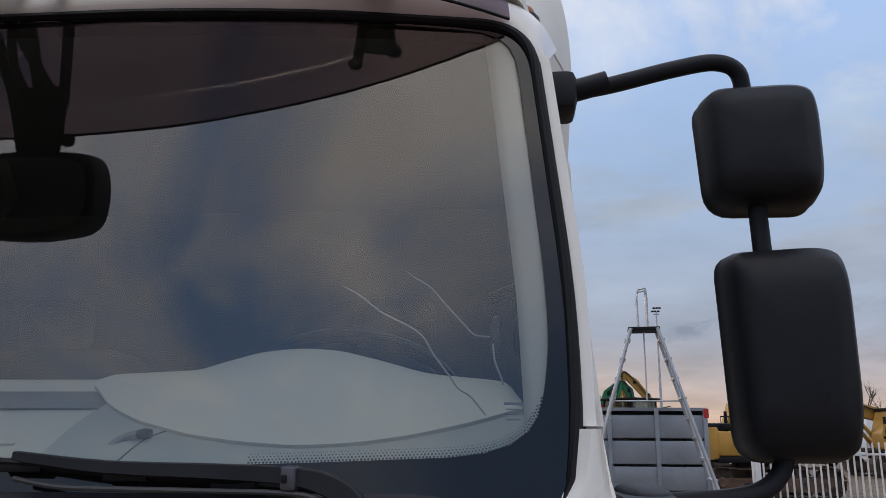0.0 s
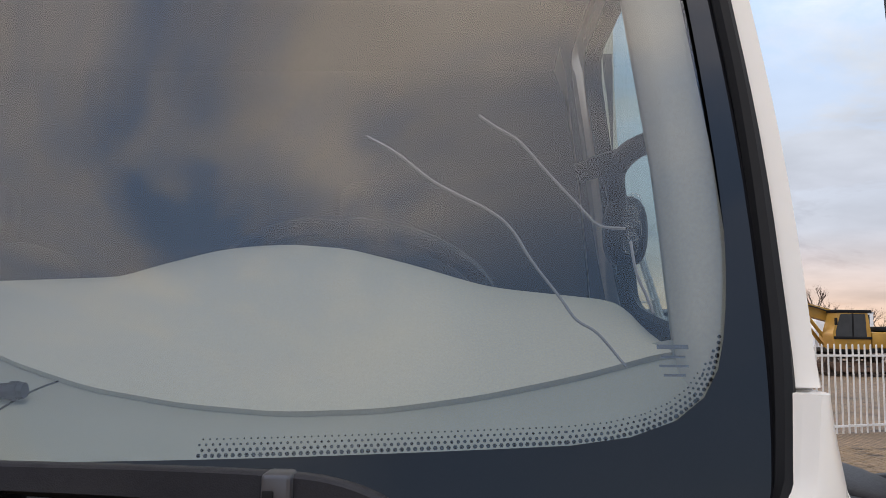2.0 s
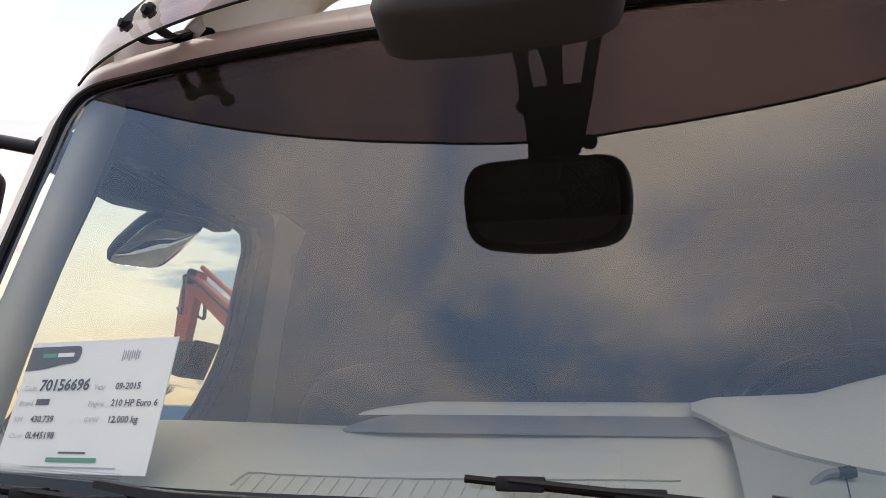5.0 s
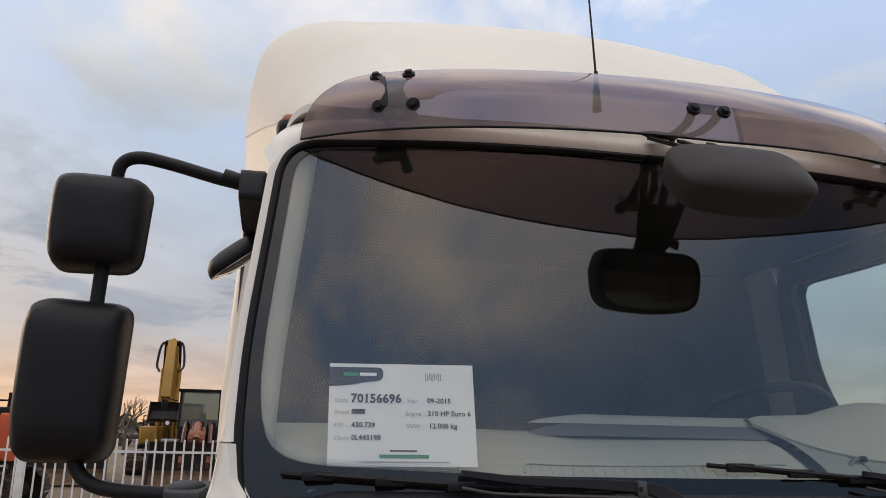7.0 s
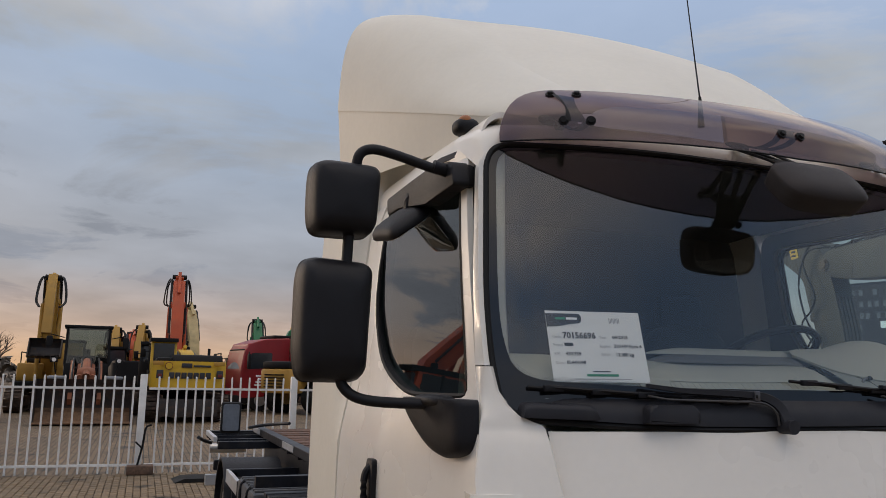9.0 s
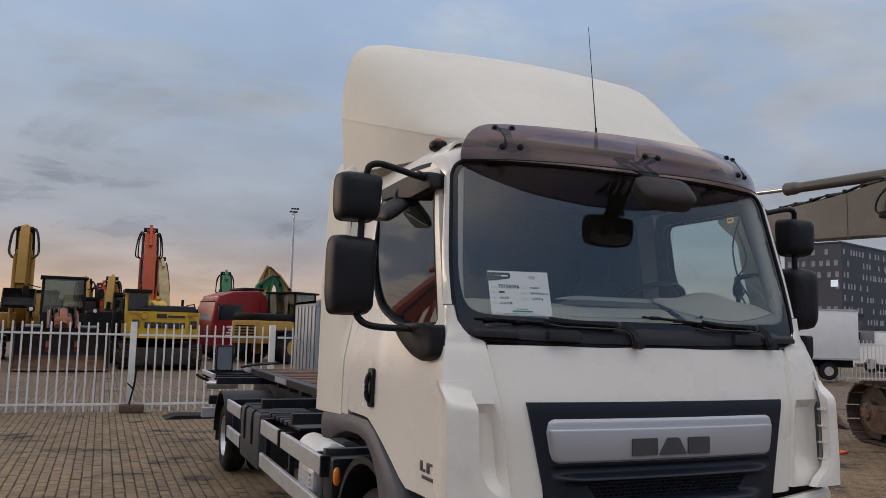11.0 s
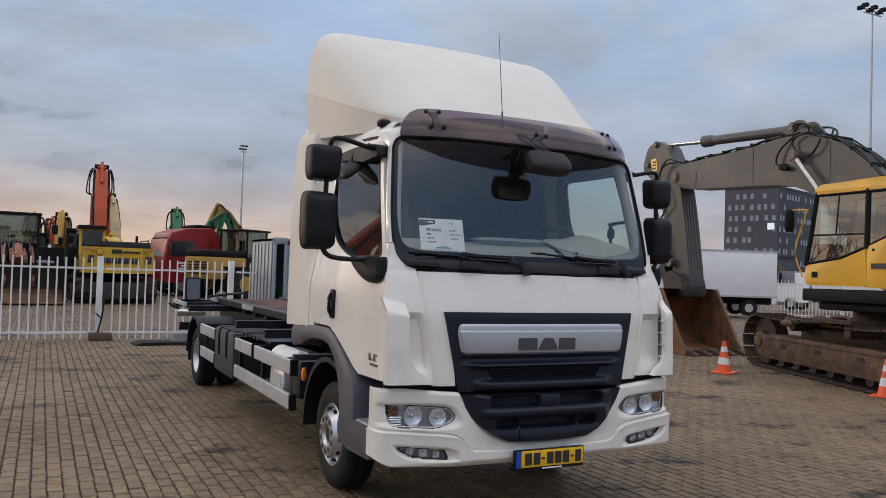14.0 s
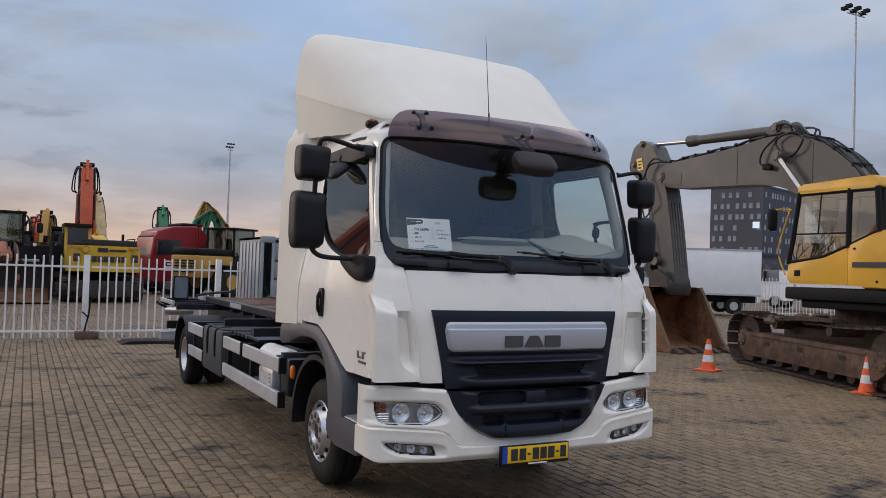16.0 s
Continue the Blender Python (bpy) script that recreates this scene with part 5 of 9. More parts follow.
# shallow moulded panel near the glass
bm = B()
grid(bm, lambda u, v: (-0.20 + 0.33 * u, 0.295 + 0.034 * v, 1.7925 + 0.017 * v + 0.004 * math.sin(6 * (-0.20 + 0.33 * u)) + 0.0065 * smooth(1.0, 0.95, abs(u)) * smooth(1.0, 0.8, abs(v)) - 0.002), lin(-1, 1, 40), lin(-1, 1, 10))
part("dash_panel", bm, DASH, dash)
# instrument hood: a smooth shell whose lip stands over the apron
HOOD_TOP = ((0.225, 1.886), (0.25, 1.895), (0.34, 1.899), (0.404, 1.902), (0.438, 1.913), (0.506, 1.931), (0.545, 1.936), (0.587, 1.938), (0.642, 1.934), (0.709, 1.918), (0.776, 1.899), (0.803, 1.894), (0.908, 1.884), (0.928, 1.877), (0.938, 1.862), (0.944, 1.843))
HOOD_LIP_Y = ((0.225, 0.428), (0.25, 0.398), (0.283, 0.366), (0.345, 0.334), (0.44, 0.300), (0.53, 0.282), (0.615, 0.276), (0.70, 0.280), (0.78, 0.292), (0.865, 0.300), (0.944, 0.306))
HOOD_LIP_Z = ((0.225, 1.878), (0.25, 1.862), (0.283, 1.841), (0.345, 1.818), (0.44, 1.797), (0.53, 1.786), (0.615, 1.781), (0.70, 1.785), (0.78, 1.796), (0.865, 1.814), (0.944, 1.836))


def soft_table(rows, x, d):
    lo, hi = rows[0][0], rows[-1][0]
    return sum(table(rows, min(hi, max(lo, x + e))) for e in lin(-d, d, 6)) / 7


def hood(u, v):
    x = 0.225 + 0.719 * u
    zt = soft_table(HOOD_TOP, x, 0.012)
    yf, zf = soft_table(HOOD_LIP_Y, x, 0.02), soft_table(HOOD_LIP_Z, x, 0.02)
    zt = max(zt, zf + 0.008)
    if v < 0.06:
        return (x, yf + 0.003 - 0.002 * v / 0.06, zf - 0.004 + 0.003 * v / 0.06)
    if v < 0.75:
        t = (v - 0.06) / 0.69
        return (x, yf + (0.44 - yf) * t, zf + (zt - zf) * (1 - (1 - t) ** 1.75))
    t = (v - 0.75) / 0.25
    return (x, 0.44 + 0.15 * t, zt - 0.08 * t * t)


bm = B()
grid(bm, hood, lin(0, 0.06, 8) + lin(0.075, 0.93, 40) + lin(0.94, 1, 8), [0, 0.03, 0.06, 0.075, 0.09] + lin(0.12, 1, 18), (0, 0.003, -0.003))
part("instrument_hood", bm, DASH, dash, "curved instrument hood", angle=50)
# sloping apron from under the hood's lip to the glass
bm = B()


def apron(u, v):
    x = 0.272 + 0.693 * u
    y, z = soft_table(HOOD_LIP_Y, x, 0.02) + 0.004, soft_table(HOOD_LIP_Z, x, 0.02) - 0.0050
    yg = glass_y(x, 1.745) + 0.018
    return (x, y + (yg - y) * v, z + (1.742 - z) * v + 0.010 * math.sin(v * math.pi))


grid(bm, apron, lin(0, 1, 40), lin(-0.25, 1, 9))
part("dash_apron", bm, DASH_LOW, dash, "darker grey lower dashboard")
bm = B()
tube(bm, [Vector(apron((0.405 - 0.02 * v - 0.272) / 0.693, v)) + Vector((0, -0.0005, 0.0005)) for v in lin(0, 0.95, 8)], 0.0009, 5, 1)
part("dash_joint", bm, SEAL, dash)
# ribbed demister vent along the glass
for k in range(24):
    bm = B()
    x = -0.415 + k * 0.0235
    z = 0.004 * math.sin(6 * x)
    rod(bm, (x, 0.221, 1.7535 + z), (x + 0.004, 0.256, 1.7742 + z), 0.0008, seg=6)
    part("vent_rib", bm, DASH, dash)
bm = B()
tube(bm, [(-0.430, 0.232, 1.760 + 0.004 * math.sin(-2.58))] + [(x, 0.260, 1.7775 + 0.004 * math.sin(6 * x)) for x in lin(-0.418, 0.20, 14)], 0.0022, 6, 2)
part("vent_edge", bm, DASH, dash)
# steering wheel
bm = B()
sw_c, sw_n = Vector((0.575, 0.94, 1.885)), Vector((0, 0.50, 0.87)).normalized()
ax1, ax2 = Vector((1, 0, 0)), Vector((0, -0.87, 0.50)).normalized()
pts = [sw_c + (ax1 * math.cos(a) + ax2 * math.sin(a)) * 0.225 for a in lin(0, 2 * math.pi, 40)]
tube(bm, pts, 0.016, 8, 1, False)
wheel_s = part("steering_wheel", bm, COWL_PL, truck, "black steering wheel")
bm = B()
blob(bm, sw_c - sw_n * 0.03, (0.07, 0.05, 0.035), 3)
for a in (0.1, math.pi - 0.1, -math.pi / 2):
    tube(bm, [sw_c - sw_n * 0.02, sw_c + (ax1 * math.cos(a) + ax2 * math.sin(a)) * 0.22], 0.014, 6, 2)
rod(bm, sw_c - sw_n * 0.04, sw_c - sw_n * 0.35, 0.04)
part("wheel_hub", bm, BLACK_PL, wheel_s)
# seats
for x, w in ((0.57, 0.25), (-0.50, 0.42)):
    bm = B()
    blob(bm, (x, 1.20, 1.42), (w, 0.25, 0.10), 4)
    seat = part("seat", bm, SEAT_CLOTH, truck, "dark cloth cab seat")
    bm = B()
    blob(bm, (x, 1.44, 1.72), (w * 0.95, 0.09, 0.33), 4, Matrix.Rotation(radians(-10), 4, "X"))
    part("backrest", bm, SEAT_CLOTH, seat)
    bm = B()
    blob(bm, (x, 1.52, 2.12), (0.13, 0.05, 0.09), 4)
    part("headrest", bm, SEAT_CLOTH, seat)
# inner pillar trim
for s in (-1, 1):
    bm = B()
    rows = []
    for z in lin(1.74, 2.50, 14):
        xo = table(((1.66, 1.0), (2.0, 0.985), (2.5, 0.935)), z)
        y = glass_y(xo, z) + 0.012
        rows.append([(s * xo, y, z), (s * (xo - 0.030), y + 0.006, z), (s * (xo - 0.046), y + 0.028, z), (s * (xo - 0.038), y + 0.075, z), (s * (xo + 0.03), y + 0.10, z)])
    loft(bm, rows, False, False)
    part("pillar_trim", bm, PILLAR_TRIM, truck, "pale inner pillar trim", angle=60)
# loose cables behind the glass on the driver's side
for run in (((0.684, 2.01), (0.709, 1.996), (0.737, 1.974), (0.756, 1.963), (0.786, 1.948), (0.804, 1.933), (0.82, 1.907), (0.842, 1.878), (0.855, 1.86), (0.872, 1.849), (0.893, 1.824)),
            ((0.777, 2.033), (0.793, 2.022), (0.812, 2.01), (0.835, 1.983), (0.863, 1.952), (0.877, 1.938), (0.899, 1.936)),
            ((0.903, 1.925), (0.906, 1.90), (0.914, 1.878), (0.918, 1.866))):
    bm = B()
    tube(bm, [(x, glass_y(x, z) + 0.006, z) for x, z in run], 0.0013, 6, 5)
    part("loose_cable", bm, CABLE, truck)
bm = B()
for k in range(4):
    blob(bm, (0.905 + 0.003 * (k % 2), glass_y(0.905, 1.94) + 0.012, 1.925 + k * 0.011), (0.006, 0.006, 0.009), 3)
part("cable_plug", bm, LAMP_GLASS, truck)

# loose hose and its plug on the dash
bm = B()
tube(bm, [(0.392, 0.258, 1.796), (0.380, 0.257, 1.795), (0.366, 0.254, 1.789), (0.354, 0.246, 1.778), (0.345, 0.236, 1.762), (0.34, 0.225, 1.75)], 0.0052, 8, 5)
hose_d = part("loose_hose", bm, DASH_DARK, truck)
bm = B()
rod(bm, (0.388, 0.258, 1.7955), (0.408, 0.2585, 1.7965), 0.0066, seg=8)
rod(bm, (0.396, 0.258, 1.796), (0.403, 0.2582, 1.7963), 0.0080, seg=8)
part("hose_plug", bm, SEAL, hose_d)
# grab handle on the driver's pillar, with a bulky cover
bm = B()
tube(bm, [(0.975, 0.425, 2.055), (0.945, 0.490, 2.050), (0.940, 0.555, 2.035), (0.950, 0.582, 2.000), (0.957, 0.586, 1.94), (0.962, 0.560, 1.875), (0.985, 0.45, 1.845)], 0.0125, 8, 6)
grab = part("grab_handle", bm, SEAL, truck, "black grab handle on the pillar trim")
bm = B()
blob(bm, (0.956, 0.580, 1.972), (0.027, 0.028, 0.044), 2.6)
part("handle_cover", bm, SEAL, grab)
bm = B()
tube(bm, [(0.945, 0.520, 2.048), (0.918, 0.525, 2.042), (0.893, 0.533, 2.034)], [0.015, 0.012, 0.005], 8, 4)
part("handle_end", bm, SEAL, grab)

# ---- lower cab: fenders, steps ----
for s in (-1, 1):
    # grey arch band that follows the door's foot and comes down to the step
    out = [(1.66, 1.207), (1.40, 1.215), (1.02, 1.215), (0.90, 1.165), (0.80, 1.105), (0.66, 1.020), (0.545, 0.940), (0.505, 0.870), (0.495, 0.78), (0.50, 0.655)]
    inn = [(0.765, 0.655), (0.785, 0.76), (0.815, 0.86), (0.865, 0.955), (0.95, 1.045), (1.06, 1.100), (1.20, 1.115), (1.40, 1.105), (1.55, 1.075), (1.66, 1.040)]
    n = len(out)
    rings = []
    for k, (a, b) in enumerate(zip(out, reversed(inn))):
        a, b = Vector(a), Vector(b)
        rings.append([(s * x, *(a.lerp(b, t))) for x, t in ((0.80, 0.0), (1.120, 0.0), (1.152, 0.07), (1.166, 0.26), (1.168, 0.55), (1.164, 0.90), (1.156, 0.985), (1.142, 1.0), (0.80, 1.0))])
    bm = B()
    loft(bm, rings)
    part("fender", bm, GREY_PL, truck, "dark grey plastic wheel-arch fender", angle=35)
    bm = B()
    rings = []
    for y, z0, z1 in ((1.664, 1.034, 1.208), (1.84, 1.010, 1.204), (1.905, 1.005, 1.196), (1.925, 1.010, 1.180)):
        rings.append([(s * x, y, z) for x, z in ((0.80, z1), (1.120, z1), (1.152, z1 - 0.012), (1.166, z1 - 0.044), (1.168, (z0 + z1) / 2), (1.164, z0 + 0.017), (1.156, z0 + 0.003), (1.142, z0), (0.80, z0))])
    loft(bm, rings)
    part("fender_end", bm, GREY_PL, truck, angle=35)
    # step block with a ribbed tread
    bm = B()
    prism(bm, rounded([(0.205, 0.655), (0.205, 0.465), (0.60, 0.455), (0.775, 0.48), (0.80, 0.56), (0.775, 0.655)], [0.01, 0.02, 0.03, 0.05, 0.04, 0.01], 4), "x", s * 0.74, s * 1.155, bevel=0.012)
    step = part("cab_step", bm, GREY_PL, truck, "grey step below the door with a ribbed tread", angle=40)
    bm = B()
    box(bm, (s * 0.86, 0.215, 0.6565), (s * 1.135, 0.60, 0.662), bevel=0.002)
    tread = part("step_tread", bm, ALU, step, smooth=False)
    for k in range(11):
        bm = B()
        y = 0.225 + k * 0.034
        box(bm, (s * 0.87, y, 0.661), (s * 1.125, y + 0.014, 0.670), bevel=0.003)
        part("tread_rib", bm, ALU, tread, smooth=False)
    # dark inner wall over the step
    bm = B()
    box(bm, (s * 0.72, 0.16, 0.60), (s * 0.93, 0.74, 1.15), bevel=0.02)
    part("step_well", bm, BLACK_PL, truck)
    bm = B()
    box(bm, (s * 0.90, 0.135, 0.70), (s * 1.10, 0.165, 0.97), bevel=0.01)
    part("bumper_stay", bm, BLACK_PL, truck)
    # mudguard round the front wheel
    bm = B()
    arc = lin(math.radians(150), math.radians(-4), 26)
    outer = [(1.25 + 0.575 * math.cos(a), 0.42 + 0.56 * math.sin(a)) for a in arc]
    inner = [(1.25 + 0.540 * math.cos(a), 0.42 + 0.52 * math.sin(a)) for a in reversed(arc)]
    prism(bm, outer + inner, "x", s * 0.68, s * 1.085, bevel=0.006)
    part("splash_guard", bm, BLACK_PL, truck, "black mudguard round the front wheel", angle=40)
    bm = B()
    box(bm, (s * 0.66, 0.80, 0.45), (s * 0.69, 1.75, 1.10))
    part("arch_liner", bm, SEAL, truck, smooth=False)
    bm = B()
    blob(bm, (s * 1.098, 1.775, 0.785), (0.022, 0.028, 0.055), 2.5)
    part("side_marker", bm, AMBER, truck, "orange side marker lamp")

# ---- wheels ----
def wheel(x, y, s, dual, name):
    """Steel wheel; the outer side faces s."""
    w = 0.245
    xo = x
    bm = B()
    def tyre(x0, x1):
        L = abs(x1 - x0)
        half = [(0.020, 0.225), (0.004, 0.26), (0.0, 0.30), (0.006, 0.345), (0.022, 0.376), (0.045, 0.392)]
        grooves = [(0.075, 0.395), (0.078, 0.384), (0.088, 0.384), (0.091, 0.395), (0.118, 0.395)]
        left = half + grooves
        prof = left + [(L - a, b) for a, b in reversed(left)]
        seg = 48
        rings = []
        for k in range(seg):
            a = 2 * math.pi * k / seg
            rings.append([(x0 - s * p, y + q * math.cos(a), 0.395 + q * math.sin(a)) for p, q in prof])
        rings.append(rings[0])
        loft(bm, rings, False, False)
    tyre(xo, xo - s * w)
    if dual:
        tyre(xo - s * (w + 0.06), xo - s * (2 * w + 0.06))
    bmesh.ops.remove_doubles(bm, verts=bm.verts[:], dist=0.0001)
    wh = part("wheel", bm, RUBBER, truck, name, angle=35)
    bm = B()
    if dual:
        prof = [(0.02, 0.232), (0.012, 0.225), (0.03, 0.212), (0.10, 0.205), (0.155, 0.19), (0.16, 0.11), (0.16, 0.0)]
    else:
        prof = [(0.02, 0.232), (0.010, 0.225), (0.03, 0.212), (0.06, 0.205), (0.035, 0.19), (-0.015, 0.165), (-0.028, 0.155), (-0.030, 0.085), (-0.015, 0.075), (0.0, 0.07), (0.0, 0.0)]
    rings = []
    for k in range(41):
        a = 2 * math.pi * k / 40
        rings.append([(xo - s * p, y + q * math.cos(a), 0.395 + q * math.sin(a)) for p, q in prof])
    loft(bm, rings, False, False)
    bmesh.ops.remove_doubles(bm, verts=bm.verts[:], dist=0.0001)
    rim = part("rim", bm, RIM, wh, "", angle=35)
    depth = 0.155 if dual else -0.030
    for k in range(10):
        bm = B()
        a = 2 * math.pi * (k + 0.5) / 10
        c = (y + 0.122 * math.cos(a), 0.395 + 0.122 * math.sin(a))
        rod(bm, (xo - s * depth, *c), (xo - s * (depth - 0.004), *c), 0.021, seg=10)
        part("wheel_nut", bm, DARK_METAL, rim)
    for k in range(10):
        bm = B()
        a = 2 * math.pi * k / 10
        c = (y + 0.183 * math.cos(a), 0.395 + 0.183 * math.sin(a))
        d0 = 0.0 if not dual else 0.15
        rod(bm, (xo - s * (d0 + 0.03), *c), (xo - s * (d0 + 0.006), *c), 0.017, seg=10)
        part("vent_hole", bm, SEAL, rim)
    bm = B()
    rod(bm, (xo - s * (0.16 if dual else 0.01), y, 0.395), (xo - s * (0.05 if dual else -0.012), y, 0.395), 0.068, 0.055, seg=20)
    part("hub_cap", bm, FRAME, wh)
    return wh


for s in (-1, 1):
    wheel(s * 1.02, 1.33, s, False, "front wheel with black tyre and silver steel rim")
    wheel(s * 1.09, 6.70, s, True, "twin rear wheel with black tyres and recessed rim")

# ---- chassis ----
for s in (-1, 1):
    bm = B()
    box(bm, (s * 0.38, 1.55, 0.72), (s * 0.45, 8.40, 0.96), bevel=0.004)
    part("frame_rail", bm, FRAME, truck, smooth=False)
    bm = B()
    box(bm, (s * 0.50, 2.15, 1.045), (s * 0.60, 8.45, 1.125), bevel=0.006)
    part("deck_beam", bm, FRAME, truck, "dark steel body frame beam", smooth=False)
    for y in (3.1, 5.6, 7.8):
        bm = B()
        box(bm, (s * 0.601, y, 1.06), (s * 0.606, y + 0.6, 1.12))
        part("reflective_strip", bm, ALU, truck, smooth=False)
    # cross arms that carry the side guards
    for y in (2.2, 3.2, 4.15, 5.3, 6.1):
        bm = B()
        box(bm, (s * 0.45, y, 0.80), (s * 1.10, y + 0.06, 0.87), bevel=0.004)
        box(bm, (s * 1.03, y, 0.46), (s * 1.07, y + 0.05, 0.84))
        part("guard_arm", bm, FRAME, truck, smooth=False)
    # side guard rails
    for y0, y1, z in ((2.10, 4.20, 0.45), (2.10, 3.35, 0.735), (3.45, 4.20, 0.735), (5.30, 6.25, 0.45), (5.30, 6.25, 0.735)):
        bm = B()
        box(bm, (s * 1.085, y0, z), (s * 1.12, y1, z + 0.125), bevel=0.008)
        part("side_guard_rail", bm, ALU, truck, "bare aluminium side guard rail", smooth=False)
        bm = B()
        box(bm, (s * 1.06, y0 - 0.03, z - 0.005), (s * 1.123, y0, z + 0.13), bevel=0.006)
        part("rail_cap", bm, BLACK_PL, truck, smooth=False)
    # rear mudguard
    bm = B()
    outer = [(6.70 + 0.52 * math.cos(a), 0.40 + 0.52 * math.sin(a)) for a in lin(math.radians(0), math.radians(180), 22)]
    inner = [(6.70 + 0.49 * math.cos(a), 0.40 + 0.49 * math.sin(a)) for a in lin(math.radians(180), math.radians(0), 22)]
    prism(bm, outer + inner, "x", s * 0.56, s * 1.13, bevel=0.006)
    part("rear_mudguard", bm, BLACK_PL, truck, "black rear mudguard", angle=50)
    bm = B()
    box(bm, (s * 0.62, 7.20, 0.28), (s * 1.10, 7.22, 0.50))
    part("mud_flap", bm, RUBBER, truck, smooth=False)
    # rear lamp and corner
    bm = B()
    box(bm, (s * 0.72, 8.40, 0.60), (s * 1.05, 8.48, 0.72), bevel=0.01)
    lamp = part("tail_lamp", bm, BLACK_PL, truck)
    bm = B()
    box(bm, (s * 0.73, 8.48, 0.61), (s * 1.04, 8.50, 0.71), bevel=0.004)
    part("lamp_lens", bm, RED_LENS, lamp)
# crossmembers and deck boards
for k in range(11):
    y = 2.3 + k * 0.6
    bm = B()
    w = 1.13 if k in (1, 3, 8, 10) else 0.50
    box(bm, (-w, y, 0.965), (w, y + 0.07, 1.045), bevel=0.004)
    part("crossmember", bm, FRAME, truck, smooth=False)
for k in range(30):
    y = 2.2 + k * 0.205
    bm = B()
    box(bm, (-0.49, y, 1.06), (0.49, y + 0.145, 1.085 + 0.004 * (k % 3)), bevel=0.004)
    part("deck_plank", bm, DECK_RUST, truck, smooth=False)
bm = B()
box(bm, (-1.15, 8.35, 0.985), (1.15, 8.47, 1.07), bevel=0.008)
part("rear_beam", bm, FRAME, truck, smooth=False)
bm = B()
box(bm, (-1.16, 7.35, 1.02), (-1.12, 8.45, 1.075), bevel=0.004)
box(bm, (1.12, 7.35, 1.02), (1.16, 8.45, 1.075), bevel=0.004)
part("deck_edge", bm, ALU, truck, smooth=False)
for s in (-1, 1):
    for y in (7.35, 7.9):
        bm = B()
        box(bm, (s * 0.5, y, 1.0), (s * 1.12, y + 0.07, 1.05))
        part("outrigger", bm, FRAME, truck, smooth=False)
# underrun bar with its round ends
bm = B()
box(bm, (-1.14, 8.42, 0.42), (1.14, 8.50, 0.55), bevel=0.01)
part("underrun_bar", bm, ALU, truck, smooth=False)
bm = B()
rod(bm, (-1.12, 8.25, 0.88), (-0.70, 8.25, 0.88), 0.06, seg=16)
part("rear_roll", bm, RIM, truck)
# upright rear panel and pump handle
bm = B()
box(bm, (-1.02, 8.20, 1.05), (-0.78, 8.26, 1.42), bevel=0.03)
board = part("rear_board", bm, SEAL, truck, "upright blue-grey board in a black frame")
bm = B()
prism(bm, rounded([(-0.995, 1.08), (-0.805, 1.08), (-0.805, 1.395), (-0.995, 1.395)], 0.03, 4), "y", 8.192, 8.199)
part("board_face", bm, BOARD, board)
bm = B()
tube(bm, [(-1.12, 8.1, 0.95), (-1.22, 8.0, 0.99), (-1.28, 7.9, 1.03)], 0.02, 8, 3)
part("locking_lever", bm, FRAME, truck)
bm = B()
tube(bm, [(-0.7, 8.0, 1.13), (-0.55, 7.7, 1.18), (-0.35, 7.3, 1.22)], 0.018, 8, 3)
part("locking_lever", bm, FRAME, truck)
# battery box on the near side
bm = B()
box(bm, (-1.125, 4.27, 0.40), (-0.62, 5.24, 0.90), bevel=0.03)
bbox = part("battery_box", bm, BATTERY_BOX, truck, "grey ribbed battery box")
for y in (4.55, 4.95):
    bm = B()
    tube(bm, [(-1.13, y, 0.60), (-1.135, y, 0.80), (-1.11, y, 0.905), (-0.95, y, 0.915)], 0.011, 6, 4)
    part("box_strap", bm, BLACK_PL, bbox)
for k in range(9):
    bm = B()
    box(bm, (-1.10, 4.33 + k * 0.10, 0.898), (-0.64, 4.37 + k * 0.10, 0.918), bevel=0.006)
    part("box_rib", bm, BATTERY_BOX, bbox, smooth=False)
# air tanks and reservoir between the axles
bm = B()
rod(bm, (-0.80, 2.55, 0.73), (-0.80, 3.30, 0.73), 0.15, seg=24)
blob(bm, (-0.80, 2.55, 0.73), (0.15, 0.06, 0.15), 2)
part("reservoir", bm, TANK_DARK, truck)
bm = B()
rod(bm, (-0.98, 2.25, 0.80), (-0.98, 2.85, 0.80), 0.115, seg=24)
blob(bm, (-0.98, 2.25, 0.80), (0.115, 0.05, 0.115), 2)
part("air_tank", bm, BUMPER_W, truck, "white cylindrical air tank")
bm = B()
box(bm, (-1.075, 2.45, 0.50), (-0.70, 2.90, 0.72), bevel=0.03)
part("fluid_tank", bm, ALU, truck)
bm = B()
for k in range(5):
    box(bm, (-1.085, 2.50, 0.53 + 0.033 * k), (-1.073, 2.80, 0.545 + 0.033 * k))
part("tank_rib", bm, ALU, truck, smooth=False)
bm = B()
box(bm, (-1.07, 1.98, 0.55), (-0.75, 2.20, 0.86), bevel=0.02)
part("valve_box", bm, FRAME, truck)
bm = B()
box(bm, (-1.08, 2.12, 0.80), (-0.6, 2.18, 0.90), bevel=0.004)
rod(bm, (-1.09, 2.15, 0.845), (-1.07, 2.15, 0.845), 0.025)
part("guard_bracket", bm, BATTERY_BOX, truck)
for k in range(5):
    bm = B()
    box(bm, (-1.06, 3.42 + k * 0.16, 0.895), (-0.46, 3.52 + k * 0.16, 0.93), bevel=0.006)
    part("catwalk_slat", bm, FRAME, truck, smooth=False)
bm = B()
box(bm, (-1.05, 3.0, 0.905), (-0.55, 4.2, 0.925))
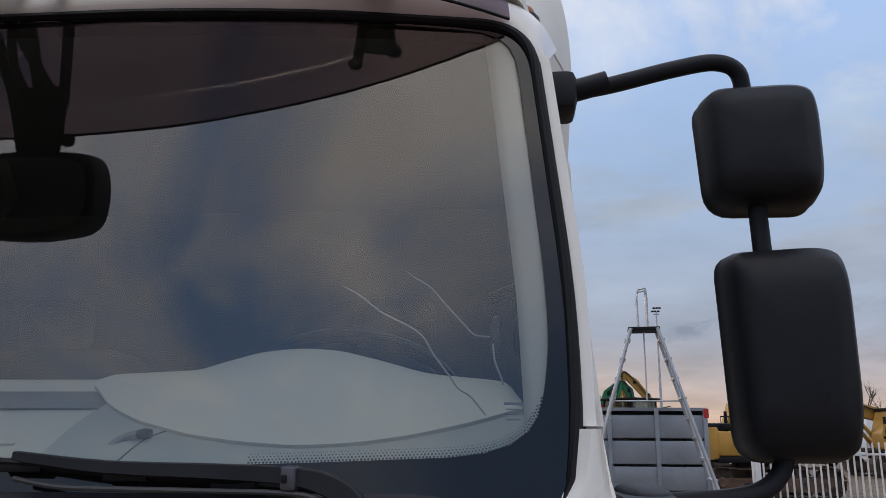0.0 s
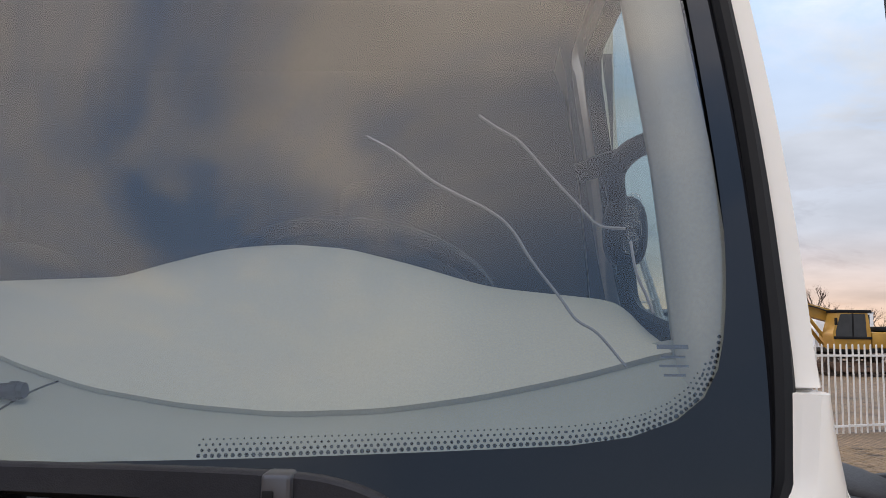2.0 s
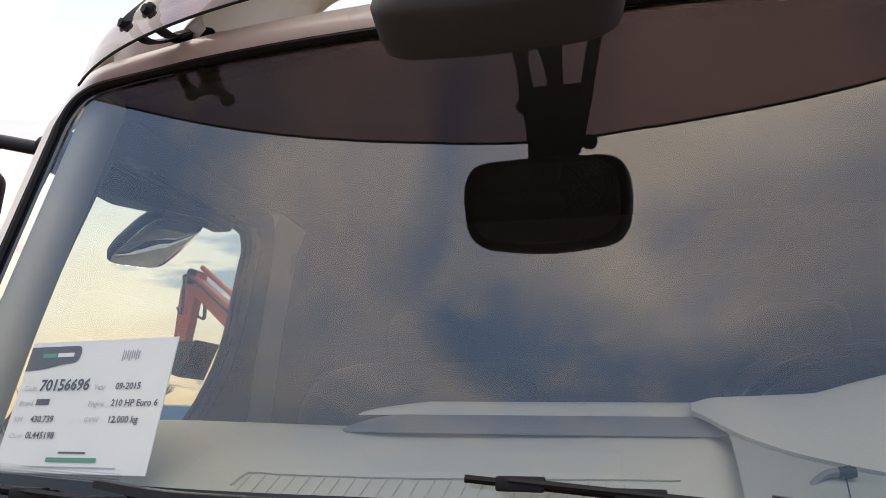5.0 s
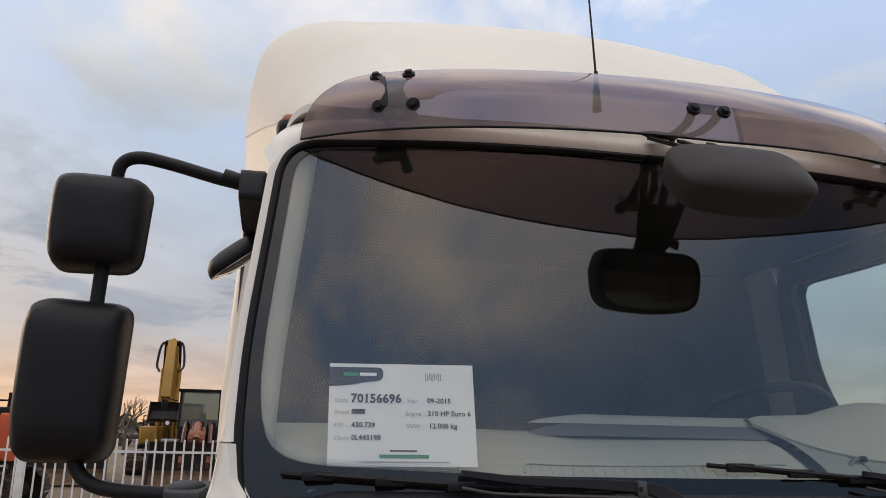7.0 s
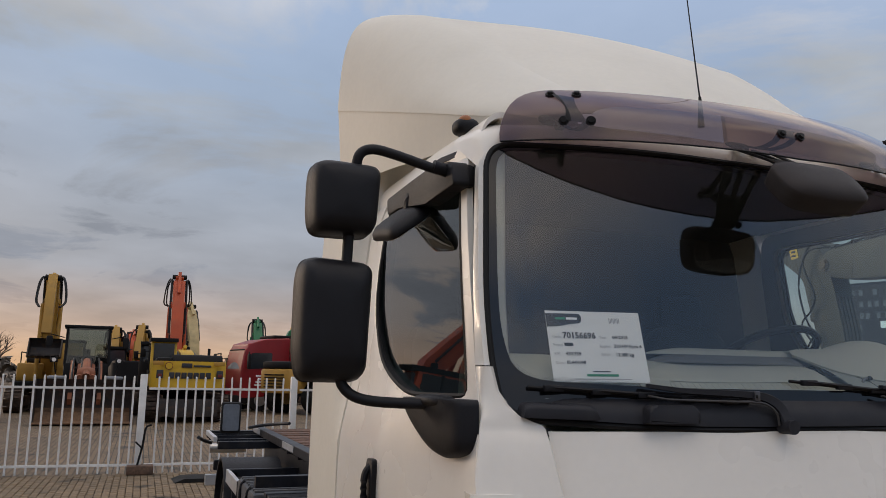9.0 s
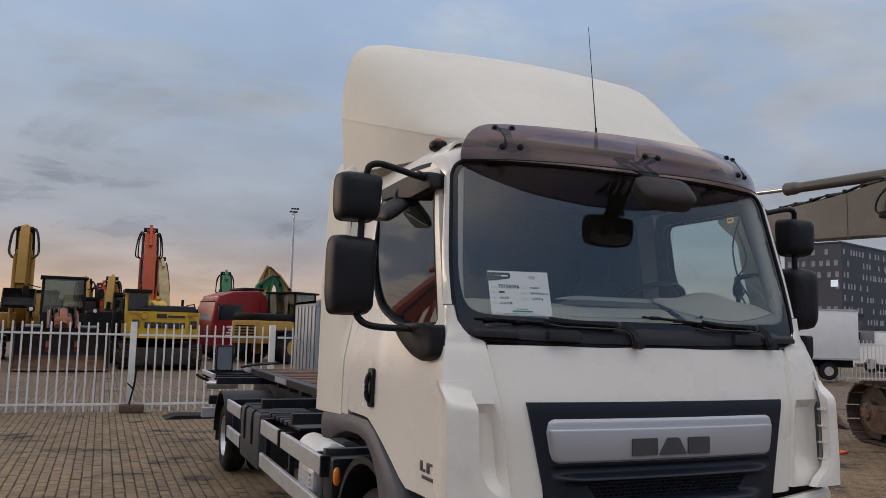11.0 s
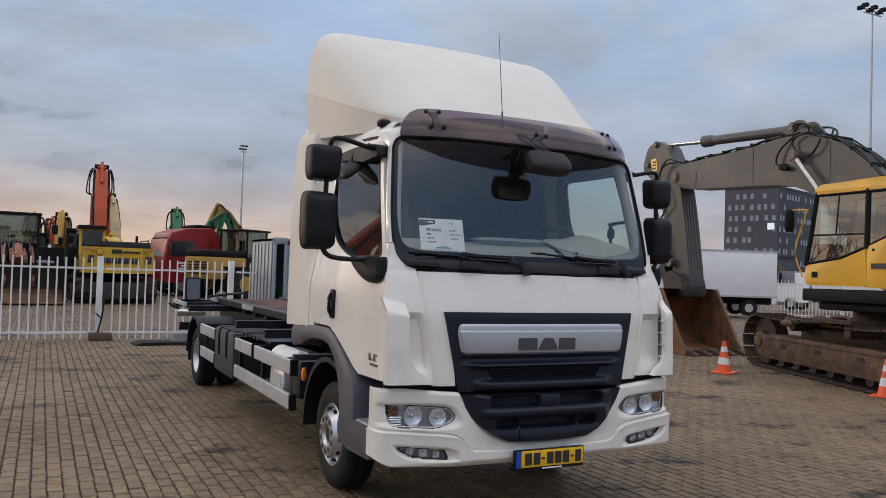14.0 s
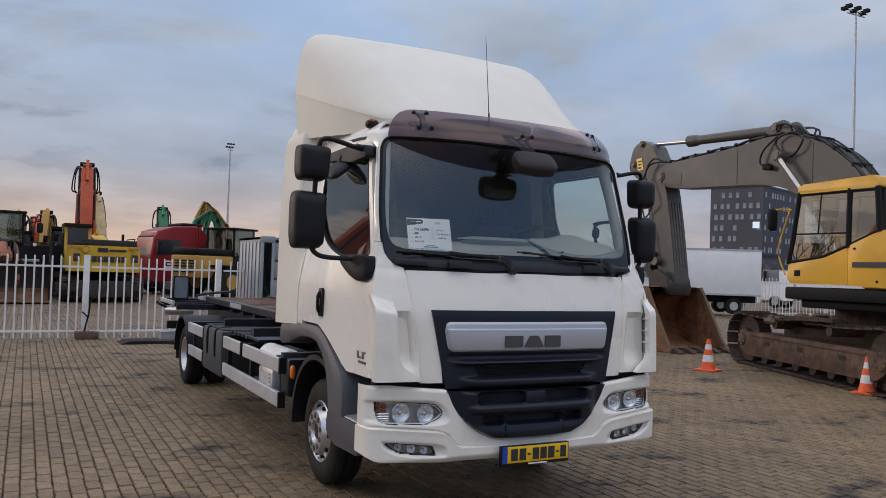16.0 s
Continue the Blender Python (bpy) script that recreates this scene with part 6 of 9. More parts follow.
part("catwalk_plate", bm, FRAME, truck, smooth=False)
bm = B()
box(bm, (0.55, 2.4, 0.42), (1.03, 4.4, 0.93), bevel=0.05)
part("fuel_tank", bm, TANK_DARK, truck)
bm = B()
rod(bm, (-0.9, 1.25, 0.395), (0.9, 1.25, 0.395), 0.05)
rod(bm, (-0.8, 6.70, 0.395), (0.8, 6.70, 0.395), 0.09)
blob(bm, (0, 6.70, 0.40), (0.2, 0.24, 0.2), 2.5)
rod(bm, (0, 2.0, 0.62), (0, 6.5, 0.48), 0.05)
box(bm, (-0.36, 0.35, 0.62), (0.36, 1.9, 1.08), bevel=0.05)
part("axle", bm, FRAME, truck)
bm = B()
box(bm, (-1.0, 1.7, 1.0), (1.0, 2.05, 2.0), bevel=0.04)
part("intake_box", bm, BLACK_PL, truck)

# ---- card behind the windscreen ----
card = thing("info_card", "white printed sales card propped behind the windscreen", "card")
TL, TR = Vector((-0.843, 0.228, 1.974)), Vector((-0.543, 0.213, 1.977))
BL, BR = Vector((-0.842, 0.205, 1.766)), Vector((-0.542, 0.185, 1.769))
TL.y, TR.y, BL.y, BR.y = (glass_y(p.x, p.z) + 0.010 for p in (TL, TR, BL, BR))
ex, ez = (TR - TL).normalized(), (TL - BL).normalized()
en = ex.cross(ez).normalized()
bm = B()
loft(bm, [[p + en * d for p in (TL, TR, BR, BL)] for d in (0.0, -0.0015)])
part("sheet", bm, PAPER, card, smooth=False)


def cpt(u, v, d=0.0012):
    """A place on the card, in metres from its lower left corner."""
    return BL + ex * u + ez * v + en * d


def cbar(u0, v0, u1, v1, mat, name="print_bar", d=0.0010):
    bmx = B()
    bmx.faces.new([bmx.verts.new(cpt(u, v, d)) for u, v in ((u0, v0), (u1, v0), (u1, v1), (u0, v1))])
    part(name, bmx, mat, card, smooth=False)


bm = B()
bm.faces.new([bm.verts.new(cpt(u, v, 0.0008)) for u, v in rounded([(0.0, 0.165), (0.045, 0.168), (0.075, 0.175), (0.112, 0.178), (0.112, 0.207), (0.0, 0.207)], [0, 0.02, 0.02, 0.015, 0.012, 0], 4)])
part("header_shape", bm, INK, card, smooth=False)
cbar(0.030, 0.188, 0.060, 0.195, INK_GREEN)
cbar(0.063, 0.188, 0.098, 0.195, PAPER, d=0.0016)
for k in range(8):
    cbar(0.200 + k * 0.0045, 0.178 + 0.002 * (k % 3), 0.2025 + k * 0.0045, 0.196 - 0.002 * (k % 2), INK_GREY)
for text, u, v, size, mat, bold in (("Code", 0.012, 0.131, 0.0125, INK_GREY, 0), ("70156696", 0.045, 0.131, 0.0262, INK, 0.0007), ("Year", 0.160, 0.131, 0.0125, INK_GREY, 0), ("09-2015", 0.203, 0.131, 0.0150, INK, 0.0003),
                                    ("Brand", 0.012, 0.106, 0.0125, INK_GREY, 0), ("Engine", 0.158, 0.104, 0.0125, INK_GREY, 0), ("210 HP Euro 6", 0.203, 0.104, 0.0150, INK, 0.0003),
                                    ("KM", 0.012, 0.079, 0.0125, INK_GREY, 0), ("430.739", 0.047, 0.079, 0.0150, INK, 0.0003), ("GVW", 0.158, 0.078, 0.0125, INK_GREY, 0), ("12.000 kg", 0.205, 0.078, 0.0150, INK, 0.0003),
                                    ("Ch.nr", 0.012, 0.053, 0.0125, INK_GREY, 0), ("0L445198", 0.047, 0.053, 0.0150, INK, 0.0003)):
    lettering(text, size, cpt(u, v, 0.0014), ex, ez, mat, card, bold)
cbar(0.047, 0.107, 0.075, 0.117, INK)
cbar(0.104, 0.017, 0.204, 0.024, INK_GREEN)
cbar(0.125, 0.030, 0.180, 0.033, INK)
cbar(0.065, 0.008, 0.245, 0.0105, INK_GREY)
# small maker's mark on the glass, as bars
for k, (w, x) in enumerate(((0.026, 0.918), (0.020, 0.921), (0.024, 0.919), (0.018, 0.922))):
    bm = B()
    z = 1.838 - 0.007 * k
    h = 0.0035 if k == 0 else 0.002
    bm.faces.new([bm.verts.new((a, glass_y(a, b) + 0.003, b)) for a, b in ((x, z), (x + w, z), (x + w, z + h), (x, z + h))])
    part("maker_mark", bm, DARK_METAL, windscreen, smooth=False)

# ---- ground ----
def paving_material(name, far):
    """Worn concrete blocks: every block differs, with broad dark damp stains."""
    m = bpy.data.materials.new(name)
    m.use_nodes = True
    n, l = m.node_tree.nodes, m.node_tree.links
    b = n["Principled BSDF"]
    tc = n.new("ShaderNodeTexCoord")
    geo = n.new("ShaderNodeNewGeometry")
    if far:
        br = n.new("ShaderNodeTexBrick")
        br.inputs["Scale"].default_value = 1.0
        br.inputs["Brick Width"].default_value, br.inputs["Row Height"].default_value, br.inputs["Mortar Size"].default_value = 0.21, 0.105, 0.010
        br.inputs["Color1"].default_value, br.inputs["Color2"].default_value = (0.162, 0.107, 0.057, 1), (0.212, 0.140, 0.075, 1)
        br.inputs["Mortar"].default_value = (0.022, 0.016, 0.010, 1)
        mp = n.new("ShaderNodeMapping")
        mp.inputs["Rotation"].default_value = (0, 0, math.pi / 2)
        l.new(tc.outputs["Object"], mp.inputs["Vector"])
        l.new(mp.outputs[0], br.inputs["Vector"])
        out = br.outputs["Color"]
    else:
        rp = n.new("ShaderNodeValToRGB")
        rp.color_ramp.elements[0].color = (0.160, 0.108, 0.057, 1)
        rp.color_ramp.elements[1].color = (0.226, 0.154, 0.083, 1)
        e = rp.color_ramp.elements.new(0.5)
        e.color = (0.190, 0.130, 0.070, 1)
        if far is None:
            oi = n.new("ShaderNodeObjectInfo")
            l.new(oi.outputs["Random"], rp.inputs[0])
        else:
            l.new(geo.outputs["Random Per Island"], rp.inputs[0])
        out = rp.outputs[0]
    flat = n.new("ShaderNodeVectorMath")
    flat.operation = "MULTIPLY"
    flat.inputs[1].default_value = (1.0, 1.25, 1.0)
    l.new(geo.outputs["Position"], flat.inputs[0])
    for scale, lo, hi, amount, detail in ((0.35, 0.35, 0.65, 0.16, 4), (1.05, 0.548, 0.635, -0.84, 12), (13.0, 0.3, 0.7, 0.20, 5), (70.0, 0.3, 0.7, 0.34, 4)):
        t = n.new("ShaderNodeTexNoise")
        t.inputs["Scale"].default_value, t.inputs["Detail"].default_value = scale, detail
        t.inputs["Roughness"].default_value = 0.66 if amount < 0 else 0.5
        l.new(flat.outputs[0] if amount < 0 else geo.outputs["Position"], t.inputs["Vector"])
        mr = n.new("ShaderNodeMapRange")
        mr.inputs["From Min"].default_value, mr.inputs["From Max"].default_value = lo, hi
        mr.inputs["To Min"].default_value, mr.inputs["To Max"].default_value = (1.0, 1 + amount) if amount < 0 else (1 - amount, 1 + amount)
        l.new(t.outputs["Fac"], mr.inputs["Value"])
        v = n.new("ShaderNodeVectorMath")
        v.operation = "SCALE"
        l.new(out, v.inputs[0])
        l.new(mr.outputs["Result"], v.inputs["Scale"])
        out = v.outputs[0]
    l.new(out, b.inputs["Base Color"])
    b.inputs["Roughness"].default_value = 0.72
    t = n.new("ShaderNodeTexNoise")
    t.inputs["Scale"].default_value = 90.0
    l.new(geo.outputs["Position"], t.inputs["Vector"])
    bp = n.new("ShaderNodeBump")
    bp.inputs["Strength"].default_value, bp.inputs["Distance"].default_value = 0.6, 0.008
    l.new(t.outputs["Fac"], bp.inputs["Height"])
    l.new(bp.outputs[0], b.inputs["Normal"])
    return m


JOINT = material("joint_sand", (0.017, 0.012, 0.007), 0.95, grain=0.3, grain_scale=60, stain=0.3, stain_scale=0.6)
PAVE_FAR = paving_material("block_paving_far", True)
PAVE_NEAR = paving_material("block_paving", False)
PAVE_PIECE = paving_material("paving_block", None)
bm = B()
box(bm, (-900, -500, -0.5), (900, 1400, -0.016))
ground = tagged(part("ground", bm, PAVE_FAR, smooth=False), "paved yard ground of brown concrete blocks", "ground", kind="structure")

# ---- machines ----
ALL_STEEL = material("worn_steel", (0.16, 0.14, 0.125), 0.55, metal=0.5, grain=0.2, grain_scale=30, stain=0.3, stain_scale=4, dirt=(0.14, 0.075, 0.04), dirt_amount=0.6)
TRACK = material("track_steel", (0.066, 0.045, 0.034), 0.75, metal=0.2, grain=0.25, grain_scale=25, stain=0.35, stain_scale=5, bump=0.4, bump_scale=40, dirt=(0.15, 0.085, 0.05), dirt_amount=0.7)
HOSE = material("hydraulic_hose", (0.014, 0.014, 0.015), 0.5, grain=0.1, stain=0.1)
TRACK_FRAME = material("rusty_track_frame", (0.135, 0.078, 0.050), 0.75, metal=0.1, grain=0.25, grain_scale=30, stain=0.5, stain_scale=4, bump=0.3, bump_scale=40, dirt=(0.055, 0.042, 0.036), dirt_amount=0.8)
RUST = material("rusty_bucket", (0.22, 0.095, 0.042), 0.8, metal=0.1, grain=0.25, grain_scale=20, stain=0.45, stain_scale=2.2, bump=0.4, bump_scale=30, dirt=(0.045, 0.032, 0.027), dirt_amount=0.9)
BUCKET_DARK = material("dark_bucket_steel", (0.042, 0.036, 0.034), 0.6, metal=0.3, grain=0.2, stain=0.3, stain_scale=3, dirt=(0.14, 0.07, 0.035), dirt_amount=0.5)
GREY_BOOM = material("grey_machine_paint", (0.082, 0.077, 0.072), 0.5, grain=0.06, stain=0.15, stain_scale=1.2, dirt=(0.17, 0.15, 0.12), dirt_amount=0.4)
YELLOW_V = material("golden_yellow_paint", (0.80, 0.43, 0.035), 0.4, grain=0.03, stain=0.10, stain_scale=1.5, dirt=(0.35, 0.22, 0.08), dirt_amount=0.3)
YELLOW_K = material("yellow_paint", (0.66, 0.40, 0.025), 0.45, grain=0.04, stain=0.12, stain_scale=1.2, dirt=(0.30, 0.20, 0.07), dirt_amount=0.35)
YELLOW_C = material("ochre_yellow_paint", (0.46, 0.25, 0.040), 0.5, grain=0.05, stain=0.15, stain_scale=1.2, dirt=(0.25, 0.16, 0.06), dirt_amount=0.4)
ORANGE_M = material("orange_paint", (0.55, 0.085, 0.022), 0.45, grain=0.04, stain=0.12, stain_scale=1.4, dirt=(0.35, 0.12, 0.06), dirt_amount=0.3)
GREEN_M = material("green_paint", (0.02, 0.17, 0.065), 0.45, grain=0.04, stain=0.12)
RED_T = material("red_truck_paint", (0.27, 0.010, 0.014), 0.45, grain=0.03, stain=0.08, coat=0.08)
BLUE_T = material("blue_truck_paint", (0.07, 0.20, 0.38), 0.4, grain=0.03, stain=0.08)
BLACK_M = material("black_machine_paint", (0.011, 0.011, 0.012), 0.65, spec=0.2, grain=0.1, stain=0.2)
MACHINE_GLASS = glass_material("machine_glass", (0.60, 0.66, 0.66), 1.75)
CLEAR_PANE = glass_material("clear_cab_glass", (0.78, 0.83, 0.82), 2.3)
FADED_ORANGE = material("faded_orange_paint", (0.30, 0.105, 0.050), 0.6, grain=0.08, stain=0.25, stain_scale=3, dirt=(0.10, 0.06, 0.04), dirt_amount=0.6)
SCRAPED = material("scraped_bucket_floor", (0.19, 0.105, 0.055), 0.8, grain=0.2, grain_scale=20, stain=0.4, stain_scale=2, dirt=(0.06, 0.045, 0.035), dirt_amount=0.6)
TAIL_RED = material("dull_red_lens", (0.16, 0.02, 0.015), 0.4, grain=0.05, stain=0.2)
CAB_GLASS_FAR = material("dark_cab_glass", (0.030, 0.036, 0.042), 0.08, grain=0.0, stain=0.2, stain_scale=2.0)
CREAM_M = material("pale_yellow_paint", (0.55, 0.42, 0.20), 0.5, grain=0.05, stain=0.15, dirt=(0.22, 0.16, 0.09), dirt_amount=0.4)
CYL_ROD = material("cylinder_chrome", (0.48, 0.48, 0.49), 0.30, metal=0.9, grain=0.02, stain=0.05)
WHITE_STEEL = material("white_fence_paint", (0.78, 0.77, 0.75), 0.45, grain=0.03, stain=0.08, stain_scale=3, dirt=(0.4, 0.35, 0.28), dirt_amount=0.25)
BOX_WHITE = material("white_box_panel", (0.88, 0.87, 0.86), 0.4, grain=0.02, stain=0.04)
GREY_CONT = material("grey_container_paint", (0.30, 0.32, 0.35), 0.5, metal=0.2, grain=0.05, stain=0.15, stain_scale=2, dirt=(0.35, 0.30, 0.25), dirt_amount=0.25)
CONE_O = material("cone_orange", (0.85, 0.13, 0.03), 0.5, grain=0.03, stain=0.1, stain_scale=12, dirt=(0.3, 0.12, 0.06), dirt_amount=0.3)
CONE_W = material("cone_white", (0.75, 0.74, 0.72), 0.4, grain=0.03, stain=0.1, stain_scale=12)
BARK = material("bare_branches", (0.11, 0.080, 0.062), 0.9, grain=0.2, stain=0.2)
SHRUB = material("dry_shrub", (0.075, 0.060, 0.045), 0.9, grain=0.3, grain_scale=5, stain=0.3)
GLASS_TOWER = material("tower_window_glass", (0.30, 0.33, 0.38), 0.12, metal=0.3, grain=0.05, stain=0.2, stain_scale=0.3)
# cladding in a dark and a lit tone, the light put into the colour
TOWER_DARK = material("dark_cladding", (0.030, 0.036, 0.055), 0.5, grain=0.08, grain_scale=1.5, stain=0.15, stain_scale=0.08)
TOWER_LIT = material("lit_cladding", (0.085, 0.085, 0.100), 0.5, grain=0.08, grain_scale=1.5, stain=0.15, stain_scale=0.08)
LIT_PANE = material("lit_window", (0.8, 0.85, 0.9), 0.3, grain=0, stain=0.05, emit=(0.8, 0.92, 1.0), emit_strength=0.4)


def beam(bm, path, width, x0=0.0):
    """A tapered box girder along (y, z, height) stations, centred on x0."""
    n = len(path)
    rings = []
    for i, (y, z, h) in enumerate(path):
        a, b = path[max(i - 1, 0)], path[min(i + 1, n - 1)]
        d = Vector((b[0] - a[0], b[1] - a[1])).normalized()
        u = Vector((-d[1], d[0])) * h / 2
        w = width / 2
        rings.append([(x0 - w, y - u[0], z - u[1]), (x0 + w, y - u[0], z - u[1]), (x0 + w, y + u[0], z + u[1]), (x0 - w, y + u[0], z + u[1])])
    loft(bm, rings)
    return bm


def ram(parent, a, b, r, split=0.55, x=0.0):
    """A hydraulic cylinder from a to b, both (y, z)."""
    a, b = Vector((x, *a)), Vector((x, *b))
    m = a.lerp(b, split)
    bm = B()
    rod(bm, a, m, r, seg=14)
    rod(bm, m - (b - a).normalized() * 0.12, m, r * 1.25, seg=14)
    cyl = part("boom_cylinder", bm, GREY_BOOM, parent)
    bm = B()
    rod(bm, m, b, r * 0.55, seg=12)
    part("cylinder_rod", bm, CYL_ROD, cyl)


def track_unit(parent, x, w, length, h, shoes):
    """One crawler: side frame, sprocket, idler, rollers and shoes."""
    r = h / 2 - 0.03
    half = length / 2 - r
    bm = B()
    prism(bm, rounded([(-half + 0.15, 0.20), (half - 0.15, 0.20), (half + 0.10, h * 0.34), (half + 0.10, h * 0.60), (half - 0.30, h * 0.64), (-half + 0.30, h * 0.64), (-half - 0.10, h * 0.60), (-half - 0.10, h * 0.34)], 0.05, 3), "x", x - w * 0.40, x + w * 0.40, bevel=0.03)
    tr = part("crawler_track", bm, TRACK_FRAME, parent, "muddy brown steel crawler track")
    for s in (-1, 1):
        bm = B()
        box(bm, (x + s * w * 0.40, -half + 0.35, h * 0.56), (x + s * w * 0.43, half - 0.35, h * 0.60), bevel=0.006)
        part("frame_rib", bm, TRACK_FRAME, tr)
        for y in (-half * 0.55, 0.05, half * 0.55):
            bm = B()
            prism(bm, rounded([(y - 0.10, h * 0.42), (y + 0.10, h * 0.42), (y + 0.10, h * 0.50), (y - 0.10, h * 0.50)], 0.035, 4), "x", x + s * w * 0.395, x + s * w * 0.405)
            part("frame_slot", bm, HOSE, tr)
        for y in (-half, half):
            bm = B()
            rod(bm, (x + s * w * 0.36, y, h / 2), (x + s * w * 0.45, y, h / 2), 0.16, 0.13, seg=16)
            part("hub_cover", bm, TRACK_FRAME, tr)
            for q in range(6):
                bm = B()
                c = (y + 0.10 * math.cos(q * 1.047), h / 2 + 0.10 * math.sin(q * 1.047))
                rod(bm, (x + s * w * 0.44, *c), (x + s * w * 0.465, *c), 0.018, seg=6)
                part("hub_bolt", bm, TRACK, tr)
    for y in (-half, half):
        bm = B()
        rod(bm, (x - w * 0.2, y, h / 2), (x + w * 0.2, y, h / 2), r * 0.92, seg=20)
        rod(bm, (x - w * 0.36, y, h / 2), (x + w * 0.36, y, h / 2), r * 0.42, seg=16)
        part("track_wheel", bm, TRACK, tr)
    for k in range(8):
        y = -half + 0.25 + (2 * half - 0.5) * k / 7
        bm = B()
        rod(bm, (x - w * 0.33, y, 0.19), (x + w * 0.33, y, 0.19), 0.105, seg=14)
        part("track_roller", bm, TRACK, tr)
    for y in (-half * 0.4, half * 0.4):
        bm = B()
        rod(bm, (x - w * 0.46, y, h - 0.16), (x + w * 0.46, y, h - 0.16), 0.085, seg=12)
        part("carrier_roller", bm, TRACK, tr)
    per = 4 * half + 2 * math.pi * r
    bmx = B()
    box(bmx, (-w / 2, -per / shoes * 0.46, -0.012), (w / 2, per / shoes * 0.46, 0.012))
    for q in (-0.35, 0.02):
        box(bmx, (-w / 2, per / shoes * q - 0.009, 0.012), (w / 2, per / shoes * q + 0.009, 0.040))
    first = part("track_shoe", bmx, TRACK, tr, smooth=False)
    for k in range(shoes):
        t = per * k / shoes
        if t < 2 * half:
            p, a = (-half + t, h - 0.03 - 0.05 * math.sin(math.pi * ((t / half) % 1.0))), 0.0
        elif t < 2 * half + math.pi * r:
            q = (t - 2 * half) / r
            p, a = (half + r * math.sin(q), h / 2 + r * math.cos(q)), -q
        elif t < 4 * half + math.pi * r:
            p, a = (half - (t - 2 * half - math.pi * r), h / 2 - r), math.pi
        else:
            q = (t - 4 * half - math.pi * r) / r
            p, a = (-half - r * math.sin(q), h / 2 - r * math.cos(q)), math.pi - q
        ob = first if k == 0 else new("track_shoe", first.data)
        ob.parent = tr
        jolt = 0.05 * math.sin(k * 12.9898 + x * 78.2)
        ob.matrix_basis = Matrix.Translation((x + jolt * 0.12, p[0], p[1])) @ Matrix.Rotation(a + jolt, 4, "X")


def digger_bucket(bm, c, w, size, turn):
    """An open bucket, its mouth along local y, in the (y, z) plane round c."""
    prof = [(0.0, 0.55), (-0.28, 0.50), (-0.52, 0.22), (-0.50, -0.20), (-0.22, -0.48), (0.25, -0.55)]
    m = Matrix.Rotation(radians(turn), 2)
    out = [m @ Vector((a * size, b * size)) for a, b in prof]
    inn = [m @ Vector((a * size * 0.9 + 0.03, b * size * 0.93)) for a, b in prof]
    rings = [[(x, c[0] + p[0], c[1] + p[1]) for p in out] for x in (-w / 2, w / 2)]
    loft(bm, rings, False, False)
    rings = [[(x, c[0] + p[0], c[1] + p[1]) for p in inn] for x in (-w / 2 + 0.03, w / 2 - 0.03)]
    loft(bm, rings, False, False)
    for x in (-w / 2, w / 2 - 0.04):
        prism(bm, [(c[0] + p[0], c[1] + p[1]) for p in out], "x", x, x + 0.04)
    tip = Vector(c) + out[-1]
    d = (out[-1] - out[-2]).normalized()
    k = 5
    for i in range(k):
        x = -w / 2 + w * (i + 0.5) / k
        a, b = tip - d * 0.05, tip + d * 0.2 * size
        rod(bm, (x, a[0], a[1]), (x, b[0], b[1]), 0.05 * size + 0.015, 0.02, seg=6)


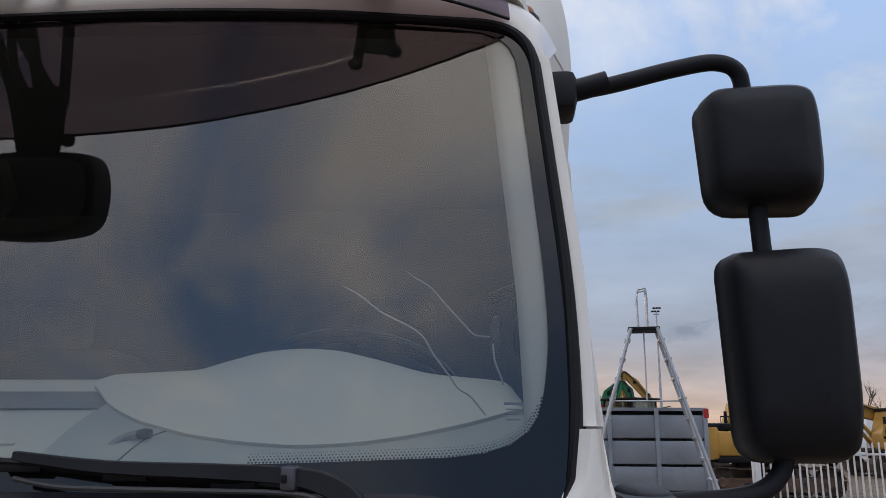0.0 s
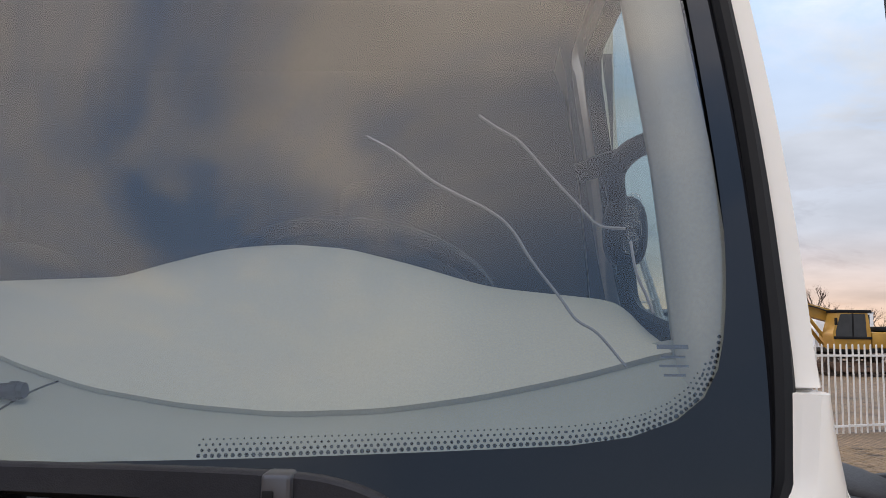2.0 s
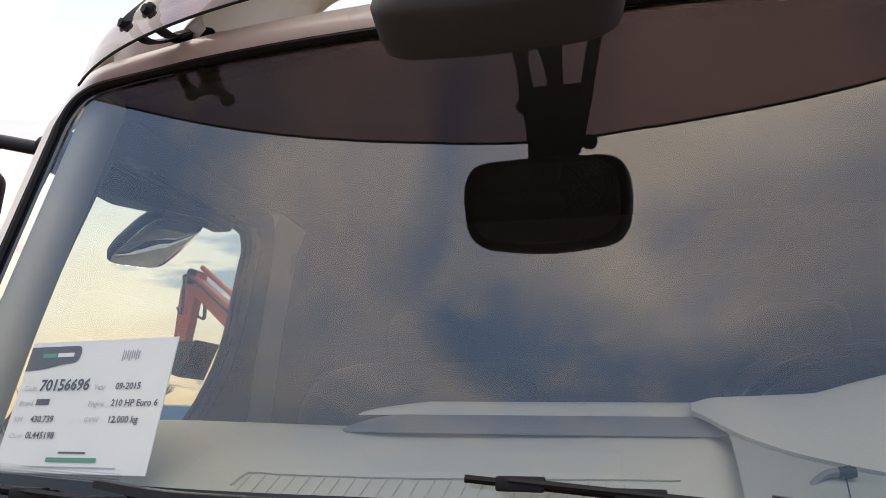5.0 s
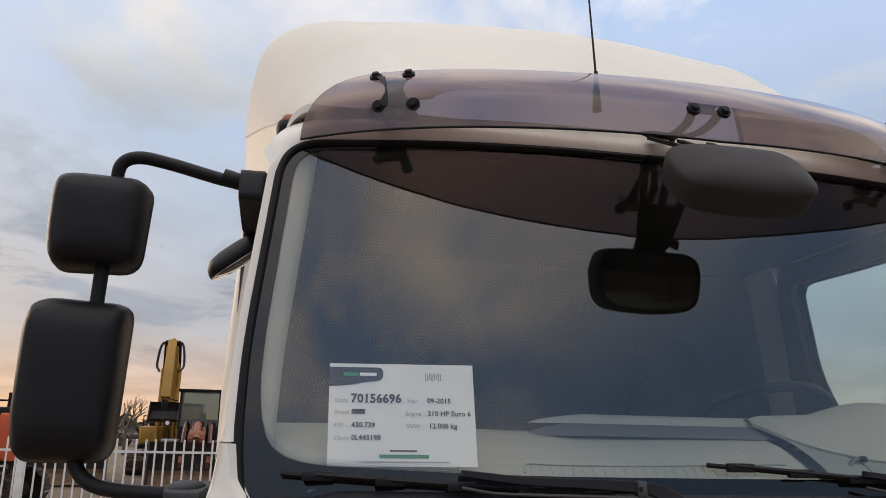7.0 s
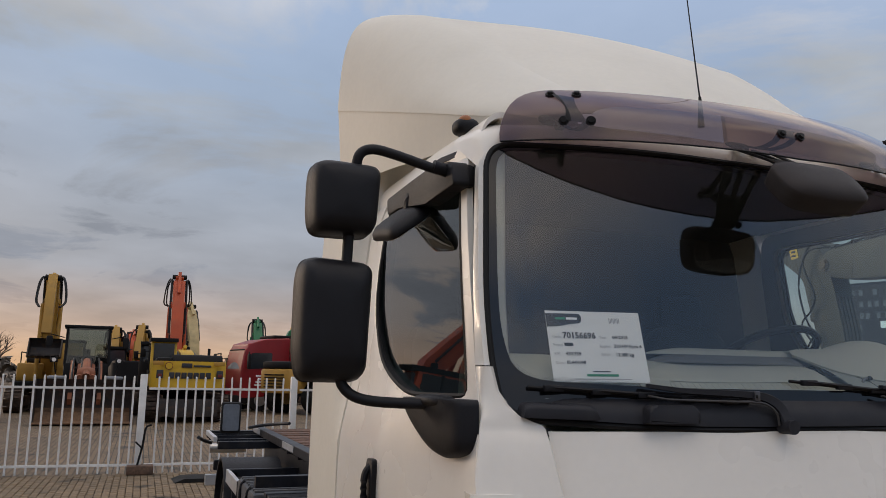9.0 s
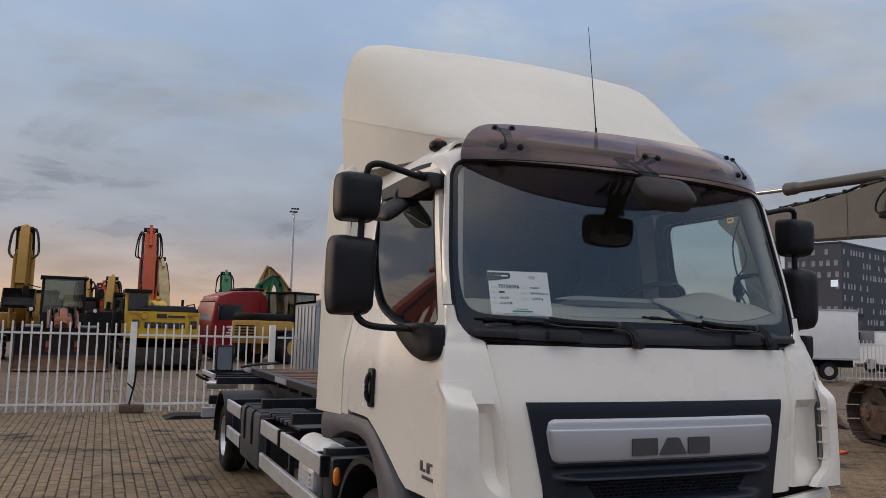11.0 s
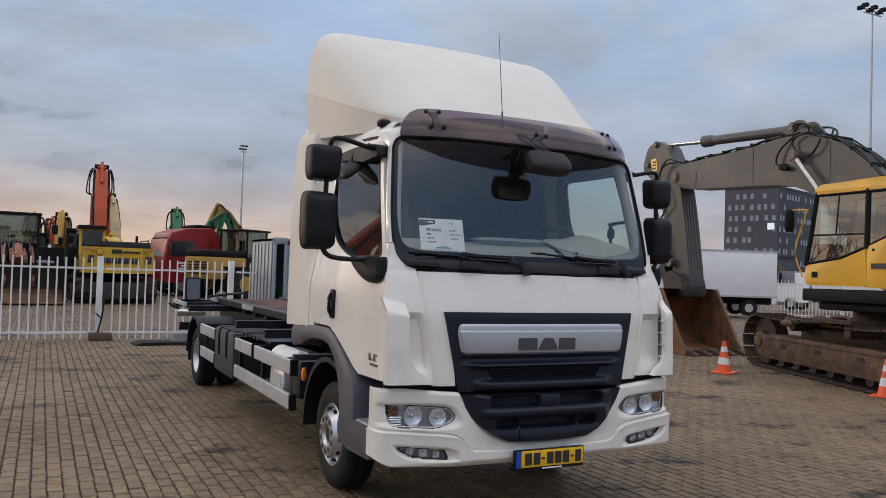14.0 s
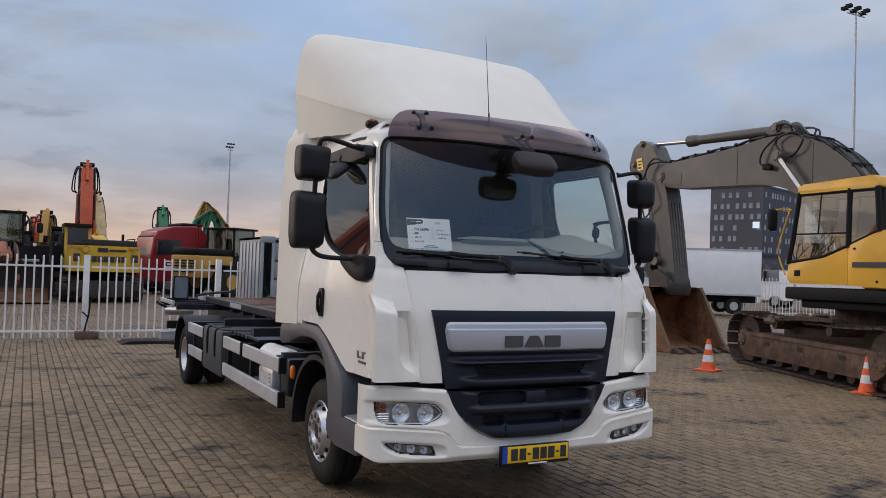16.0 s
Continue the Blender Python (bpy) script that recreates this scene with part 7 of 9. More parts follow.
def excavator(label, at, heading, paint, boom, stick, bucket=None, boom_paint=None, swing=0.0, tracked=True, scale=1.0, cab=True, group="machines in the yard"):
    """A crawler excavator; boom and stick are (y, z, height) stations from the machine's middle, forwards along y."""
    ex = thing("excavator", label, "excavator", at, heading, group)
    ex.scale = (scale,) * 3
    bp = boom_paint or paint
    for x in (-1.15, 1.15):
        track_unit(ex, x, 0.6, 4.2, 0.95, 30)
    up = Matrix.Rotation(radians(swing), 4, "Z")

    def put(name, bm, mat, parent=ex, lab=""):
        bmesh.ops.transform(bm, matrix=up, verts=bm.verts[:])
        return part(name, bm, mat, parent, lab)
    bm = B()
    rod(bm, (0, 0, 0.75), (0, 0, 1.06), 0.7, seg=24)
    put("slew_ring", bm, BLACK_M)
    bm = B()
    box(bm, (-1.25, -1.7, 1.05), (1.25, 1.35, 1.25), bevel=0.04)
    put("deck", bm, BLACK_M)
    bm = B()
    box(bm, (0.25, -1.7, 1.25), (1.25, 0.9, 2.0), bevel=0.08)
    box(bm, (-1.25, -1.7, 1.25), (0.3, -0.3, 2.0), bevel=0.08)
    put("engine_cover", bm, paint)
    bm = B()
    tube(bm, [(1.15, -1.5, 2.0), (1.15, -1.5, 2.45), (1.15, 0.6, 2.45), (1.15, 0.6, 2.0)], 0.025, 5, 2, False)
    put("handrail", bm, BLACK_M)
    bm = B()
    rod(bm, (0.75, -1.2, 2.0), (0.75, -1.2, 2.62), 0.06, 0.05, seg=10)
    put("exhaust_pipe", bm, BLACK_M)
    bm = B()
    out = rounded([(-1.32, -1.6), (1.32, -1.6), (1.28, -2.25), (0.9, -2.62), (-0.9, -2.62), (-1.28, -2.25)], 0.25, 5)
    prism(bm, out, "z", 1.15, 2.12, bevel=0.07)
    put("counterweight", bm, paint)
    bm = B()
    box(bm, (-1.1, -1.9, 2.03), (1.1, -0.6, 2.25), bevel=0.07)
    put("hood", bm, BLACK_M)
    if cab:
        bm = B()
        prism(bm, rounded([(-0.2, 1.2), (1.45, 1.2), (1.55, 1.9), (1.25, 2.92), (-0.1, 2.95), (-0.25, 2.0)], 0.1, 4), "x", -1.25, -0.32, bevel=0.03)
        cb = put("cab", bm, bp if bp is paint else paint)
        bm = B()
        prism(bm, rounded([(-0.05, 1.75), (1.38, 1.75), (1.42, 1.95), (1.17, 2.80), (0.0, 2.82)], 0.06, 3), "x", -1.262, -0.308)
        prism(bm, [(-1.15, 1.75), (-0.42, 1.75), (-0.42, 2.80), (-1.15, 2.80)], "y", -0.27, -0.17)
        put("cab_window", bm, CAB_GLASS_FAR, cb)
        for lo, hi in (((-1.28, -0.30, 2.86), (-0.29, 1.30, 3.0)), ((-1.275, 0.55, 1.75), (-1.255, 0.63, 2.85)), ((-1.28, -0.28, 1.66), (-0.29, 1.50, 1.78))):
            bm = B()
            box(bm, lo, hi, bevel=0.008)
            put("cab_frame", bm, BLACK_M, cb)
        bm = B()
        tube(bm, [(-1.22, 1.35, 2.5), (-1.45, 1.5, 2.55)], 0.02, 5, 2)
        box(bm, (-1.55, 1.46, 2.30), (-1.36, 1.52, 2.62), bevel=0.02)
        put("machine_mirror", bm, BLACK_M, cb)
    bm = B()
    beam(bm, boom, 0.5, 0.15)
    b = put("boom", bm, bp)
    bm = B()
    beam(bm, stick, 0.36, 0.15)
    put("stick", bm, bp)
    # hose bundles along both flanks, sagging in loops at the joint
    top, s0, s1 = boom[-1], stick[0], stick[len(stick) // 2]
    rn = random.Random(int(at[0] * 10 + at[1]))
    for x in (-0.20, -0.15, 0.45, 0.50):
        o = rn.uniform(-0.06, 0.06)
        side = -1 if x < 0.15 else 1
        bm = B()
        tube(bm, [(x, y, z + h * (0.25 + o)) for y, z, h in boom[1:]] + [(x + side * 0.16, top[0] * 0.6 + s1[0] * 0.4, top[1] - 0.15 + o), (x + side * (0.22 + o), s1[0] - 0.1, top[1] - 0.9), (x + side * 0.06, s1[0] + 0.15, s1[1] - 0.5)], 0.032, 5, 4)
        put("hydraulic_hose", bm, HOSE)
    for k in range(1, len(boom)):
        bm = B()
        y, z, h = boom[k]
        box(bm, (-0.17, y - 0.10, z - h * 0.2), (0.47, y + 0.10, z + h * 0.2), bevel=0.02)
        put("boom_boss", bm, BLACK_M if k % 2 else bp)
    bm = B()
    rod(bm, (-0.16, s0[0] + 0.05, s0[1] - 0.05), (0.46, s0[0] + 0.05, s0[1] - 0.05), 0.11, seg=12)
    put("stick_pin", bm, BLACK_M)
    bm = B()
    rod(bm, (0.15, boom[-2][0] - 0.25, boom[-2][1] + boom[-2][2] * 0.75), (0.15, s0[0] - 0.1, s0[1] + 0.15), 0.075, seg=10)
    put("stick_cylinder", bm, bp)
    m = boom[len(boom) // 2]
    for x in (-0.2, 0.5):
        bm = B()
        rod(bm, (x, 1.1, 1.35), (x, m[0], m[1] - 0.1), 0.085, seg=10)
        put("boom_cylinder", bm, bp)
    if bucket:
        bm = B()
        digger_bucket(bm, bucket[:2], 1.25, bucket[2], bucket[3])
        for v in bm.verts:
            v.co.x += 0.15
        put("bucket", bm, BUCKET_DARK)
    return ex, up

# ---- fences ----
def fence_run(x0, y0, x1, y1, posts, label, step=0.160, height=1.66):
    """White steel bar fence between two places; posts: shares of the length where a thick post stands."""
    f = thing("fence", label, "fence", (x0, y0, 0), math.degrees(math.atan2(y1 - y0, x1 - x0)))
    length = math.hypot(x1 - x0, y1 - y0)
    for z in (0.14, height - 0.20):
        bm = B()
        box(bm, (0, -0.018, z - 0.02), (length, 0.018, z + 0.02))
        part("fence_rail", bm, WHITE_STEEL, f, smooth=False)
    bmx = B()
    rod(bmx, (0, 0, 0.0), (0, 0, height), 0.017, seg=8)
    rod(bmx, (0, 0, height), (0, 0, height + 0.02), 0.017, 0.004, seg=8)
    first = part("fence_bar", bmx, WHITE_STEEL, f)
    n = int(length / step)
    for k in range(1, n):
        o = first if k == 1 else new("fence_bar", first.data)
        o.parent = f
        o.matrix_basis = Matrix.Translation((k * step, 0, 0))
    for s in posts:
        bm = B()
        box(bm, (s * length - 0.06, -0.05, 0.0), (s * length + 0.06, 0.05, height + 0.05), bevel=0.006)
        part("fence_post", bm, WHITE_STEEL, f)
    return f


fence_run(-1.90, 13.45, -11.5, 13.75, (0.0, 0.34, 0.67, 1.0), "white steel bar fence along the yard")
fence_run(-1.80, 13.45, 0.80, 13.60, (1.0,), "white sliding gate of steel bars")
fence_run(0.92, 13.62, 1.7, 13.7, (), "short white fence end beside the container")
fence_run(5.1, 13.85, 14.0, 18.0, (0.0, 0.5, 1.0), "white steel bar fence beside the gate opening")
fence_run(26.6, 21.8, 33.5, 18.0, (0.0, 0.5, 1.0), "white bar fence beyond the excavator", 0.16, 1.75)
for x, y in ((-1.86, 13.35), (5.1, 13.75)):
    foot = thing("gate_foot", "dark concrete block at the foot of a gate post", "block", (x, y, 0))
    bm = B()
    box(bm, (-0.22, -0.18, 0.0), (0.22, 0.10, 0.15), bevel=0.02)
    part("block", bm, TRACK_FRAME, foot)
    bm = B()
    tube(bm, [(-0.05, -0.06, 0.14), (0.02, -0.08, 0.5), (0.05, -0.10, 0.78), (0.14, -0.12, 0.84)], 0.018, 6, 4)
    tube(bm, [(0.0, -0.08, 0.45), (-0.10, -0.10, 0.55)], 0.016, 6, 3)
    part("gate_bolt", bm, BLACK_M, foot)
mat_ = thing("rubber_mat", "flat dark rubber ramp lying on the paving", "mat", (-0.75, 12.3, 0), 3)
bm = B()
prism(bm, [(-0.6, 0.0), (0.6, 0.0), (0.45, 0.06), (-0.45, 0.06)], "y", -0.3, 0.3)
part("ramp", bm, RUBBER, mat_)

# ---- traffic cones ----
def cone(at):
    c = thing("traffic_cone", "orange and white traffic cone on the paving", "cone", at, 20, "traffic cones")
    bm = B()
    box(bm, (-0.19, -0.19, 0.0), (0.19, 0.19, 0.03), bevel=0.01)
    part("base", bm, CONE_O, c)
    for z0, z1, m in ((0.03, 0.16, CONE_O), (0.16, 0.28, CONE_W), (0.28, 0.38, CONE_O), (0.38, 0.47, CONE_W), (0.47, 0.56, CONE_O)):
        r = lambda z: 0.135 - 0.185 * z
        bm = B()
        rod(bm, (0, 0, z0), (0, 0, z1), r(z0), r(z1), seg=24)
        part("cone_band", bm, m, c)


cone((7.86, 5.94, 0))
cone((8.21, 3.14, 0))

# ---- the large excavator beside the truck ----
big = thing("excavator", "grey and golden-yellow crawler excavator with a rusty bucket on the ground", "excavator", (10.18, 4.2, 0), -3.0, "machines in the yard")
under = new("undercarriage")
under.parent = big
under.matrix_basis = pose(0, 0, 0, 0, 0, -17.6)
for x in (-1.25, 1.25):
    track_unit(under, x, 0.62, 5.0, 1.02, 46)
bm = B()
box(bm, (-0.95, -1.3, 0.45), (0.95, 1.3, 0.85), bevel=0.08)
rod(bm, (0, 0, 0.8), (0, 0, 1.22), 0.75, seg=28)
part("centre_frame", bm, TRACK, big)
bm = B()
box(bm, (-1.45, -2.2, 1.34), (1.45, 0.82, 1.55), bevel=0.03)
part("deck", bm, BLACK_M, big)
bm = B()
box(bm, (-1.30, -2.1, 1.20), (1.30, 0.6, 1.34), bevel=0.03)
part("deck_underside", bm, BLACK_M, big)
bm = B()
prism(bm, rounded([(-0.435, 1.60), (-0.435, 2.25), (-0.97, 2.47), (-1.5, 2.56), (-2.9, 2.56), (-2.9, 1.57)], [0.02, 0.03, 0.15, 0.1, 0.05, 0.05], 4), "x", -1.46, -0.45, bevel=0.02)
panel = part("side_panel", bm, YELLOW_V, big, "golden-yellow side panel with a dark maker's bar")
bm = B()
box(bm, (-1.474, -1.22, 1.90), (-1.459, -0.52, 1.985))
part("maker_bar", bm, INK, panel, smooth=False)
for y in (-1.45, -2.2):
    bm = B()
    box(bm, (-1.466, y, 1.62), (-1.456, y + 0.012, 2.5))
    part("panel_joint", bm, BLACK_M, panel, smooth=False)
for y, z in ((-0.95, 1.68), (-0.55, 2.20)):
    bm = B()
    rod(bm, (-1.466, y, z), (-1.458, y, z), 0.022, seg=12)
    part("panel_lock", bm, BLACK_M, panel, smooth=False)
bm = B()
box(bm, (0.45, -2.9, 1.55), (1.46, 0.8, 2.45), bevel=0.06)
box(bm, (-0.45, -2.9, 1.55), (0.45, -0.8, 2.3), bevel=0.05)
part("engine_cover", bm, YELLOW_V, big)
bm = B()
prism(bm, rounded([(-1.46, -2.8), (1.46, -2.8), (1.35, -3.4), (0.8, -3.75), (-0.8, -3.75), (-1.35, -3.4)], 0.25, 4), "z", 1.35, 2.55, bevel=0.08)
part("counterweight", bm, GREY_BOOM, big)
# cab
bm = B()
prism(bm, rounded([(-0.42, 1.61), (0.74, 1.61), (0.775, 1.72), (0.745, 1.955), (0.04, 2.06), (-0.42, 2.235)], [0.02, 0.06, 0.04, 0.03, 0.2, 0.02], 4), "x", -1.45, -0.45, bevel=0.02)
cabv = part("cab", bm, YELLOW_V, big, "golden-yellow cab with large dark windows")
bm = B()
box(bm, (-1.462, 0.50, 1.74), (-1.444, 0.62, 1.84), bevel=0.01)
part("door_latch", bm, BLACK_M, cabv)
bm = B()
prism(bm, rounded([(-0.98, 3.16), (0.55, 3.15), (0.60, 3.20), (0.50, 3.31), (-0.90, 3.36)], 0.05, 4), "x", -1.47, -0.43, bevel=0.03)
part("cab_roof", bm, YELLOW_V, cabv)
for x in (-1.44, -0.50):
    for pts, r in (([(0.755, 1.95), (0.66, 2.40), (0.54, 3.18)], 0.042), ([(-0.42, 2.22), (-0.435, 3.18)], 0.045), ([(-0.97, 2.46), (-0.93, 3.18)], 0.050), ([(0.50, 3.14), (-0.95, 3.14)], 0.035), ([(0.745, 1.97), (0.04, 2.075), (-0.42, 2.25), (-0.97, 2.49)], 0.026), ([(0.64, 2.46), (-0.42, 2.46)], 0.016), ([(0.16, 2.46), (0.10, 3.14)], 0.014)):
        bm = B()
        tube(bm, [(x, y, z) for y, z in pts], r, 6, 4, False)
        part("cab_frame", bm, BLACK_M, cabv)
bm = B()
tube(bm, [(-1.44, 0.53, 3.16), (-0.5, 0.53, 3.16)], 0.03, 6, 2)
part("cab_frame", bm, BLACK_M, cabv)
for poly in ([(0.72, 1.99), (0.53, 3.13), (-0.40, 3.13), (-0.40, 2.25), (0.04, 2.09)], [(-0.46, 2.28), (-0.46, 3.13), (-0.91, 3.13), (-0.94, 2.48)]):
    bm = B()
    prism(bm, poly, "x", -1.445, -1.439)
    part("cab_window", bm, CLEAR_PANE, cabv, smooth=False)
bm = B()
prism(bm, [(-1.42, 1.98), (-0.5, 1.98), (-0.5, 3.14), (-1.42, 3.14)], "y", 0.60, 0.61)
part("front_window", bm, CLEAR_PANE, cabv, smooth=False)
bm = B()
box(bm, (-1.40, -0.99, 2.0), (-0.50, -0.95, 3.16))
part("cab_rear_wall", bm, BLACK_M, cabv, smooth=False)
bm = B()
blob(bm, (-0.95, -0.25, 2.15), (0.28, 0.28, 0.12), 4)
blob(bm, (-0.95, -0.45, 2.55), (0.26, 0.09, 0.42), 4)
part("operator_seat", bm, SEAT_CLOTH, cabv)
bm = B()
box(bm, (-1.40, 0.30, 2.0), (-1.05, 0.62, 2.32), bevel=0.05)
part("console", bm, BLACK_M, cabv)
bm = B()
tube(bm, [(-1.40, 0.75, 2.9), (-1.56, 0.95, 2.9), (-1.60, 0.98, 2.8)], 0.015, 6, 3)
tube(bm, [(-1.44, 0.82, 1.75), (-1.50, 0.93, 2.2), (-1.47, 0.72, 2.9)], 0.015, 6, 4)
part("handrail", bm, YELLOW_V, cabv)
bm = B()
blob(bm, (-1.60, 0.98, 2.72), (0.09, 0.05, 0.20), 4)
part("machine_mirror", bm, BLACK_M, cabv)
bm = B()
box(bm, (-1.30, 0.80, 1.70), (-1.15, 0.83, 1.86), bevel=0.01)
part("work_lamp", bm, BLACK_M, cabv)
# boom, stick and rams, drawn as plates in the machine's middle plane
BOOM_TOP = [(5.62, 4.16), (5.45, 4.29), (4.74, 4.34), (3.32, 4.42), (2.40, 4.52), (1.74, 4.46), (1.20, 4.29), (0.66, 3.94), (0.28, 3.55), (0.02, 3.0), (-0.02, 2.3), (0.10, 1.75)]
BOOM_LOW = [(0.62, 1.75), (0.85, 2.5), (1.25, 3.05), (1.90, 3.44), (2.53, 3.58), (3.29, 3.62), (4.4, 3.67), (5.25, 3.73), (5.58, 3.90)]
bm = B()
outline = [tuple(p) for p in curve_points([Vector((a, b, 0)) for a, b in BOOM_TOP], 4)] + [tuple(p) for p in curve_points([Vector((a, b, 0)) for a, b in BOOM_LOW], 3)]
prism(bm, [(p[0], p[1]) for p in outline], "x", -0.26, 0.26, bevel=0.012)
boomv = part("boom", bm, GREY_BOOM, big, "grey painted arched boom", angle=25)
bm = B()
prism(bm, rounded([(6.34, 4.99), (5.98, 4.84), (5.70, 4.38), (5.44, 3.74), (5.26, 2.9), (5.09, 1.84), (5.03, 1.42), (5.46, 1.40), (5.56, 1.60), (6.09, 3.35), (6.18, 3.82), (6.86, 4.32), (6.68, 4.86)], [0.08, 0.1, 0.2, 0.2, 0.2, 0.1, 0.06, 0.06, 0.1, 0.2, 0.2, 0.15, 0.12], 5), "x", -0.21, 0.21, bevel=0.012)
stickv = part("stick", bm, GREY_BOOM, big, "grey painted dipper stick", angle=25)
bm = B()
prism(bm, rounded([(6.54, 4.55), (6.34, 4.57), (6.27, 4.27), (6.47, 4.25)], 0.02, 3), "x", -0.2215, -0.2115)
plt = part("warning_plate", bm, PLATE_YELLOW, stickv, smooth=False)
for k in range(3):
    bm = B()
    box(bm, (-0.2245, 6.34, 4.30 + 0.08 * k), (-0.2205, 6.46, 4.34 + 0.08 * k))
    part("print_bar", bm, INK, plt, smooth=False)
# long ram above the boom: chrome rod, thick collar, painted barrel
ra, rc, rb = Vector((0, 6.33, 4.90)), Vector((0, 4.86, 4.80)), Vector((0, 2.26, 4.68))
bm = B()
rod(bm, rc, rb, 0.105, seg=20)
barrel = part("stick_cylinder", bm, GREY_BOOM, boomv)
bm = B()
rod(bm, rc.lerp(rb, -0.02), rc.lerp(rb, 0.07), 0.135, 0.13, seg=20)
rod(bm, rc.lerp(rb, 0.07), rc.lerp(rb, 0.11), 0.13, 0.105, seg=20)
part("cylinder_collar", bm, GREY_BOOM, barrel)
bm = B()
rod(bm, ra, rc, 0.052, seg=14)
part("cylinder_rod", bm, CYL_ROD, barrel)
for x in (-0.42, 0.42):
    ram(big, (0.62, 2.40), (1.98, 4.08), 0.085, 0.50, x)
ram(stickv, (6.35, 4.20), (5.95, 2.20), 0.085, 0.6)
for y, z, w, r in ((1.98, 4.08, 0.46, 0.115), (5.55, 4.02, 0.29, 0.12), (2.22, 4.70, 0.24, 0.10), (5.22, 1.50, 0.30, 0.10), (6.33, 4.90, 0.25, 0.08), (6.62, 4.42, 0.24, 0.07)):
    bm = B()
    rod(bm, (-w, y, z), (w, y, z), r, seg=20)
    pin = part("pivot_pin", bm, ALL_STEEL, boomv)
    for sx in (-1, 1):
        bm = B()
        rod(bm, (sx * w, y, z), (sx * (w + 0.03), y, z), r * 0.62, seg=12)
        part("pin_cap", bm, ALL_STEEL, pin)
        for q in range(6):
            bm = B()
            c = (y + r * 0.78 * math.cos(q * 1.047), z + r * 0.78 * math.sin(q * 1.047))
            rod(bm, (sx * w, *c), (sx * (w + 0.018), *c), r * 0.12, seg=6)
            part("pin_bolt", bm, ALL_STEEL, pin)
# lugs for the long ram, doubling plate at the boom's end, weld seams
for sx in (-0.20, 0.14):
    bm = B()
    prism(bm, rounded([(2.62, 4.45), (2.36, 4.78), (2.02, 4.84), (1.66, 4.44)], [0.05, 0.10, 0.10, 0.05], 4), "x", sx, sx + 0.06)
    part("ram_lug", bm, GREY_BOOM, boomv)
for sx in (-0.268, 0.260):
    bm = B()
    prism(bm, rounded([(5.50, 3.86), (4.88, 3.78), (4.84, 4.10), (5.46, 4.16)], 0.06, 4), "x", sx, sx + 0.008)
    part("doubling_plate", bm, GREY_BOOM, boomv)
    for y in (1.30, 3.18):
        bm = B()
        z0 = table(((1.30, 3.12), (3.18, 3.64)), y)
        z1 = table(((1.30, 4.28), (3.18, 4.41)), y)
        box(bm, (sx, y - 0.008, z0), (sx + 0.008, y + 0.008, z1))
        part("weld_seam", bm, GREY_BOOM, boomv)


def boom_top(y):
    return table(sorted(BOOM_TOP[:-2]), y)


# pipes and hoses along the top edge, in clamps
for k, x in enumerate((-0.235, -0.185, -0.13, 0.06, 0.13, 0.20)):
    bm = B()
    tube(bm, [(x, y, boom_top(y) + 0.045 + 0.015 * (k % 2) + 0.018 * math.sin(7 * y + k)) for y in lin(0.25, 5.40, 24)], 0.018, 6, 2)
    part("hydraulic_pipe", bm, HOSE, boomv)
for k in range(13):
    y = 0.45 + k * 0.40
    for sx in (-0.26, 0.02):
        bm = B()
        box(bm, (sx, y - 0.03, boom_top(y) - 0.01), (sx + 0.22, y + 0.03, boom_top(y) + 0.085), bevel=0.008)
        part("hose_clamp", bm, BLACK_M, boomv)
for pts in (((1.98, 4.10), (2.10, 4.40), (1.72, 4.52), (1.55, 4.44)), ((1.80, 4.06), (1.60, 4.12), (1.45, 4.35), (1.62, 4.46)), ((2.30, 3.92), (2.48, 4.00), (2.40, 4.25), (2.12, 4.50)),
            ((5.35, 4.34), (5.75, 4.45), (6.02, 4.10), (5.75, 3.45), (5.95, 3.15)), ((5.35, 4.36), (5.90, 4.30), (6.16, 3.70), (6.00, 3.0), (5.72, 2.55)),
            ((5.95, 3.15), (6.12, 2.9), (5.84, 2.5), (5.66, 2.1)), ((5.86, 2.72), (6.0, 2.4), (5.74, 2.0), (5.60, 1.9)), ((2.05, 4.68), (1.88, 4.70), (1.68, 4.62), (1.60, 4.46)), ((2.15, 4.70), (1.98, 4.72), (1.76, 4.66), (1.74, 4.50))):
    for sx in (-0.285, 0.285):
        bm = B()
        tube(bm, [(sx * (1.0 if q in (0, len(pts) - 1) else 1.22), y, z) for q, (y, z) in enumerate(pts)], 0.020, 6, 6)
        part("hydraulic_hose", bm, HOSE, boomv)
bm = B()
box(bm, (-0.34, 2.28, 3.86), (-0.26, 2.44, 3.98), bevel=0.02)
blob(bm, (-0.33, 2.24, 3.88), (0.05, 0.05, 0.05), 3)
part("work_lamp", bm, BLACK_M, boomv)
# ribbed wear strips on the stick's inner face
for k in range(5):
    bm = B()
    x = -0.16 + k * 0.08
    loft(bm, [[(x - 0.022, y - 0.012, z), (x + 0.022, y - 0.012, z), (x + 0.022, y + 0.03, z), (x - 0.022, y + 0.03, z)] for y, z in ((5.36, 3.42), (5.26, 2.9), (5.10, 1.90))])
    part("wear_strip", bm, ALL_STEEL, stickv, smooth=False)
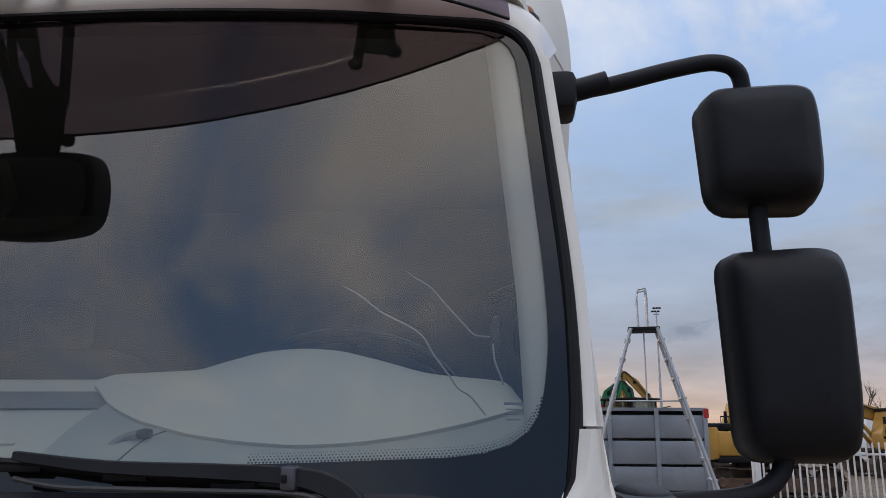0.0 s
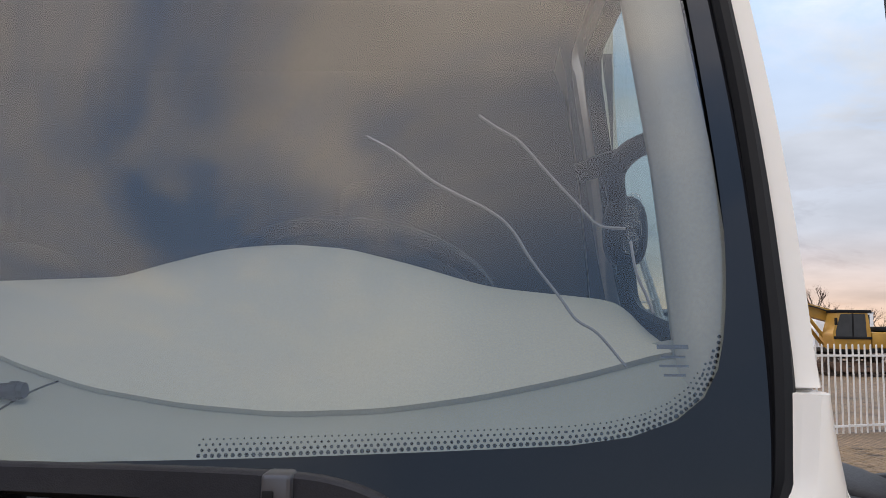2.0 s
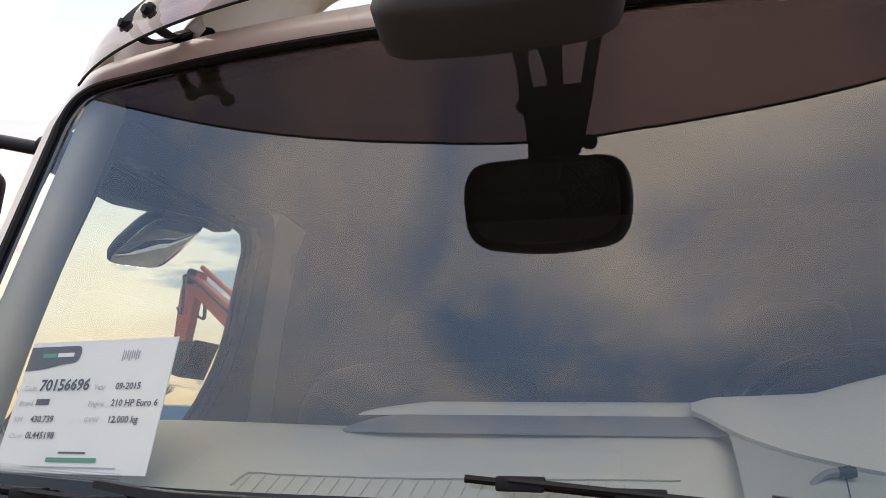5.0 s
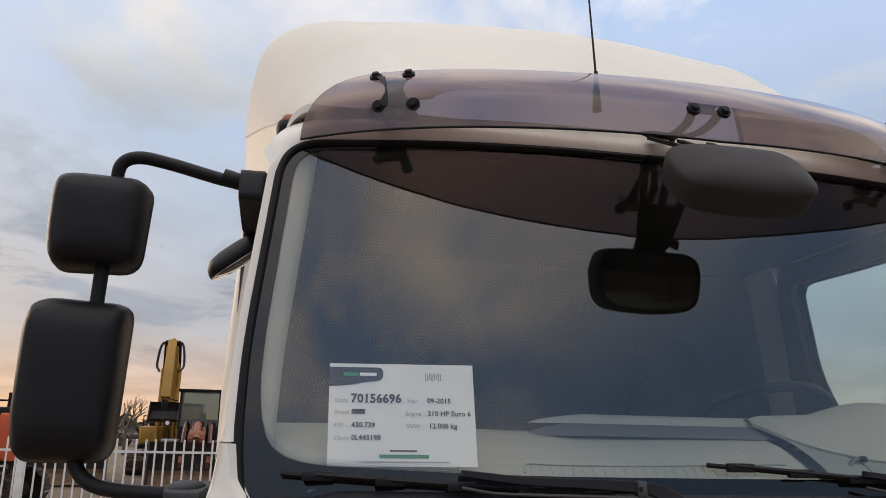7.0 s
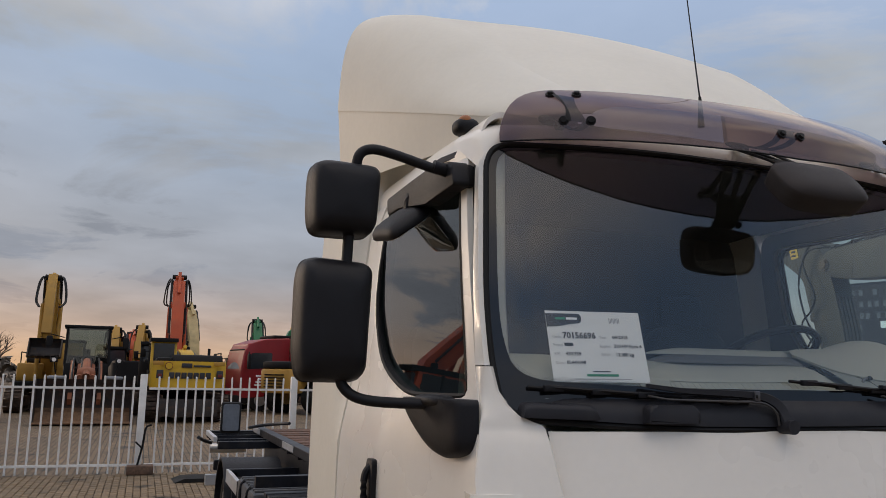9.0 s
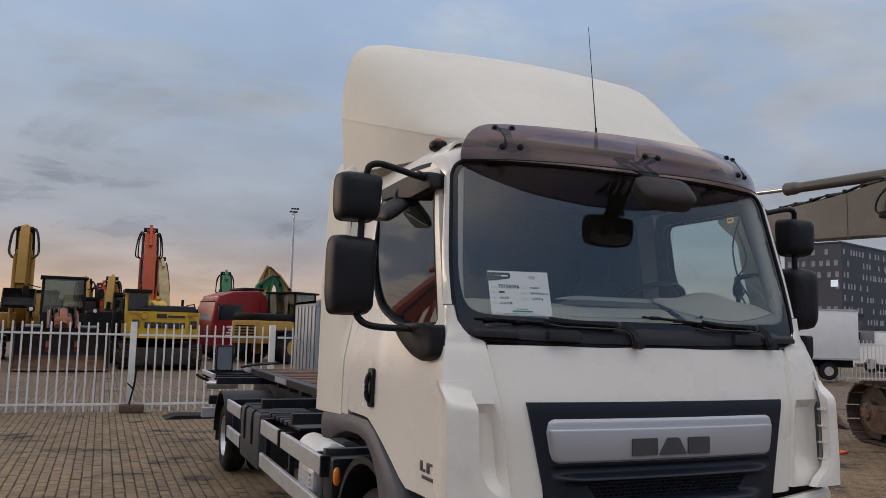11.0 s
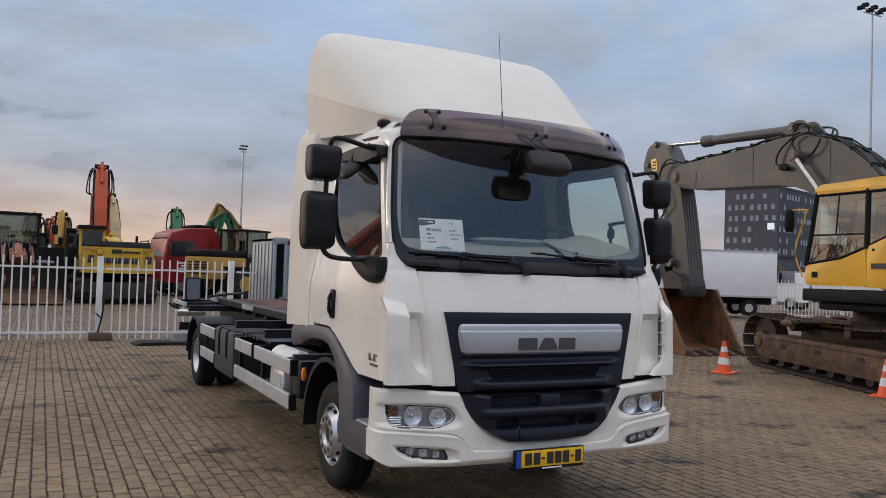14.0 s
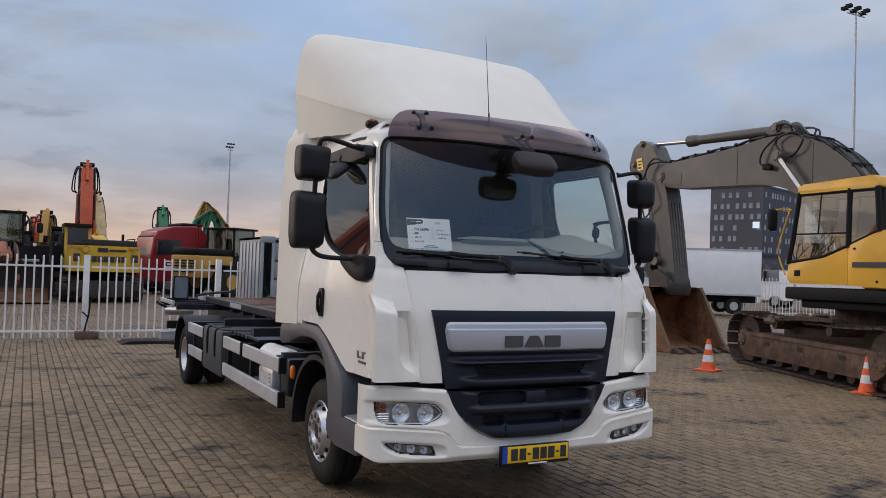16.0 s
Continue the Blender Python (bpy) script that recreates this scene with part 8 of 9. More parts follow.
# linkage and ears
bm = B()
beam(bm, [(5.75, 2.25, 0.20), (5.98, 1.85, 0.22), (5.62, 1.46, 0.22)], 0.34, -0.1)
box(bm, (-0.42, 4.98, 1.22), (0.22, 5.62, 1.52), bevel=0.05)
link = part("bucket_linkage", bm, BUCKET_DARK, big)
bm = B()
rod(bm, (-0.36, 5.62, 2.02), (0.16, 5.62, 2.02), 0.10, seg=16)
part("linkage_pin", bm, ALL_STEEL, link)
for sx in (-0.44, 0.16):
    bm = B()
    prism(bm, rounded([(4.98, 1.30), (5.66, 1.34), (5.72, 1.74), (5.42, 1.84), (5.08, 1.66)], 0.08, 4), "x", sx, sx + 0.08)
    part("bucket_ear", bm, BUCKET_DARK, link)
# bucket lying with its slanting mouth towards the machine
bm = B()
BX0, BX1 = -1.02, 0.62
prof = [(5.12, 1.42), (5.50, 1.40), (5.84, 1.10), (5.95, 0.62), (5.74, 0.22), (5.25, 0.03), (4.26, 0.02)]
inner = [(5.13, 1.37), (5.48, 1.35), (5.78, 1.06), (5.88, 0.62), (5.69, 0.27), (5.23, 0.09), (4.28, 0.06)]
loft(bm, [[(x, p[0], p[1]) for p in curve_points([Vector((*q, 0)) for q in prof], 3)] for x in (BX0, BX1)], False, False)
buck = part("bucket", bm, RUST, big, "rusty open digging bucket", angle=40)
bm = B()
loft(bm, [[(x, p[0], p[1]) for p in curve_points([Vector((*q, 0)) for q in inner], 3)] for x in lin(BX0 + 0.03, BX1 - 0.03, 8)], False, False)
part("bucket_lining", bm, RUST, buck, angle=40)
for x in (BX0, BX1 - 0.05):
    bm = B()
    prism(bm, [(p[0], p[1]) for p in curve_points([Vector((*q, 0)) for q in prof], 3)] + [(4.42, 0.28), (4.72, 0.78)], "x", x, x + 0.05)
    part("bucket_side", bm, RUST, buck, smooth=False)
    bm = B()
    beam(bm, [(5.10, 1.40, 0.10), (4.72, 0.78, 0.10), (4.42, 0.28, 0.10), (4.24, 0.04, 0.10)], 0.075, x + 0.025)
    part("side_cutter", bm, SCRAPED, buck, smooth=False)
bm = B()
box(bm, (BX0 - 0.02, 4.20, 0.0), (BX1 + 0.02, 4.40, 0.05), bevel=0.01)
part("cutting_edge", bm, RUST, buck)
for k in range(5):
    bm = B()
    x = BX0 + 0.12 + k * 0.35
    loft(bm, [[(x - w, y, 0.01), (x + w, y, 0.01), (x + w, y, z), (x - w, y, z)] for y, w, z in ((4.44, 0.085, 0.10), (4.26, 0.085, 0.12), (4.12, 0.065, 0.09), (3.98, 0.05, 0.03))])
    part("bucket_tooth", bm, TRACK, buck, smooth=False)
rnm = random.Random(8)
bm = B()
for k in range(40):
    p = (rnm.uniform(BX0 + 0.1, BX1 - 0.1), rnm.uniform(4.4, 5.1), 0.07)
    blob(bm, p, (rnm.uniform(0.02, 0.07), rnm.uniform(0.02, 0.08), rnm.uniform(0.01, 0.03)), 2.3, Matrix.Rotation(rnm.uniform(0, 3), 4, "Z"), 7, 5)
tagged(part("loose_soil", bm, SCRAPED, buck), kind="stuff")
# steps and clutter on the undercarriage
bm = B()
box(bm, (-1.75, -0.4, 1.0), (-1.5, 0.5, 1.06))
part("catwalk", bm, TRACK, big)
rnm = random.Random(3)
bm = B()
for k in range(26):
    p = Vector((rnm.uniform(-1.2, 0.2), rnm.uniform(0.4, 1.7), rnm.uniform(0.86, 1.0)))
    blob(bm, p, (rnm.uniform(0.05, 0.16), rnm.uniform(0.06, 0.2), rnm.uniform(0.04, 0.10)), 2.3, Matrix.Rotation(rnm.uniform(0, 3), 4, "Z"), 8, 6)
tagged(part("dried_mud", bm, TRACK_FRAME, big), kind="stuff")

# ---- grey container and step ladder behind the truck ----
cont = thing("storage_container", "grey ribbed steel storage container with an open end", "container", (1.40, 12.35, 0))
CW, CD, CH = 2.58, 1.9, 2.22
for name, lo, hi in (("floor", (0, 0, 0.10), (CW, CD, 0.16)), ("roof", (0, 0, CH - 0.05), (CW, CD, CH)), ("back_wall", (0, CD - 0.04, 0.10), (CW, CD, CH)), ("end_wall", (CW - 0.04, 0, 0.10), (CW, CD, CH))):
    bm = B()
    box(bm, lo, hi)
    part("container_" + name, bm, GREY_CONT, cont, smooth=False)
for k in range(5):
    bm = B()
    box(bm, (0.30, 0.0, 0.14 + k * 0.40), (CW, 0.03, 0.50 + k * 0.40), bevel=0.012)
    part("side_plank", bm, GREY_CONT, cont)
for x in (0.0, 0.24, 1.0, 1.75, CW - 0.07):
    bm = B()
    box(bm, (x, -0.03, 0.0), (x + 0.07, 0.0, CH), bevel=0.006)
    part("upright", bm, GREY_CONT, cont)
for k in range(6):
    bm = B()
    box(bm, (-0.022, 0.05 + k * 0.30, 0.14), (0.0, 0.25 + k * 0.30, CH - 0.10), bevel=0.012)
    part("side_rib", bm, GREY_CONT, cont)
bm = B()
box(bm, (0.0, -0.035, CH - 0.12), (0.30, 0.0, CH + 0.02), bevel=0.008)
part("door_header", bm, GREY_CONT, cont)
bm = B()
box(bm, (0.0, 0.03, 0.10), (0.03, CD, CH))
part("container_side", bm, GREY_CONT, cont, smooth=False)
bm = B()
box(bm, (CW - 0.06, -0.04, CH - 0.16), (CW + 0.02, -0.02, CH - 0.02))
part("rear_reflector", bm, RED_LENS, cont, smooth=False)
bm = B()
for k in range(14):
    random.seed(k)
    tube(bm, [(0.25, 0.5, 0.2), (0.25 + random.uniform(-.15, .15), 0.5 + random.uniform(-.2, .2), 0.7), (0.25 + random.uniform(-.2, .2), 0.5 + random.uniform(-.3, .3), 1.2)], [0.02, 0.004], 5, 3)
part("stored_bundle", bm, GREEN_M, cont)

lad = thing("step_ladder", "tall aluminium platform step ladder standing open", "ladder", (2.95, 11.7, 0), -6)
for sx in (-1, 1):
    for w in (-0.26, 0.26):
        bm = B()
        tube(bm, [(sx * 0.20, w * 0.72, 3.40), (sx * 1.22, w * 1.35, 0.0)], 0.032, 6, 2, False)
        part("ladder_stile", bm, ALU, lad)
    for k in range(11):
        t = (k + 0.6) / 11.5
        bm = B()
        x, w, z = sx * (0.20 + 1.02 * t), 0.19 + 0.16 * t, 3.40 * (1 - t)
        box(bm, (x - 0.045, -w, z - 0.015), (x + 0.045, w, z + 0.015))
        part("ladder_rung", bm, ALU, lad, smooth=False)
bm = B()
box(bm, (-0.24, -0.2, 3.36), (0.24, 0.2, 3.42), bevel=0.01)
part("ladder_platform", bm, BLACK_M, lad)
bm = B()
for w in (-0.12, 0.12):
    tube(bm, [(-0.08, w, 3.4), (-0.08, w, 3.95), (0.0, w, 4.02), (0.06, w, 3.98), (0.06, w, 3.4)], 0.016, 6, 3)
part("hand_hoop", bm, ALU, lad)
bm = B()
tube(bm, [(0.0, 0.0, 3.36), (0.0, 0.0, 2.3)], 0.012, 6, 2)
rod(bm, (-0.5, 0, 2.3), (0.5, 0, 2.3), 0.012)
part("ladder_stay", bm, ALU, lad)
for k in range(2):
    bm = B()
    rod(bm, (1.0 - 0.03, -0.4 + 0.8 * k, 0.06), (1.0 + 0.03, -0.4 + 0.8 * k, 0.06), 0.06, seg=14)
    part("castor", bm, RUBBER, lad)

# ---- machines behind the fence ----
# yellow one with its rear to the gate
kom, _ = excavator("yellow crawler excavator standing with its rear to the fence", (-0.45, 30.3, 0), 2, YELLOW_K, [(0.3, 1.7, 0.5), (0.9, 2.2, 0.6), (2.2, 2.4, 0.5), (4.0, 2.0, 0.4)], [(4.2, 2.2, 0.4), (4.0, 1.7, 0.4), (3.4, 0.9, 0.3)], None, None, 0.0)
for x0, x1, z0, z1, m in (*((-0.70 + 0.205 * k, -0.53 + 0.205 * k, 1.40, 1.60, INK) for k in range(7)), (-0.30, 0.05, 1.78, 1.92, INK), (0.10, 0.70, 1.80, 1.86, INK), (-1.12, -0.90, 1.40, 1.68, INK), (0.90, 1.12, 1.40, 1.68, INK), (-1.26, -0.90, 1.86, 1.98, YELLOW_C), (0.80, 1.16, 1.86, 1.98, YELLOW_C)):
    bm = B()
    box(bm, (x0, -2.66, z0 + 0.12), (x1, -2.60, z1 + 0.13), bevel=0.005)
    part("marking_bar", bm, m, kom)
bm = B()
rod(bm, (-0.72, -2.66, 1.95), (-0.72, -2.60, 1.95), 0.13, seg=24)
part("speed_disc", bm, TAIL_RED, kom)
for x in (-1.01, 1.01):
    bm = B()
    box(bm, (x - 0.07, -2.675, 1.58), (x + 0.07, -2.655, 1.68), bevel=0.008)
    part("tail_lamp", bm, TAIL_RED, kom)
bm = B()
grid(bm, lambda u, v: (u * 0.98, -2.72 + 0.02 * (2 * v - 1) ** 2, 0.22 + 0.60 * v), lin(-1, 1, 6), lin(0, 1, 8), (0, 0.04, 0))
blade = part("dozer_blade", bm, BUCKET_DARK, kom, "dark steel blade between the tracks")
for x in (-0.6, 0.6):
    bm = B()
    box(bm, (x - 0.09, -2.70, 0.52), (x + 0.09, -0.5, 0.72), bevel=0.02)
    part("blade_arm", bm, BUCKET_DARK, blade)
bm = B()
prism(bm, rounded([(-2.15, 2.08), (-0.75, 2.08), (-0.85, 2.36), (-2.0, 2.36)], 0.10, 4), "x", -0.55, 1.15, bevel=0.05)
part("engine_hood", bm, BLACK_M, kom)
bm = B()
rod(bm, (-0.72, -2.668, 1.95), (-0.72, -2.655, 1.95), 0.112, seg=24)
part("disc_face", bm, YELLOW_K, kom)
for label, at, head, paint, boom, stick, buck, bp, sc in (
        ("tall yellow excavator with raised boom", (-5.6, 36.5, 0), 180, YELLOW_C, [(0.3, 1.7, 0.5), (0.6, 3.2, 0.65), (0.9, 4.6, 0.6), (1.2, 5.5, 0.4)], [(1.2, 5.65, 0.4), (1.6, 4.8, 0.5), (2.0, 3.2, 0.3)], (2.0, 2.6, 0.8, 20), None, 1.0),
        ("orange-red excavator with its boom straight up", (-0.80, 34.8, 0), 0, BLACK_M, [(0.3, 1.7, 0.5), (0.6, 3.2, 0.8), (0.9, 4.7, 0.7), (1.2, 5.75, 0.45)], [(1.2, 6.05, 0.35), (1.6, 5.2, 0.5), (2.1, 3.6, 0.35)], None, ORANGE_M, 1.0),
        ("pale yellow excavator with folded stick", (0.45, 41.0, 0), 15, CREAM_M, [(0.3, 1.7, 0.5), (0.7, 3.2, 0.65), (1.1, 4.3, 0.55), (1.5, 4.9, 0.4)], [(1.5, 5.25, 0.35), (2.1, 4.4, 0.45), (2.6, 2.8, 0.3)], None, None, 1.0),
        ("ochre excavator with its boom up", (-1.75, 45.0, 0), 170, YELLOW_C, [(0.3, 1.7, 0.5), (0.6, 2.7, 0.6), (0.9, 3.5, 0.5), (1.2, 3.9, 0.4)], [(1.2, 4.2, 0.35), (1.6, 3.4, 0.45), (2.0, 2.4, 0.3)], None, None, 0.98),
        ("orange excavator among the parked machines", (-2.5, 44.0, 0), 10, BLACK_M, [(0.3, 1.7, 0.5), (0.6, 2.6, 0.6), (0.9, 3.3, 0.5), (1.2, 3.6, 0.4)], [(1.2, 3.8, 0.35), (1.6, 3.2, 0.45), (2.0, 2.2, 0.3)], None, ORANGE_M, 1.0),
        ("ochre excavator close behind the loader", (-3.4, 46.0, 0), 185, YELLOW_C, [(0.3, 1.7, 0.5), (0.6, 2.7, 0.6), (0.9, 3.4, 0.5), (1.2, 3.8, 0.4)], [(1.2, 4.0, 0.35), (1.6, 3.4, 0.45), (2.0, 2.2, 0.3)], None, None, 1.0),
        ("green excavator with its stick upright", (4.3, 46.5, 0), 0, GREEN_M, [(0.3, 1.7, 0.5), (0.6, 3.0, 0.75), (0.9, 4.0, 0.65), (1.2, 4.7, 0.4)], [(1.2, 4.95, 0.35), (1.6, 4.2, 0.45), (2.0, 2.8, 0.3)], None, None, 1.0),
        ("green excavator with an arched boom", (5.0, 45.5, 0), -90, GREEN_M, [(0.6, 2.6, 0.5), (1.2, 4.05, 0.55), (1.9, 4.6, 0.55), (2.35, 4.2, 0.45), (2.5, 3.4, 0.4)], [(2.35, 3.7, 0.4), (2.5, 2.8, 0.45), (2.4, 1.6, 0.3)], None, None, 1.0),
        ("ochre excavator with a high arched boom", (7.3, 54.0, 0), -90, YELLOW_C, [(0.3, 3.0, 0.6), (0.55, 4.8, 0.6), (0.9, 5.75, 0.6), (1.6, 5.2, 0.5), (2.5, 4.1, 0.4)], [(2.4, 4.4, 0.4), (2.7, 3.6, 0.4), (2.8, 2.0, 0.3)], None, None, 1.0),
        ("ochre excavator with its boom lowered to the side", (8.3, 25.0, 0), -84, YELLOW_C, [(-0.9, 1.9, 0.5), (-0.6, 2.7, 0.6), (0.2, 3.2, 0.55), (2.0, 2.75, 0.4)], [(2.2, 3.0, 0.4), (1.9, 2.2, 0.5), (0.2, 1.0, 0.3)], (-0.2, 0.8, 1.0, -60), None, 0.95),
        ("ochre excavator with long low boom", (18.5, 38.0, 0), 95, YELLOW_C, [(0.3, 1.7, 0.5), (0.8, 2.7, 0.6), (2.4, 3.1, 0.6), (4.6, 2.9, 0.4)], [(4.9, 3.1, 0.4), (4.6, 2.3, 0.5), (4.2, 1.0, 0.3)], None, None, 1.0),
        ("orange excavator with its arm raised and bucket curled", (-8.3, 18.2, 0), 90, ORANGE_M, [(0.3, 1.7, 0.5), (0.8, 3.1, 0.6), (1.9, 4.3, 0.55), (3.75, 5.85, 0.4)], [(3.7, 6.15, 0.4), (3.85, 5.6, 0.5), (4.05, 3.7, 0.3)], (3.55, 3.7, 0.9, 190), None, 1.0)):
    excavator(label, at, head, paint, boom, stick, buck, bp, 0.0, scale=sc)


def loader(label, at, heading, paint, scale=1.0):
    """A wheel loader, its bucket ahead along y."""
    ld = thing("wheel_loader", label, "wheel loader", at, heading, "machines in the yard")
    ld.scale = (scale, scale, 1.0)
    for x in (-0.95, 0.95):
        for y in (-1.4, 1.4):
            bm = B()
            rod(bm, (x - 0.27, y, 0.72), (x + 0.27, y, 0.72), 0.72, seg=28)
            w = part("loader_wheel", bm, RUBBER, ld)
            bm = B()
            rod(bm, (x - 0.28, y, 0.72), (x + 0.28, y, 0.72), 0.36, seg=20)
            part("loader_rim", bm, paint, w)
    bm = B()
    box(bm, (-0.72, -2.9, 0.9), (0.72, -0.4, 1.95), bevel=0.08)
    part("engine_cover", bm, paint, ld)
    bm = B()
    box(bm, (-0.70, -2.86, 1.95), (0.70, -0.6, 2.28), bevel=0.09)
    part("hood", bm, BLACK_M, ld)
    for k in range(5):
        bm = B()
        box(bm, (-0.5, -2.93, 1.15 + k * 0.13), (0.5, -2.90, 1.20 + k * 0.13))
        part("grille_slat", bm, BLACK_M, ld, smooth=False)
    for lo, hi in (((-1.15, -2.2, 1.42), (-0.7, -0.6, 1.52)), ((0.7, -2.2, 1.42), (1.15, -0.6, 1.52)), ((-1.20, 0.8, 1.44), (-0.62, 2.0, 1.54)), ((0.62, 0.8, 1.44), (1.20, 2.0, 1.54))):
        bm = B()
        box(bm, lo, hi, bevel=0.03)
        part("mudguard", bm, GREY_CONT if lo[1] > 0 else BLACK_M, ld)
    bm = B()
    for x in (-0.72, 0.72):
        for y in (-0.75, 0.55):
            tube(bm, [(x, y, 1.9), (x * 0.97, y, 3.28)], 0.05, 6, 2)
    box(bm, (-0.82, -0.9, 3.26), (0.82, 0.72, 3.36), bevel=0.03)
    box(bm, (-0.75, -0.8, 1.2), (0.75, 0.6, 2.0), bevel=0.05)
    cab = part("cab", bm, BLACK_M, ld)
    for lo, hi in (((-0.70, 0.56, 2.0), (0.70, 0.57, 3.25)), ((-0.73, -0.7, 2.0), (-0.72, 0.5, 3.25)), ((0.72, -0.7, 2.0), (0.73, 0.5, 3.25)), ((-0.70, -0.77, 2.0), (0.70, -0.76, 3.25))):
        bm = B()
        box(bm, lo, hi)
        part("cab_window", bm, MACHINE_GLASS, cab, smooth=False)
    bm = B()
    for x in (-0.45, 0.45):
        beam(bm, [(0.9, 1.95, 0.28), (2.0, 1.6, 0.32), (2.9, 0.7, 0.26)], 0.13, x)
    part("lift_arm", bm, paint, ld)
    bm = B()
    box(bm, (-0.5, 0.7, 0.8), (0.5, 1.6, 1.85), bevel=0.08)
    part("front_frame", bm, BLACK_M, ld)
    for x in (-0.2, 0.2):
        bm = B()
        rod(bm, (x, 1.2, 1.9), (x, 2.6, 1.5), 0.09, seg=12)
        part("tilt_cylinder", bm, paint, ld)
    bm = B()
    prof = [(3.9, 0.06), (2.95, 0.05), (2.72, 0.35), (2.75, 0.95), (3.15, 1.45)]
    loft(bm, [[(x, *p) for p in prof] for x in (-1.5, 1.5)], False, False)
    for x in (-1.5, 1.46):
        prism(bm, prof, "x", x, x + 0.04)
    lbk = part("loader_bucket", bm, BUCKET_DARK, ld)
    bm = B()
    loft(bm, [[(x, *p) for p in ((3.93, 0.07), (2.96, 0.062), (2.735, 0.352), (2.748, 0.50))] for x in (-1.45, 1.45)], False, False)
    part("bucket_floor", bm, SCRAPED, lbk)
    bm = B()
    box(bm, (-1.52, 3.84, 0.03), (1.52, 3.98, 0.08), bevel=0.01)
    part("cutting_edge", bm, SCRAPED, lbk)
    bm = B()
    blob(bm, (0, 2.35, 1.62), (0.30, 0.22, 0.24), 2.5)
    tube(bm, [(0, 1.3, 2.05), (0, 2.0, 2.0), (0, 2.6, 1.55)], 0.13, 8, 4)
    part("tilt_lever", bm, paint, ld)
    for x in (-1.0, 1.0):
        bm = B()
        tube(bm, [(x * 0.8, 0.6, 2.9), (x * 1.25, 0.75, 3.0)], 0.02, 6, 2)
        blob(bm, (x * 1.27, 0.75, 2.75), (0.11, 0.04, 0.2), 4)
        part("machine_mirror", bm, BLACK_M, ld)
        bm = B()
        tube(bm, [(x * 0.95, 1.4, 1.5), (x * 1.05, 1.5, 2.1)], 0.02, 6, 2)
        box(bm, (x * 1.05 - 0.12, 1.45, 2.0), (x * 1.05 + 0.12, 1.6, 2.18), bevel=0.02)
        lb = part("lamp_bracket", bm, BLACK_M, ld)
        bm = B()
        rod(bm, (x * 1.05, 1.59, 2.09), (x * 1.05, 1.615, 2.09), 0.07, seg=14)
        part("work_lamp", bm, LAMP_REFLECT, lb)
    for x in (-0.32, -0.1, 0.12, 0.34):
        bm = B()
        tube(bm, [(x, 0.8, 1.9), (x * 1.2, 1.5, 2.15), (x * 1.3, 2.3, 1.6), (x * 1.2, 2.6, 1.1)], 0.035, 6, 4)
        part("hydraulic_hose", bm, HOSE, ld)
    return ld


loader("orange-brown wheel loader with a wide dark bucket facing the fence", (-3.9, 30.5, 0), 184, FADED_ORANGE)
loader("teal-dark wheel loader half hidden at the fence", (-8.6, 31.0, 0), 190, YELLOW_K)
loader("ochre wheel loader with a dark hood and black cab", (6.1, 35.6, 0), -52, YELLOW_C, 1.15)


